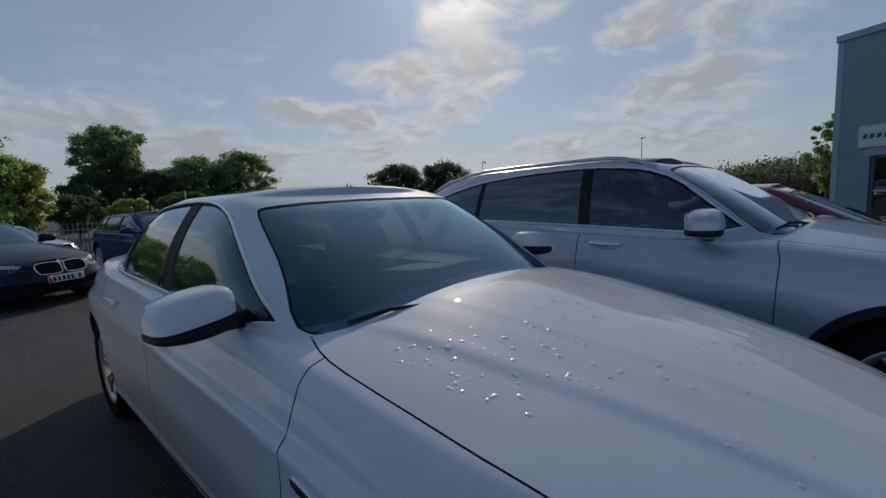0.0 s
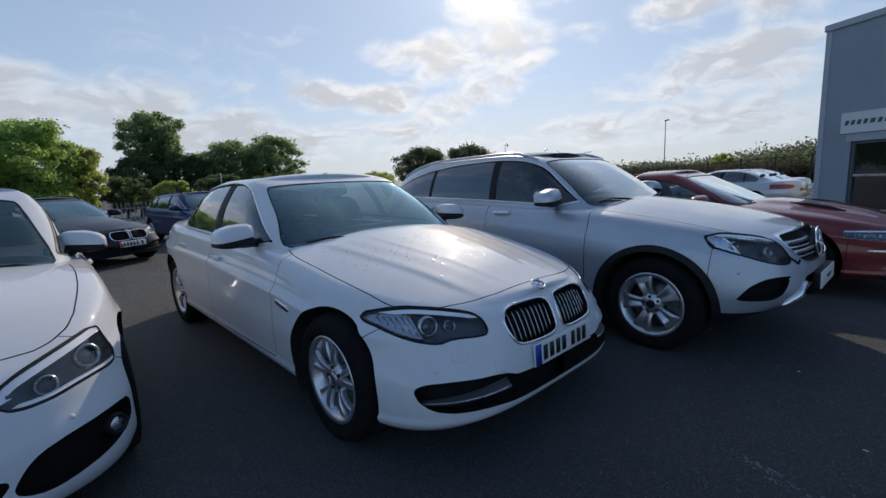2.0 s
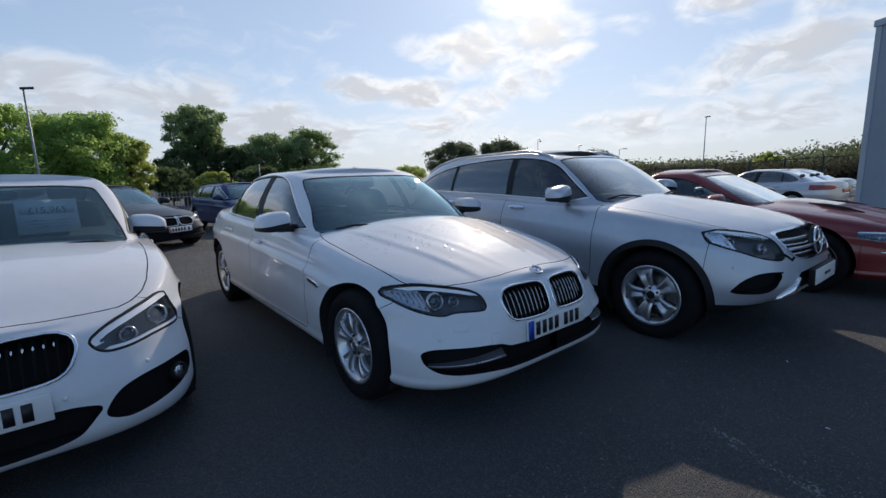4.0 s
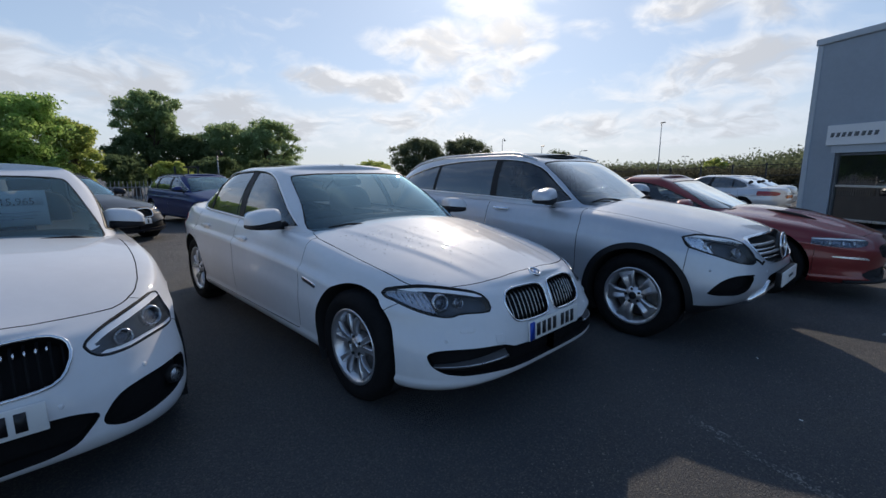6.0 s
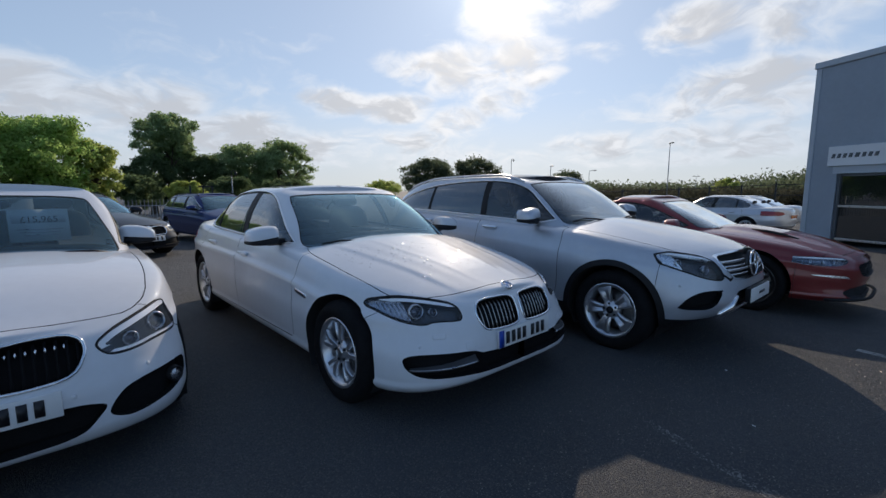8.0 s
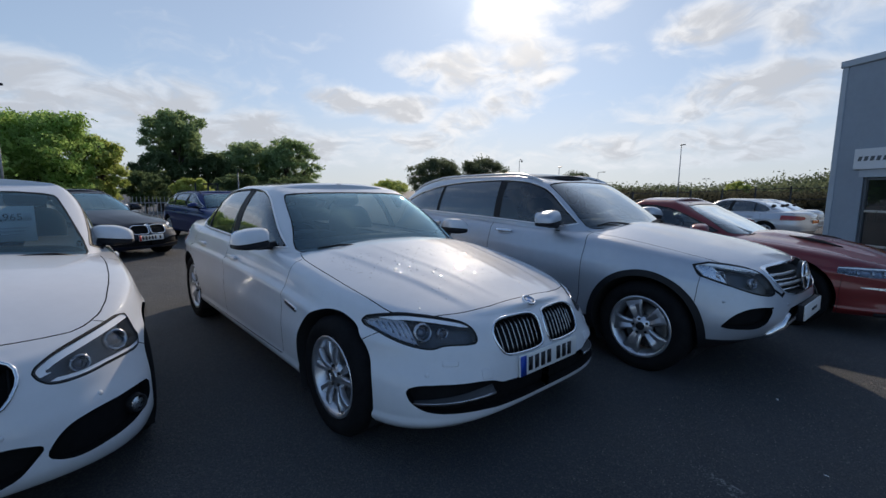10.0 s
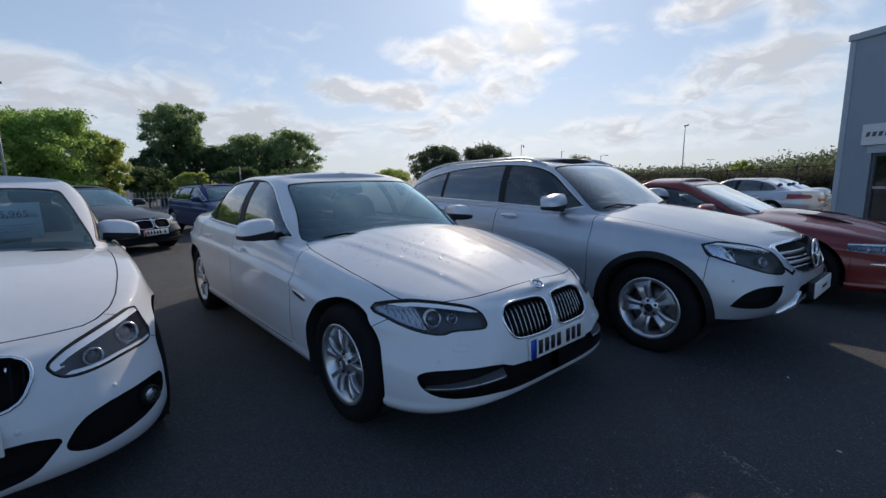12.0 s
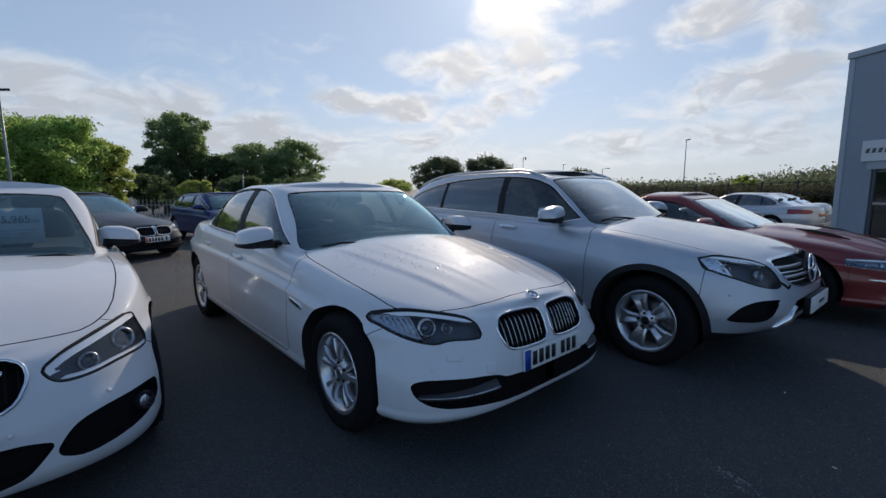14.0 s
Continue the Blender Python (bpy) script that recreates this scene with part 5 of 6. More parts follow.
def suv_windows(s):
    dlo = smooth_poly([(-0.80, 1.040), (-0.58, 1.212), (-0.38, 1.366), (-0.20, 1.436), (0.0, 1.462), (0.3, 1.472), (0.8, 1.452), (1.2, 1.405), (1.58, 1.305), (1.86, 1.175), (1.78, 1.130), (0.9, 1.108), (0.0, 1.078)], 1)
    screen = smooth_poly([(-0.6, 1.03), (0.665, 1.03), (0.705, 1.055), (0.600, 1.395), (0.568, 1.434), (0.3, 1.456), (-0.6, 1.458)], 1)
    back = smooth_poly([(-0.6, 1.08), (0.66, 1.08), (0.55, 1.40), (-0.6, 1.42)], 1)
    pillars = [[(0.09, 0.9), (0.17, 0.9), (0.22, 1.55), (0.14, 1.55)], [(1.08, 0.9), (1.12, 0.9), (1.10, 1.55), (1.06, 1.55)]]
    roof = smooth_poly([(-0.5, -0.40), (0.50, -0.36), (0.53, 0.0), (0.53, 1.15), (-0.5, 1.20)], 1)
    return cabin_windows(s, dlo, screen, back, pillars, rear_glass="privacy") + [Region("glass_roof", top_view(roof, 1.462), M["roof_glass"], 0.002, label="dark panoramic glass roof")]


def suv_details(car, s, skin, cskin):
    for z, r in ((0.800, 0.012), (0.765, 0.006), (0.735, 0.012), (0.700, 0.006)):
        for sx in (-1, 1):
            line = []
            for x in np.linspace(0.10, 0.47 - (0.80 - z) * 0.4, 8):
                p, n = skin.front(sx * x, z)
                line.append(p - n * 0.012)
            part("grille_bar", tube(bmesh.new(), line, r, 8), M["satin"] if r > 0.01 else M["chrome"], car)
    p, n = skin.front(0, 0.757)
    star = new("grille_star")
    star.parent = car
    star.matrix_basis = facing(Vector((0, p.y - 0.012, 0.757)), (0, -1, 0.12)) @ TURN_X
    part("star_ring", tube(bmesh.new(), [(0, 0.100 * math.cos(a), 0.100 * math.sin(a)) for a in (2 * math.pi * i / 40 for i in range(40))], 0.0075, 8, True), M["chrome"], star)
    part("star_disc", lathe(bmesh.new(), [(0.0005, -0.012), (0.104, -0.014), (0.110, -0.03)], 36), M["ink"], star)
    for k in range(3):
        a = radians(90 + 120 * k)
        bm = bmesh.new()
        tube(bm, [(0.004, 0, 0), (0.0, 0.097 * math.cos(a), 0.097 * math.sin(a))], [0.015, 0.004], 6)
        part("star_arm", bm, M["chrome"], star)
    for sx in (-1, 1):
        build_lamp_inner(car, skin, [(0.61, 0.745, 0.036, 0.035), (0.735, 0.792, 0.030, 0.030)], sx, [(0.57, 0.812), (0.68, 0.845), (0.80, 0.868)])
        blade = []
        for x, z in ((0.525, 0.362), (0.50, 0.395), (0.455, 0.455), (0.405, 0.535)):
            p, n = skin.front(sx * x, z)
            blade.append(p + n * 0.004)
        part("chrome_blade", tube(bmesh.new(), blade, [0.014, 0.028, 0.030, 0.016], 10), M["chrome"], car)
        p, n = skin.front(sx * 0.83, 0.83)
        part("amber_reflector", superball(bmesh.new(), (0.03, 0.008, 0.003), facing(p - n * 0.006, n) @ at(0, 0, 0, 0, 0, 25 * sx), 0.5, 0.5, 14, 6), M["amber"], car)
        rail = []
        for i in range(20):
            y = -0.25 + 2.05 * i / 19
            p, n = cskin.top(sx * 0.60, y)
            lift = 0.014 * min(1, 3.5 * math.sin(math.pi * i / 19))
            rail.append(p + Vector((0, 0, 0.004 + lift)))
        part("roof_rail", tube(bmesh.new(), rail, 0.014, 8), M["satin"], car)
        for x, z in ((0.78, 0.62), (0.40, 0.60)):
            p, n = skin.front(sx * x, z)
            part("parking_sensor", lathe(bmesh.new(), [(0.0005, 0.003), (0.010, 0.003), (0.012, -0.003)], 18, facing(p, n) @ TURN_X), M["silver"], car)
    bar = []
    for x in np.linspace(-0.36, 0.36, 12):
        p, n = skin.front(x, 0.372)
        bar.append(p - n * 0.002)
    part("skid_bar", tube(bmesh.new(), bar, 0.014, 8), M["satin"], car)
    p, n = skin.front(0, 0.525)
    build_plate(car, Vector((0, p.y - 0.03, 0.520)), (0, -1, 0.03), band="", bars=False)
    part("plate_holder", box_bm((0.53, 0.04, 0.115), at(0, p.y - 0.012, 0.520), 0.006), M["plastic"], car)
    build_wipers(car, cskin, [((0.10, -1.06), (-0.62, -0.88)), ((0.64, -0.90), (0.05, -1.00))])


def suv_spec(**over):
    s = dict(paint="silver", wb=2.873, R=0.350, rim=0.232, out=0.905, wheel=("wide", 5), screen_mat="screen_pale", belt=1.045, arch=0.385, mirror_mat="silver",
             body=dict(w=0.940, nose=-2.262, tail=2.39, cf=-0.95, cr=1.2, nf=[(0, 3.4), (0.3, 3.4), (0.65, 3.0), (1.0, 2.9)], nr=3.2, n_front=54, n_side=80,
                       side=[(0.0, 0.05), (0.06, 0.03), (0.16, 0.012), (0.30, 0.012), (0.45, 0.006), (0.60, 0.0), (0.70, 0.004), (0.76, 0.010), (0.80, 0.022), (0.90, 0.050), (0.96, 0.075), (1.0, 0.12)],
                       front=[(0, 0.20), (0.10, 0.10), (0.22, 0.035), (0.36, 0.0), (0.55, 0.004), (0.75, 0.022), (0.88, 0.045), (0.95, 0.075), (1.0, 0.13)],
                       rear=[(0, 0.10), (0.2, 0.03), (0.45, 0.0), (0.7, 0.03), (0.9, 0.05), (1.0, 0.07)],
                       top=[(-2.27, 0.825), (-2.1, 0.860), (-1.6, 0.925), (-0.95, 0.995), (0.0, 1.035), (1.2, 1.075), (2.0, 1.11), (2.39, 1.10)],
                       bottom=[(-2.27, 0.320), (-1.9, 0.245), (-1.0, 0.245), (1.0, 0.255), (2.39, 0.36)],
                       crown=[(-2.27, 0.012), (-2.1, 0.040), (-1.6, 0.068), (-0.95, 0.080), (-0.5, 0.05), (0.5, 0.02), (2.39, 0.02)],
                       flare=[(-1.4365, 0.014, 0.42), (1.4365, 0.020, 0.45)]),
             cab=dict(w=0.835, nose=-1.09, tail=2.30, cf=0.10, cr=1.1, nf=4.2, nr=4.0, n_front=40, n_side=34, n_rear=30,
                      side=[(0, 0.0), (0.3, 0.035), (0.6, 0.090), (0.85, 0.155), (0.94, 0.190), (1.0, 0.240)],
                      front=[(0, 0.0), (0.25, 0.185), (0.5, 0.375), (0.75, 0.585), (0.9, 0.735), (0.96, 0.830), (1.0, 0.94)],
                      rear=[(0, 0.0), (0.3, 0.13), (0.6, 0.28), (0.85, 0.44), (0.94, 0.53), (1.0, 0.66)],
                      top=[(-1.1, 1.492), (0.2, 1.515), (1.2, 1.495), (2.3, 1.42)], bottom=[(-1.1, 0.975), (2.3, 1.04)], crown=[(-1.1, 0.030), (0.4, 0.036), (2.3, 0.03)], crown_power=2.6),
             footprint=[(-0.5, -0.92), (0.58, -0.80), (0.72, -0.55), (0.75, 1.8), (0.6, 2.05), (-0.5, 2.1)],
             mirror=(0.985, -0.62, 1.118), mirror_y=-0.22, mirror_z=1.38, handles=((-0.04, 0.965), (1.02, 0.99)), chrome_handles=True, seat_z=0.62, glass_split=0.12, seat="leather",
             regions=suv_regions, windows=suv_windows, details=suv_details)
    s.update(over)
    return s


build_car(suv_spec(), pose(2.25, -0.775, -0.01, 0, 0, -1.5), "silver sport utility car with chrome star grille and roof rails")


# ---- dark red coupe ---------------------------------------------------------
C_LAMP = smooth_poly([(0.950, 0.640), (0.86, 0.676), (0.64, 0.668), (0.570, 0.648), (0.65, 0.588), (0.85, 0.578)], 1)
C_GRILLE = smooth_poly([(-0.3, 0.615), (0.46, 0.610), (0.56, 0.555), (0.47, 0.45), (-0.3, 0.44)])
C_STRIP = smooth_poly([(0.64, 0.478), (0.84, 0.490), (0.87, 0.468), (0.83, 0.445), (0.64, 0.440)], 1)
C_LOW = smooth_poly([(-0.3, 0.37), (0.55, 0.37), (0.72, 0.30), (0.60, 0.215), (-0.3, 0.205)])


def coupe_regions(s):
    paint = M[s["paint"]]
    flat, tip = front_view(C_LAMP, -0.9), side_view([(-1.66, 0.5), (-1.66, 0.8), (-2.6, 0.8), (-2.6, 0.4)], 0.2)
    out = [Region("headlamp_lens", both(flat, tip), M["lens"], 0.001, pair=True, also=(("headlamp_housing", M["lamp_ring"], 0.03, "", None), ("light_guide", M["lamp_white"], 0.0, "", band(flat, -0.5, -0.006, above(0.60, 0.645, 0.05))))),
           Region("grille_recess", front_view(C_GRILLE, -1.5), M["plastic"], 0.07),
           Region("fog_strip", both(front_view(C_STRIP, -1.2), tip), M["lamp_chrome"], 0.004, pair=True, label="bright fog lamp strip"),
           Region("lower_intake", front_view(C_LOW, -1.2), M["plastic"], 0.05)]
    hood = smooth_poly([(-0.5, -2.14), (0.50, -2.08), (0.66, -1.90), (0.73, -1.5), (0.76, -0.9), (0.70, -0.6), (-0.5, -0.6)], 1)
    out.append(Region("bonnet", top_view(hood, 0.5), paint, gap=0.003))
    out.append(Region("door", side_view([(-0.72, 0.30), (0.62, 0.30), (0.70, 0.95), (-0.70, 0.95), (-0.76, 0.75)]), paint, gap=0.003, pair=True))
    out.append(Region("front_bumper", side_view([(-2.7, 0.0), (-2.7, 0.9), (-2.05, 0.9), (-1.85, 0.60), (-1.70, 0.58), (-1.68, 0.0)], -1.0), paint, gap=0.002))
    return out


def coupe_windows(s):
    dlo = smooth_poly([(-0.62, 0.90), (-0.35, 1.03), (0.0, 1.18), (0.3, 1.225), (0.7, 1.20), (1.1, 1.09), (1.35, 0.98), (1.2, 0.935), (0.2, 0.915)], 1)
    screen = smooth_poly([(-0.6, 0.90), (0.66, 0.90), (0.70, 0.92), (0.575, 1.200), (0.53, 1.228), (-0.6, 1.240)], 1)
    back = smooth_poly([(-0.6, 0.97), (0.58, 0.97), (0.48, 1.20), (-0.6, 1.21)], 1)
    return cabin_windows(s, dlo, screen, back, [[(0.62, 0.8), (0.72, 0.8), (0.78, 1.45), (0.68, 1.45)]], trim="")


def coupe_details(car, s, skin, cskin):
    slats(car, skin, C_GRILLE, 6, M["hub_dark"], 0.03, "z", 0.006)
    for sx in (-1, 1):
        for k in range(3):
            p, n = skin.front(sx * (0.70 + 0.06 * k), 0.628)
            part("lamp_bar", superball(bmesh.new(), (0.012, 0.022, 0.006), facing(p - n * 0.015, n) @ at(0, 0, 0, 0, 0, -20), 0.5, 0.5, 12, 6), M["lamp_chrome"], car)
        scoop = []
        for i in range(8):
            p, n = skin.top(sx * (0.42 - 0.02 * i), -1.95 + 0.16 * i)
            scoop.append(p + n * 0.002)
        part("bonnet_vent", tube(bmesh.new(), scoop[2:6], [0.006, 0.022, 0.022, 0.006], 8), M["hub_dark"], car)
    line = []
    for x in np.linspace(-0.80, 0.80, 16):
        p, n = skin.front(x, 0.225)
        line.append(p - Vector((0, 0.03, 0)))
    part("front_splitter", tube(bmesh.new(), line, 0.018, 8), M["plastic"], car)
    build_wipers(car, cskin, [((0.10, -0.95), (-0.58, -0.80)), ((0.60, -0.80), (0.05, -0.90))])


def coupe_bulge(x, y):
    ax = np.abs(x)
    on = np.clip((-y - 0.75) / 0.25, 0, 1) * np.clip((2.10 + y) / 0.3, 0, 1)
    return 0.022 / (1 + np.exp((ax - 0.36) / 0.02)) * on


def coupe_spec(**over):
    s = dict(paint="red", finish="black_alloy", wb=2.60, R=0.335, rim=0.240, out=0.915, wheel=("twin", 5), screen_mat="screen_pale", belt=0.885, arch=0.378,
             body=dict(w=0.955, nose=-2.275, tail=2.50, cf=-0.85, cr=1.2, nf=[(0, 3.4), (0.5, 3.2), (1.0, 2.9)], nr=3.0, n_front=44, n_side=64,
                       side=SILL, front=[(0, 0.05), (0.10, 0.0), (0.3, 0.03), (0.45, 0.02), (0.7, 0.0), (0.88, 0.03), (1.0, 0.09)],
                       rear=[(0, 0.10), (0.2, 0.03), (0.45, 0.0), (0.9, 0.03), (1.0, 0.07)],
                       top=[(-2.28, 0.655), (-2.0, 0.715), (-1.5, 0.790), (-0.9, 0.850), (0.0, 0.880), (1.2, 0.925), (2.1, 0.945), (2.5, 0.92)],
                       bottom=[(-2.28, 0.195), (-1.0, 0.205), (1.0, 0.215), (2.5, 0.30)],
                       crown=[(-2.28, 0.010), (-2.0, 0.035), (-1.5, 0.065), (-0.9, 0.065), (-0.3, 0.04), (0.5, 0.02), (2.5, 0.03)],
                       flare=[(-1.36, 0.016, 0.42), (1.36, 0.030, 0.5)], bulge=coupe_bulge),
             cab=dict(w=0.800, nose=-0.98, tail=1.98, cf=0.05, cr=0.45, nf=4.2, nr=3.2, n_front=36, n_side=22, n_rear=30,
                      side=[(0, 0.0), (0.3, 0.040), (0.6, 0.100), (0.85, 0.175), (0.94, 0.210), (1.0, 0.270)],
                      front=[(0, 0.0), (0.25, 0.225), (0.5, 0.450), (0.75, 0.690), (0.9, 0.840), (1.0, 1.00)],
                      rear=[(0, 0.0), (0.3, 0.42), (0.6, 0.85), (0.85, 1.24), (1.0, 1.52)],
                      top=[(-1.0, 1.268), (0.2, 1.282), (2.0, 1.25)], bottom=[(-1.0, 0.83), (2.0, 0.87)], crown=[(-1.0, 0.022), (0.3, 0.030), (2.0, 0.022)], crown_power=2.6),
             footprint=[(-0.5, -0.82), (0.56, -0.70), (0.70, -0.45), (0.72, 1.0), (0.5, 1.5), (-0.5, 1.6)],
             mirror=(0.975, -0.42, 0.945), mirror_y=-0.12, mirror_z=1.18, handles=((0.45, 0.76),), seat_z=0.46, rows=36, cab_rows=26,
             regions=coupe_regions, windows=coupe_windows, details=coupe_details)
    s.update(over)
    return s


build_car(coupe_spec(), pose(4.70, -1.36, -0.034, 0, 0, 0), "dark red coupe with a long bonnet and slim headlamps")


# ---- cars further back ------------------------------------------------------
def plain_details(car, s, skin, cskin):
    """The front of a car seen from afar."""
    outline_front(car, skin, KIDNEY, M["chrome"])
    slats(car, skin, KIDNEY, 9, M["plastic"], 0.020, "x", 0.006)
    for sx in (-1, 1):
        build_lamp_inner(car, skin, [(0.570, 0.625, 0.034, 0.035), (0.680, 0.648, 0.038, 0.035)], sx, [(0.50, 0.662), (0.60, 0.680), (0.72, 0.693)])
    p, n = skin.front(0, 0.445)
    build_plate(car, Vector((0, p.y - 0.004, 0.445)), (0, -1, 0.05), band=s.get("band", "plate_red"), marks=(3, 2, 1))
    p, n = skin.top(0, -2.165)
    build_roundel(car, p, (n + Vector((0, -0.45, 0))).normalized())
    build_wipers(car, cskin, [((0.10, -1.00), (-0.62, -0.80)), ((0.64, -0.86), (0.05, -0.93))])
    if s.get("rails"):
        for sx in (-1, 1):
            rail = []
            for i in range(16):
                y = -0.10 + 1.75 * i / 15
                p, n = cskin.top(sx * 0.55, y)
                rail.append(p + Vector((0, 0, 0.004 + 0.03 * min(1, 3.5 * math.sin(math.pi * i / 15)))))
            part("roof_rail", tube(bmesh.new(), rail, 0.012, 6), M["plastic"], car)
    p, n = skin.rear(0, 0.70)
    part("rear_plate", box_bm((0.52, 0.012, 0.11), at(0, p.y + 0.008, 0.70), 0.003), M["amber"] if s.get("yellow") else M["plate"], car)
    line = []
    for x in np.linspace(-0.6, 0.6, 10):
        p, n = skin.rear(x, 0.42)
        line.append(p + Vector((0, 0.004, 0)))
    part("rear_trim", tube(bmesh.new(), line, 0.014, 6), M["satin"], car)


def estate_windows(s):
    dlo = smooth_poly([(-0.73, 0.925), (-0.34, 1.125), (-0.04, 1.275), (0.14, 1.318), (0.60, 1.330), (1.2, 1.310), (1.75, 1.225), (2.05, 1.06), (1.95, 0.985), (1.1, 0.968), (0.2, 0.950)], 1)
    screen = smooth_poly([(-0.6, 0.91), (0.68, 0.91), (0.715, 0.935), (0.572, 1.262), (0.535, 1.296), (0.3, 1.316), (-0.6, 1.318)], 1)
    back = smooth_poly([(-0.6, 1.0), (0.64, 1.0), (0.52, 1.28), (-0.6, 1.30)], 1)
    pillars = [[(0.27, 0.9), (0.37, 0.9), (0.48, 1.45), (0.38, 1.45)], [(1.20, 0.9), (1.30, 0.9), (1.30, 1.45), (1.22, 1.45)]]
    return cabin_windows(s, dlo, screen, back, pillars)


def far_spec(**over):
    s = saloon_spec(details=plain_details, rows=30, cab_rows=24, caps=14, dash="interior", **over)
    s["body"] = dict(s["body"], n_front=34, n_side=54, bulge=saloon_bulge)
    return s


def estate_spec(**over):
    s = far_spec(windows=estate_windows, rails=True, **over)
    s["cab"] = dict(s["cab"], tail=2.40, cr=1.2, rear=[(0, 0.0), (0.3, 0.12), (0.6, 0.26), (0.85, 0.42), (0.94, 0.50), (1.0, 0.64)],
                    top=[(-1.1, 1.352), (0.3, 1.366), (2.4, 1.33)], crown=[(-1.1, 0.028), (0.4, 0.036), (2.4, 0.028)], bottom=[(-1.1, 0.870), (2.4, 0.915)])
    s["footprint"] = [(-0.5, -0.84), (0.60, -0.70), (0.74, -0.5), (0.76, 1.9), (0.6, 2.15), (-0.5, 2.2)]
    return s


def ground_z(x, y):
    """The yard falls away gently from the front row."""
    d = np.hypot(np.asarray(x, float), np.asarray(y, float))
    back = np.clip(np.asarray(y, float) / 12, 0.2, 1)
    return -0.018 * np.clip(d - 3, 0, 12) - 0.05 * back * np.clip(d - 15, 0, 14) - 0.004 * np.clip(d - 29, 0, 120)


for spec, x, y, turn, words, wheel_name in (
        (estate_spec(paint="black_paint"), -1.52, 9.0, 28, "black-blue estate car facing the row, with a red-banded plate", ""),
        (estate_spec(paint="blue"), 1.88, 10.75, 9, "dark blue estate car with roof rails, parked behind the saloon", ""),
        (far_spec(paint="silver_far", band=""), -0.6, 19.5, 35, "small silver saloon parked by the fence", ""),
        (far_spec(paint="silver_far", band="", yellow=True, rear_glass="privacy"), 16.9, 1.45, 171, "silver saloon seen from behind with red tail lamps", ""),
        (far_spec(paint="silver_far", band="", rear_glass="privacy"), 20.6, 1.75, 171, "pale silver saloon parked beyond another", "")):
    build_car(spec, pose(x, y, float(ground_z(x, y)), 0, 0, turn), words)

# ---------------------------------------------------------------- ground
def build_ground():
    xs = np.concatenate([-np.geomspace(900, 40, 12), np.linspace(-38, 60, 50), np.geomspace(64, 900, 12)])
    ys = np.concatenate([-np.geomspace(900, 30, 12), np.linspace(-28, 60, 45), np.geomspace(64, 900, 12)])
    gx, gy = np.meshgrid(xs, ys)
    gz = ground_z(gx, gy)
    verts = np.stack([gx, gy, gz], -1).reshape(-1, 3).tolist()
    w = len(xs)
    faces = [(j * w + i, j * w + i + 1, (j + 1) * w + i + 1, (j + 1) * w + i) for j in range(len(ys) - 1) for i in range(w - 1)]
    me = bpy.data.meshes.new("ground")
    me.from_pydata(verts, [], faces)
    me.materials.append(M["asphalt"])
    me.shade_smooth()
    return tagged(new("ground", me), "dark worn asphalt yard with pale chippings", "ground", kind="structure")


ground = build_ground()


def bay_line(x0, y0, x1, y1, width, label, mat="line"):
    """A worn painted bay line."""
    bm = bmesh.new()
    n = 24
    d = Vector((x1 - x0, y1 - y0, 0))
    side = Vector((-d.y, d.x, 0)).normalized() * width / 2
    rows = []
    for i in range(n + 1):
        p = Vector((x0, y0, 0)) + d * i / n
        wob = 1 + 0.18 * noise.noise(Vector((p.x * 9, p.y * 9, 1.7)))
        rows.append([bm.verts.new(p + s * side * wob + Vector((0, 0, 0.0012 + ground.closest_point_on_mesh((p.x, p.y, float(ground_z(p.x, p.y))))[1].z))) for s in (-1, 1)])
    for a, b in zip(rows, rows[1:]):
        bm.faces.new((a[0], b[0], b[1], a[1]))
    tagged(link("bay_line", bm, M[mat], smooth=False), label, "road marking", kind="structure")


bay_line(2.95, -3.66, 2.55, -5.6, 0.085, "worn white painted bay line on asphalt")
bay_line(0.33, -2.92, -0.10, -4.2, 0.08, "almost worn away white bay line", "faint")
bay_line(-2.6, 5.6, -1.9, 9.4, 0.08, "worn white painted bay line on asphalt")

def chippings():
    """Countless loose stone chips bedded in the asphalt where the cars stand."""
    rng = np.random.default_rng(12)
    n = 26000
    x, y = rng.uniform(-1.4, 5.2, n), rng.uniform(-5.3, -2.55, n)
    r = 0.0016 + 0.0034 * rng.random(n) ** 2.2
    shape = np.array([(1, 0, 0.1), (0.2, 1, 0), (-1, 0.25, 0), (-0.2, -1, 0.1), (0.1, 0.1, 0.75)])
    turn = rng.uniform(0, 2 * math.pi, n)
    c, k = np.cos(turn), np.sin(turn)
    p = shape[None] * (0.7 + 0.6 * rng.random((n, 5, 3))) * r[:, None, None]
    v = np.stack([p[..., 0] * c[:, None] - p[..., 1] * k[:, None] + x[:, None], p[..., 0] * k[:, None] + p[..., 1] * c[:, None] + y[:, None],
                  p[..., 2] + ground_z(x, y)[:, None] + 0.0004], -1).reshape(-1, 3)
    f = (np.array([(0, 1, 4), (1, 2, 4), (2, 3, 4), (3, 0, 4)])[None] + 5 * np.arange(n)[:, None, None]).reshape(-1, 3)
    me = bpy.data.meshes.new("chippings")
    me.from_pydata(v.tolist(), [], f.tolist())
    me.materials.append(M["chip"])
    tagged(new("chippings", me), "loose tan and grey stone chips on worn asphalt", "gravel", kind="stuff")


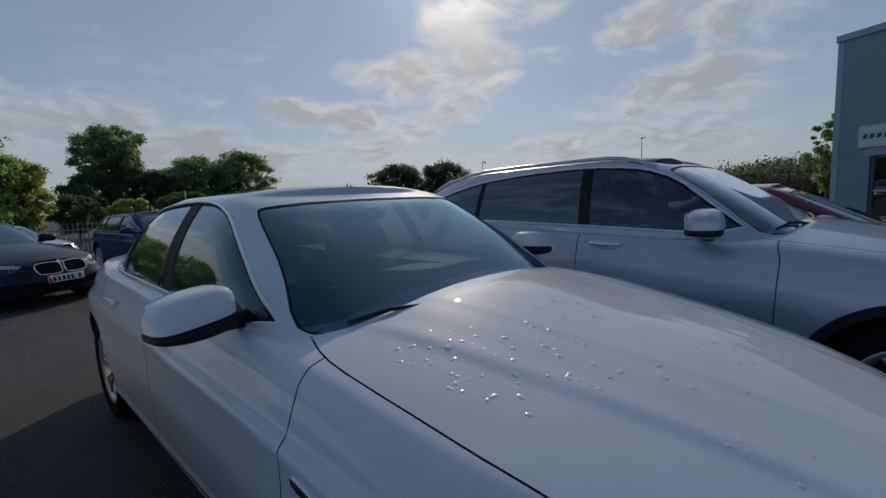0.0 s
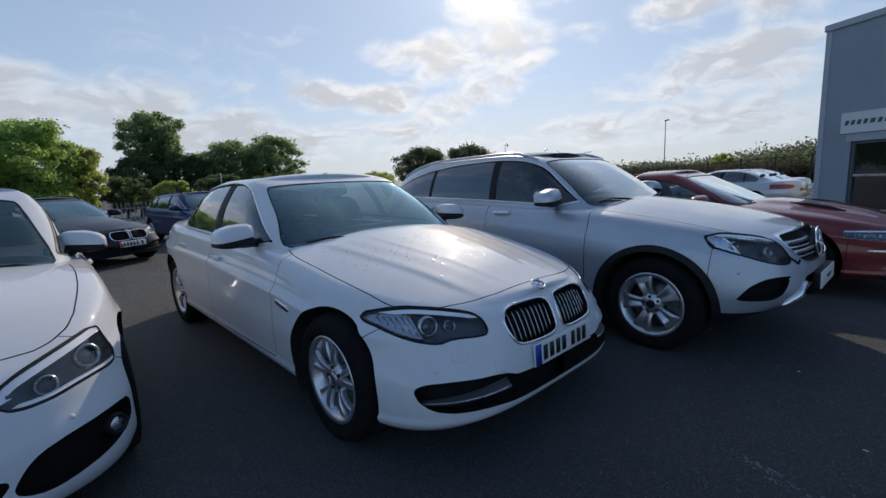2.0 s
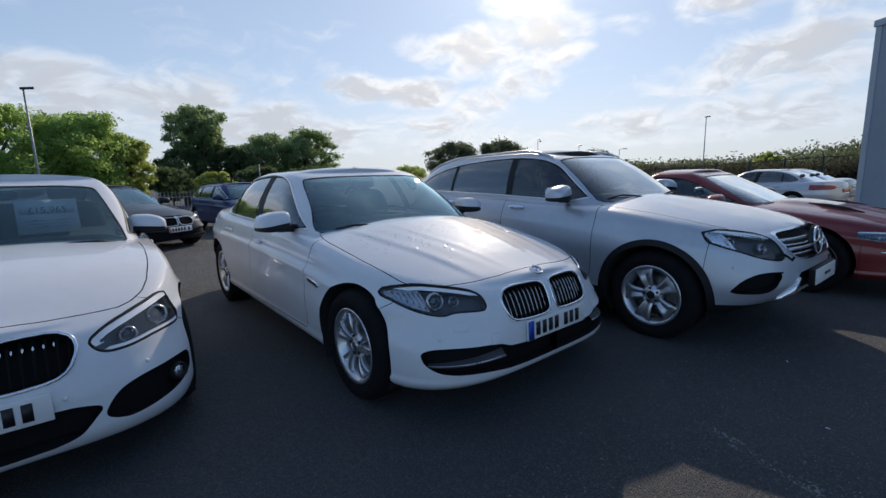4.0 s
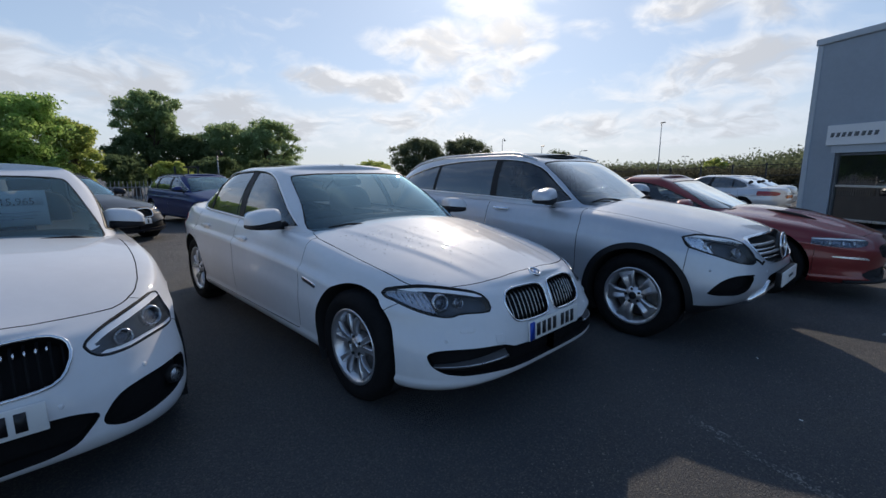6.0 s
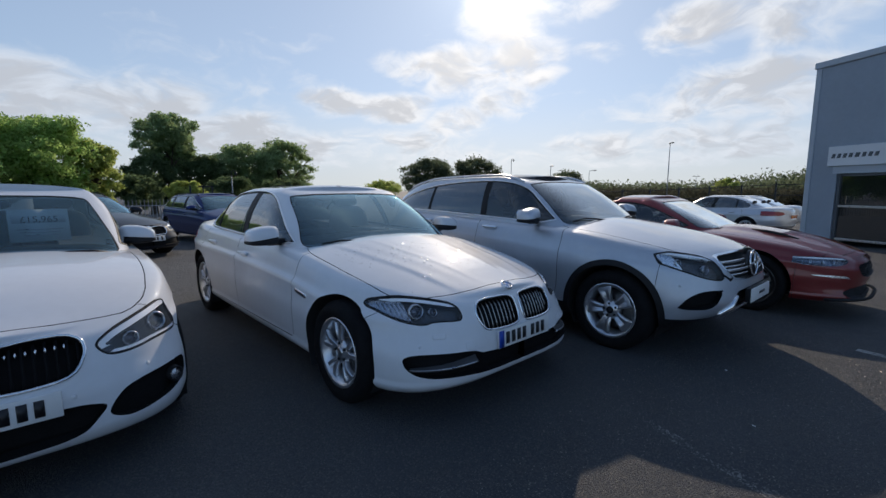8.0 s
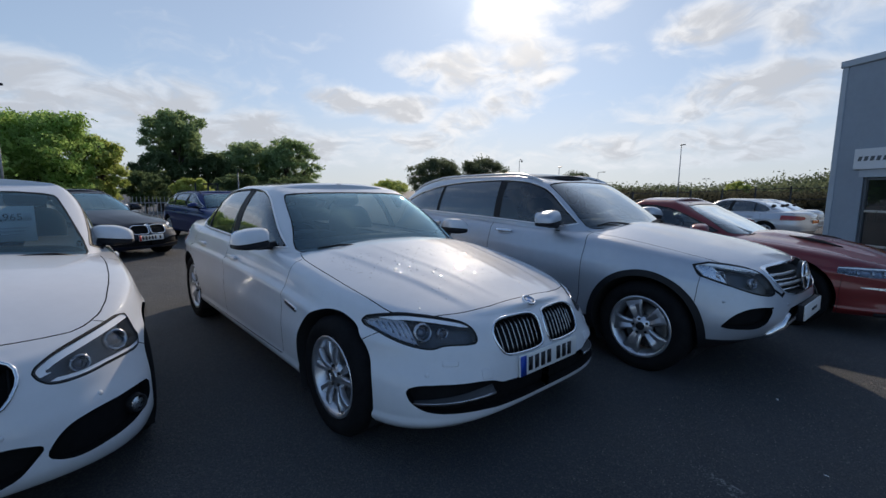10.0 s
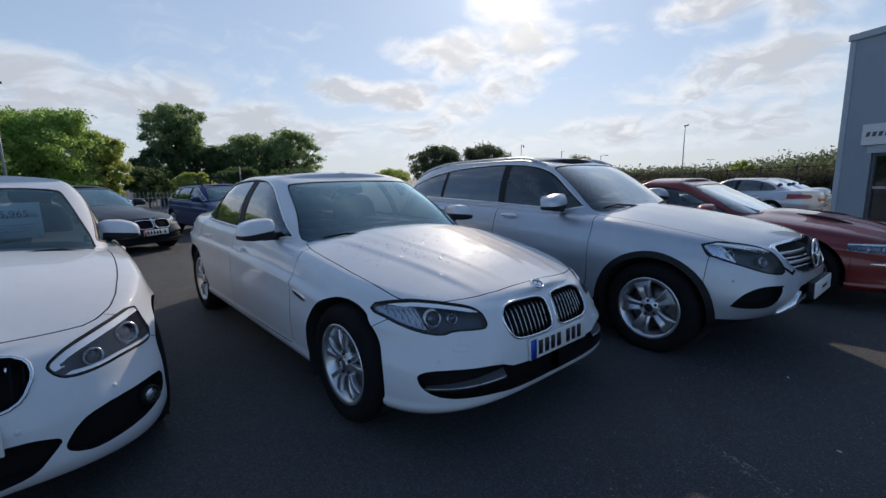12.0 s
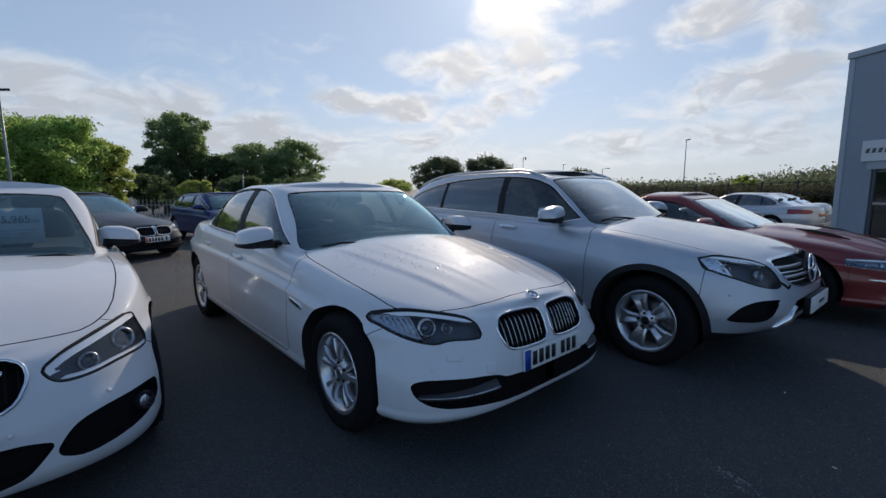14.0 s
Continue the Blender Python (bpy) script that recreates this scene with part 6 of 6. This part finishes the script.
def chip_material():
    m = bpy.data.materials.new("stone_chips")
    m.use_nodes = True
    g = Nodes(m.node_tree)
    k = g.n("ShaderNodeNewGeometry").outputs["Random Per Island"]
    base = g.mix(g.ramp(k, 0.2, 1.0), (0.07, 0.066, 0.060, 1), (0.27, 0.24, 0.20, 1))
    bsdf = g.n("ShaderNodeBsdfPrincipled", {"Base Color": base, "Roughness": 0.30, "Specular IOR Level": 0.9})
    m.node_tree.links.new(bsdf.outputs[0], g.n("ShaderNodeOutputMaterial").inputs[0])
    return m


M["chip"] = chip_material()
chippings()

# pale scraps lying on the asphalt
for x, y, size, turn in ((1.50, -3.04, 0.011, 20), (0.71, -3.385, 0.008, 70)):
    scrap = thing("paper_scrap", "small pale paper scrap lying on the asphalt", "litter", pose(x, y, 0.0, 0, 0, turn), "litter on the asphalt")
    bm = box_bm((size * 2.4, size, 0.003), at(0, 0, 0.005, 8, 5, 0), 0.001)
    for v in bm.verts:
        v.co.x += 0.25 * v.co.y * (1 if v.co.x > 0 else -0.6)
    part("scrap", bm, M["paper"], scrap, smooth=False)

# ---------------------------------------------------------------- showroom
FX = 15.1            # plane of the front wall


def build_showroom():
    b = thing("showroom_building", "grey clad single-storey showroom with a white sign board", "building", pose(FX, -1.49, 0, 0, 0, -29), kind="")
    g = -0.35
    top, left = 5.04, 0.0
    open_l, open_r, open_t = -0.84, -9.0, 1.82

    def wall(name, x0, x1, y0, y1, z0, z1, mat, label="", bevel=0.0):
        bm = box_bm((x1 - x0, y1 - y0, z1 - z0), at((x0 + x1) / 2, (y0 + y1) / 2, (z0 + z1) / 2), bevel)
        return part(name, bm, M[mat], b, label, smooth=False)
    wall("wall", 0.0, 0.3, open_l, left - 0.02, g, top - 0.16, "cladding")
    wall("wall", 0.0, 0.3, open_r, open_l, open_t + 0.02, top - 0.16, "cladding")
    wall("wall", 0.0, 0.3, -22.0, open_r, g, top - 0.16, "cladding")
    wall("wall", 0.3, 16.0, -0.30, -0.02, g, top - 0.16, "cladding")
    wall("wall", 15.7, 16.0, -22.0, -0.32, g, top - 0.16, "cladding")
    wall("roof", 0.05, 16.0, -22.0, -0.05, top - 0.22, top - 0.17, "dark_steel")
    wall("parapet_cap", -0.06, 0.36, -22.0, 0.05, top - 0.16, top + 0.02, "cladding_light", "pale grey metal parapet cap", 0.02)
    wall("parapet_cap", 0.36, 16.0, -0.36, 0.05, top - 0.16, top + 0.02, "cladding_light", "", 0.02)
    wall("corner_trim", -0.025, 0.12, -0.14, 0.012, g, top - 0.165, "cladding_light", "pale grey corner trim", 0.012)
    # sign board
    wall("sign_board", -0.085, -0.024, -12.0, -0.61, 2.035, 2.585, "sign", "white sign board with dark lettering shapes", 0.006)
    y = -0.69
    for k in range(8):
        w = 0.145 if k not in (4,) else 0.175
        bm = box_bm((0.012, w * 0.60, 0.120), at(-0.090, y - w / 2, 2.315) @ Matrix.Shear("XY", 4, (0, 0)), 0.004)
        for v in bm.verts:
            v.co.y -= (v.co.z - 2.315) * 0.25
        part("sign_mark", bm, M["frame_grey"], b, smooth=False)
        y -= w
    wall("sign_rule", -0.089, -0.083, -3.3, -2.05, 2.25, 2.265, "frame_grey")
    # glazed shop front
    wall("window_head", -0.03, 0.10, open_r, open_l + 0.10, 1.82, 2.03, "cladding_light")
    for yy in (open_l - 0.03, open_l - 2.35, open_l - 4.7, open_l - 7.0):
        wall("window_mullion", 0.02, 0.14, yy - 0.06, yy, g, 1.82, "frame_grey", "", 0.006)
    for zz in (-0.04, 0.90, 1.77):
        wall("window_transom", 0.03, 0.13, open_r, open_l - 0.10, zz - 0.03, zz + 0.03, "satin" if zz < 1.0 else "frame_grey", "", 0.006)
    for yy in (open_l - 0.09, open_l - 2.41, open_l - 4.76):
        for z0, z1 in ((-0.01, 0.87), (0.93, 1.74)):
            wall("window_pane", 0.075, 0.085, yy - 2.23, yy, z0, z1, "shop", "dark reflective shop window pane")
    wall("floor", 0.3, 15.7, -22.0, -0.32, g, g + 0.12, "grey_plastic")
    wall("red_display", 1.2, 1.3, -4.6, -3.4, g + 0.12, 0.55, "plate_red", "red display panel inside the window")


build_showroom()

# ---------------------------------------------------------------- lamp posts, fence


def along(az, d):
    """A place at that azimuth and distance from the middle of the walk."""
    return -2.1 + d * math.sin(radians(az)), -3.8 + d * math.cos(radians(az))


def lamp_post(az, d, top, style="flood", words="tall galvanised lamp post with a flat floodlight head"):
    x, y = along(az, d)
    z0 = float(ground_z(x, y))
    p = thing("lamp_post", words, "lamp post", pose(x, y, z0, 0, 0, -az), "lamp posts")
    h = top - z0
    part("post", tube(bmesh.new(), [(0, 0, -0.2), (0, 0, h * 0.5), (0, 0, h)], [0.065, 0.05, 0.035], 10), M["galvan"], p)
    part("base_plate", box_bm((0.3, 0.3, 0.03), at(0, 0, 0.015), 0.005), M["galvan"], p)
    if style == "flood":
        part("bracket", tube(bmesh.new(), [(0, 0, h), (0.0, -0.05, h + 0.12), (0.05, -0.10, h + 0.16)], 0.03, 8), M["galvan"], p)
        part("lamp_head", box_bm((0.46, 0.30, 0.09), at(0.12, -0.1, h + 0.19, 12, -8, 0), 0.02), M["dark_steel"], p)
    elif style == "arm":
        part("arm", tube(bmesh.new(), [(0, 0, h), (0.25, 0, h + 0.08), (0.6, 0, h + 0.10)], 0.03, 8), M["galvan"], p)
        part("lamp_head", superball(bmesh.new(), (0.28, 0.10, 0.05), at(0.75, 0, h + 0.09), 0.6, 0.6, 14, 8), M["dark_steel"], p)
    elif style == "camera":
        part("hook", tube(bmesh.new(), [(0, 0, h), (0.02, 0, h + 0.25), (0.18, 0, h + 0.36), (0.30, 0, h + 0.25)], 0.035, 8), M["dark_steel"], p)
        part("camera_dome", superball(bmesh.new(), (0.11, 0.11, 0.14), at(0.30, 0, h + 0.12), 1, 1, 14, 10), M["dark_steel"], p)
    else:
        for k in (-1, 1):
            part("lamp_head", box_bm((0.55, 0.25, 0.12), at(0.5 * k, 0, h, 0, 14 * k, 0), 0.02), M["dark_steel"], p)
        part("arm", box_bm((1.0, 0.06, 0.06), at(0, 0, h - 0.05)), M["galvan"], p)


for az, d, el, style in ((69.7, 52, 5.1, "flood"), (51.5, 60, 3.6, "camera"), (56.4, 62, 2.8, "flood"), (61.0, 70, 2.3, "arm"), (72.5, 120, 1.55, "double"),
                         (17.2, 38, 1.75, "camera"), (-2.6, 26, 8.4, "flood"), (4.1, 34, 3.6, "flood")):
    lamp_post(az, d, 1.36 + d * math.tan(radians(el)), style)


def fence_run(az0, d0, az1, d1, high, words):
    x0, y0 = along(az0, d0)
    x1, y1 = along(az1, d1)
    a, bvec = Vector((x0, y0, 0)), Vector((x1, y1, 0))
    n = int((bvec - a).length / 0.155)
    f = thing("palisade_fence", words, "fence")
    pale = bmesh.new()
    box(pale, (0.065, 0.02, high), at(0, 0, high / 2))
    for v in pale.verts:
        if v.co.z > high - 0.01:
            v.co.x *= 0.35
    me = bpy.data.meshes.new("pale")
    pale.to_mesh(me)
    pale.free()
    me.materials.append(M["galvan"])
    turn = math.degrees(math.atan2(y1 - y0, x1 - x0))
    for i in range(n + 1):
        p = a.lerp(bvec, i / n)
        ob = new("pale", me)
        ob.parent = f
        ob.matrix_basis = pose(p.x, p.y, float(ground_z(p.x, p.y)), 0, 0, turn)
    for frac in (0.22, 0.8):
        pts = [a.lerp(bvec, i / 12) for i in range(13)]
        part("rail", tube(bmesh.new(), [(p.x, p.y, float(ground_z(p.x, p.y)) + high * frac) for p in pts], 0.022, 6), M["galvan"], f)
    for i in range(0, n + 1, 18):
        p = a.lerp(bvec, i / n)
        z = float(ground_z(p.x, p.y))
        part("fence_post", box_bm((0.08, 0.08, high + 0.05), at(p.x, p.y + 0.05, z + high / 2, 0, 0, turn)), M["galvan"], f)


fence_run(4.5, 25.0, 24.0, 26.0, 1.42, "grey galvanised steel palisade fence")


def mesh_fence(az0, d0, az1, d1, high):
    """Dark posts with a rail, seen beyond the far cars."""
    x0, y0 = along(az0, d0)
    x1, y1 = along(az1, d1)
    a, bvec = Vector((x0, y0, 0)), Vector((x1, y1, 0))
    f = thing("yard_fence", "dark painted steel post and rail yard fence", "fence")
    n = 12
    for i in range(n + 1):
        p = a.lerp(bvec, i / n)
        z = float(ground_z(p.x, p.y))
        part("fence_post", box_bm((0.09, 0.09, high), at(p.x, p.y, z + high / 2)), M["dark_steel"], f)
    for frac in (0.3, 0.6, 0.93):
        part("rail", tube(bmesh.new(), [(q.x, q.y, float(ground_z(q.x, q.y)) + high * frac) for q in (a.lerp(bvec, i / n) for i in range(n + 1))], 0.03, 6), M["dark_steel"], f)


mesh_fence(62, 40, 96, 44, 2.35)

# a dark steel gate frame by the bushes
gx, gy = along(13.9, 27)
gate = thing("gate_frame", "dark steel gate frame beside the bushes", "gate", pose(gx, gy, float(ground_z(gx, gy)), 0, 0, -10))
for dx in (-0.5, 0.1, 0.55):
    part("upright", box_bm((0.08, 0.08, 2.2), at(dx, 0, 1.1)), M["dark_steel"], gate)
part("crossbar", box_bm((0.75, 0.08, 0.08), at(0.25, 0, 2.16)), M["dark_steel"], gate)

# ---------------------------------------------------------------- trees


def leaf_cloud(blobs, count, size, seed, shell_bias=0.12):
    """Many small leaf sprays through a set of uneven clumps."""
    rng = np.random.default_rng(seed)
    vol = np.array([b[3] * b[4] * b[5] for b in blobs]) ** 0.72
    pick = rng.choice(len(blobs), count, p=vol / vol.sum())
    b = np.array(blobs)[pick]
    d = rng.normal(size=(count, 3))
    d /= np.linalg.norm(d, axis=1)[:, None]
    lump = 1 + 0.26 * np.sin(d[:, 0] * 7 + b[:, 0] * 3) * np.sin(d[:, 1] * 6 + b[:, 1]) + 0.15 * np.sin(d[:, 2] * 11 + b[:, 2] * 2)
    r = (shell_bias + (1.38 - shell_bias) * rng.random(count) ** 0.75) * lump
    c = b[:, :3] + d * b[:, 3:6] * r[:, None]
    n = d + rng.normal(size=(count, 3)) * 0.7
    n /= np.linalg.norm(n, axis=1)[:, None]
    u = np.cross(n, rng.normal(size=(count, 3)))
    u /= np.linalg.norm(u, axis=1)[:, None]
    v = np.cross(n, u)
    s = size * (0.55 + 0.9 * rng.random(count))[:, None]
    k = 0.45 + 0.4 * rng.random(count)[:, None]
    quad = np.stack([c - u * s, c - v * s * k + n * s * 0.15, c + u * s, c + v * s * k - n * s * 0.1], 1)
    return quad.reshape(-1, 3), np.arange(count * 4).reshape(-1, 4)


def tree(x, y, blobs, count, size, leaf, seed, words, trunk=0.28, category="tree"):
    z0 = float(ground_z(x, y))
    t = thing("tree" if category == "tree" else "bush", words, category, pose(x, y, z0), "trees beyond the yard")
    rng = random.Random(seed)
    if trunk:
        mean = [sum(b[i] for b in blobs) / len(blobs) for i in range(3)]
        bm = bmesh.new()
        tube(bm, [(0, 0, -0.3), (0.05, 0.02, mean[2] * 0.35), (mean[0] * 0.5, mean[1] * 0.5, mean[2] * 0.8), (mean[0], mean[1], mean[2] * 1.1)], [trunk * 1.35, trunk, trunk * 0.7, trunk * 0.3], 10)
        part("trunk", bm, M["bark"], t)
        for b in blobs[::11]:
            bm = bmesh.new()
            s = Vector((mean[0] * 0.4, mean[1] * 0.4, mean[2] * (0.4 + 0.3 * rng.random())))
            e = Vector(b[:3])
            tube(bm, [s, s.lerp(e, 0.5) + Vector((0, 0, 0.15)), e], [trunk * 0.45, trunk * 0.3, trunk * 0.08], 7)
            part("limb", bm, M["bark"], t)
    verts, faces = leaf_cloud(blobs, count, size, seed)
    me = bpy.data.meshes.new("crown")
    me.from_pydata(verts.tolist(), [], faces.tolist())
    me.materials.append(leaf)
    c = new("crown", me)
    c.parent = t
    return t


def crown(width, low, high, n, seed, top=0.6, lean=0.0):
    """Uneven clumps inside a crown of that width between two heights; top is where it is widest."""
    rng = random.Random(seed)
    out = []
    n = int(n * 7)
    for i in range(n):
        f = (i + rng.random()) / n
        z = low + (high - low) * f
        g = f / top if f < top else (1 - f) / (1 - top)
        a = 2 * math.pi * rng.random()
        uneven = 1 + 0.16 * math.sin(3 * a + 5 * f + seed) + 0.10 * math.sin(7 * a + 11 * f)
        half = width / 2 * uneven * (0.22 + 0.78 * math.sqrt(max(0.0, 1 - (1 - min(1, g)) ** 2)))
        q = half * math.sqrt(0.06 + 0.94 * rng.random())
        r = width * (0.035 + 0.055 * rng.random() ** 1.5)
        out.append((q * math.cos(a) + lean * f, q * math.sin(a), z, r * 1.3, r * 1.3, r * (0.75 + 0.4 * rng.random())))
    return out


def tree_at(az, d, width_deg, low_el, high_el, n, count, size, leaf, seed, words, top=0.6, trunk=0.28, category="tree"):
    x, y = along(az, d)
    z0 = float(ground_z(x, y))
    k = d * math.pi / 180
    low, high = 1.36 + d * math.tan(radians(low_el)) - z0, 1.36 + d * math.tan(radians(high_el)) - z0
    w = width_deg * k
    blobs = crown(w * 0.90, low + 0.05 * (high - low), high - w * 0.06, n, seed, top)
    return tree(x, y, blobs, int(count * 1.1), size * 0.80, leaf, seed, words, trunk, category)


# the tall tree and its neighbours
tree_at(11.2, 55, 6.2, 2.4, 8.1, 26, 29899, 0.134, M["leaf_dark"], 3, "tall slender dark green tree", 0.62)
tree_at(9.4, 52, 6.0, -1.6, 3.7, 18, 20700, 0.134, M["leaf_shaded"], 4, "dark green tree with a low crown, shade put into its leaf colour", 0.4)
tree_at(14.4, 54, 6.6, -1.6, 3.9, 20, 22000, 0.134, M["leaf_shaded"], 5, "dark green tree beside the tall one, shade put into its leaf colour", 0.45)
tree_at(18.2, 58, 7.6, -1.6, 5.4, 24, 29899, 0.140, M["leaf_dark"], 6, "broad dark green oak with a dense crown", 0.5)
tree_at(22.8, 58, 7.4, -1.6, 6.0, 24, 29899, 0.140, M["leaf_dark"], 7, "broad dark green oak with a dense crown", 0.55)
tree_at(12.6, 36, 3.8, -1.8, 1.1, 10, 11500, 0.078, M["leaf_bright"], 8, "yellow-green bush behind the fence", 0.5, 0.08, "bush")
tree_at(8.0, 40, 5.0, -2.0, 1.6, 12, 13799, 0.090, M["leaf_shaded"], 31, "dark green bush behind the fence, shade put into its leaf colour", 0.4, 0.08, "bush")
tree_at(17.0, 42, 6.0, -2.0, 1.6, 14, 16099, 0.090, M["leaf_shaded"], 32, "dark green bush behind the fence, shade put into its leaf colour", 0.4, 0.08, "bush")
tree_at(23.0, 44, 6.0, -2.0, 1.5, 14, 16099, 0.090, M["leaf_shaded"], 33, "dark green bush behind the fence, shade put into its leaf colour", 0.4, 0.08, "bush")
# big trees at the yard's side
tree_at(-6.5, 33, 12.0, -1.8, 7.9, 30, 46000, 0.095, M["leaf_mid"], 9, "large leafy tree with sunlit yellow-green edges", 0.5)
tree_at(0.6, 34, 9.6, -1.8, 7.2, 28, 46000, 0.095, M["leaf_mid"], 10, "large leafy tree with sunlit yellow-green edges", 0.45)
tree_at(4.2, 35, 5.4, -1.8, 5.0, 18, 23000, 0.090, M["leaf_bright"], 11, "yellow-green tree at the edge of the yard", 0.4)
tree_at(-15, 30, 13, -1.8, 8.5, 24, 27599, 0.112, M["leaf_mid"], 12, "large leafy tree beside the yard", 0.5)
tree_at(-30, 30, 15, -1.8, 9.0, 22, 23000, 0.134, M["leaf_mid"], 13, "large leafy tree beside the yard", 0.5)
tree_at(-46, 32, 15, -1.8, 8.5, 22, 23000, 0.134, M["leaf_dark"], 14, "large leafy tree beside the yard", 0.5)
# a tree beside the showroom's corner
tree_at(85.6, 35.8, 4.6, -1.5, 6.0, 14, 13000, 0.100, M["leaf_dark"], 41, "dark green tree beside the showroom's corner", 0.5)
# round trees beyond the saloon's roof
tree_at(41.0, 85, 7.8, -0.8, 4.2, 20, 22000, 0.179, M["leaf_far"], 15, "round-headed dark green tree far off", 0.22)
tree_at(47.2, 88, 7.8, -0.8, 4.2, 20, 22000, 0.179, M["leaf_far"], 16, "round-headed dark green tree far off", 0.22)
tree_at(35.2, 70, 5.0, -1.0, 1.3, 12, 9200, 0.134, M["leaf_bright"], 17, "low pale green bush far off", 0.5, 0.05, "bush")
tree_at(58.0, 95, 6.4, -0.8, 2.4, 16, 13799, 0.190, M["leaf_far"], 18, "low dark green tree far off", 0.22)


def far_wood():
    """A wooded rise on the horizon, of countless crowns."""
    rng = np.random.default_rng(5)
    blobs = []
    for i in range(260):
        az = 60 + 40 * rng.random()
        d = 120 + 80 * rng.random()
        el = np.interp(az, [60, 64.7, 68, 73.5, 77, 82, 90, 100], [0.9, 0.55, 0.75, 0.75, 1.1, 1.75, 2.2, 2.4])
        x, y = along(az, d)
        top = 1.36 + d * math.tan(radians(el * (0.72 + 0.33 * rng.random())))
        r = 1.6 + 1.8 * rng.random()
        blobs.append((x, y, top - r, r * 1.3, r * 1.3, r))
        blobs.append((x, y, top - 2.4 * r, r * 1.5, r * 1.5, r * 1.4))
    v, f = leaf_cloud(blobs, 110000, 0.34, 21, 0.5)
    me = bpy.data.meshes.new("far_wood")
    me.from_pydata(v.tolist(), [], f.tolist())
    me.materials.append(M["leaf_far"])
    tagged(new("far_wood", me), "distant wooded rise of many green crowns", "woodland", kind="stuff")


far_wood()
tree_at(75.4, 118, 3.2, -0.6, 1.25, 6, 5750, 0.235, M["leaf_bright"], 19, "pale yellow-green tree before the far wood", 0.5)


def far_hedge():
    """A long unkempt hedge behind the yard fence."""
    rng = np.random.default_rng(8)
    blobs = []
    for i in range(150):
        az = 57 + 42 * (i + rng.random()) / 150
        d = 52 + 10 * rng.random()
        x, y = along(az, d)
        z0 = float(ground_z(x, y))
        top = 1.36 + d * math.tan(radians(-0.15 + 0.55 * rng.random()))
        r = 0.55 + 0.5 * rng.random()
        for k in range(4):
            z = z0 + (top - r - z0) * (k + 0.6) / 3.6
            blobs.append((x, y, z, r * 1.6, r * 1.6, r))
    v, f = leaf_cloud(blobs, 140000, 0.095, 22, 0.5)
    me = bpy.data.meshes.new("far_hedge")
    me.from_pydata(v.tolist(), [], f.tolist())
    me.materials.append(M["hedge"])
    tagged(new("far_hedge", me), "long brown-green unkempt hedge behind the yard fence", "hedge", kind="stuff")


M["hedge"] = leaf_material("brown_green_hedge", (0.030, 0.033, 0.026), (0.066, 0.066, 0.046))
far_hedge()


def bank():
    """A low bank of dry scrub below the far wood."""
    bm = bmesh.new()
    rows = []
    for i in range(60):
        az = 58 + 44 * i / 59
        line = []
        for d, h in ((75, -0.2), (100, 0.5), (125, 1.2), (150, 1.5), (175, -2.0)):
            x, y = along(az, d)
            line.append(bm.verts.new((x, y, float(ground_z(x, y)) + h + 0.5 * noise.noise(Vector((x * 0.06, y * 0.06, 0))))))
        rows.append(line)
    for a, b in zip(rows, rows[1:]):
        for j in range(4):
            bm.faces.new((a[j], a[j + 1], b[j + 1], b[j]))
    tagged(link("scrub_bank", bm, M["soil"]), "low brown bank of dry scrub far off", "bank", kind="structure")


bank()


# ---------------------------------------------------------------- rain drops on the bonnet
def drops():
    rng = random.Random(4)
    car = [o for o in bpy.data.objects if o.name == "car"][0]
    from mathutils.bvhtree import BVHTree
    hood = [o for o in car.children if o.name.startswith("bonnet") and not o.name.startswith("bonnet_badge")][0]
    bm0 = bmesh.new()
    bm0.from_mesh(hood.data)
    tree_ = BVHTree.FromBMesh(bm0)
    bm = bmesh.new()
    spots = [(rng.uniform(-0.66, 0.66), rng.betavariate(1.2, 2.2) * 1.15 - 0.92 - 0.0) for _ in range(760)]
    for x, f in spots:
        y = -0.92 - (f + 0.92) * 0.95
        p, n, *_ = tree_.ray_cast(Vector((x, y, 2)), Vector((0, 0, -1)))
        if p is None:
            continue
        if noise.noise(Vector((x * 3.5, y * 3.5, 0.3))) < -0.10:
            continue
        r = 0.0020 + 0.0070 * rng.random() ** 3.5
        m = facing(p, n) @ pose(0, 0, 0, 0, 0, rng.random() * 360) @ Matrix.Diagonal((1 + 1.1 * rng.random() ** 2, 1, 0.18, 1))
        rows = []
        for k in range(4):
            a = math.pi / 2 * (0.0, 0.45, 0.75, 0.94)[k]
            rows.append([bm.verts.new(m @ Vector((r * math.cos(a) * math.cos(t), r * math.cos(a) * math.sin(t), r * math.sin(a)))) for t in (2 * math.pi * i / 9 for i in range(9))])
        for a, b in zip(rows, rows[1:]):
            for i in range(9):
                bm.faces.new((a[i], a[(i + 1) % 9], b[(i + 1) % 9], b[i]))
        bm.faces.new(rows[-1])
    bm0.free()
    ob = part("rain_water", bm, M["drop"], car, "small clear rain drops")
    ob["kind"] = "stuff"


drops()
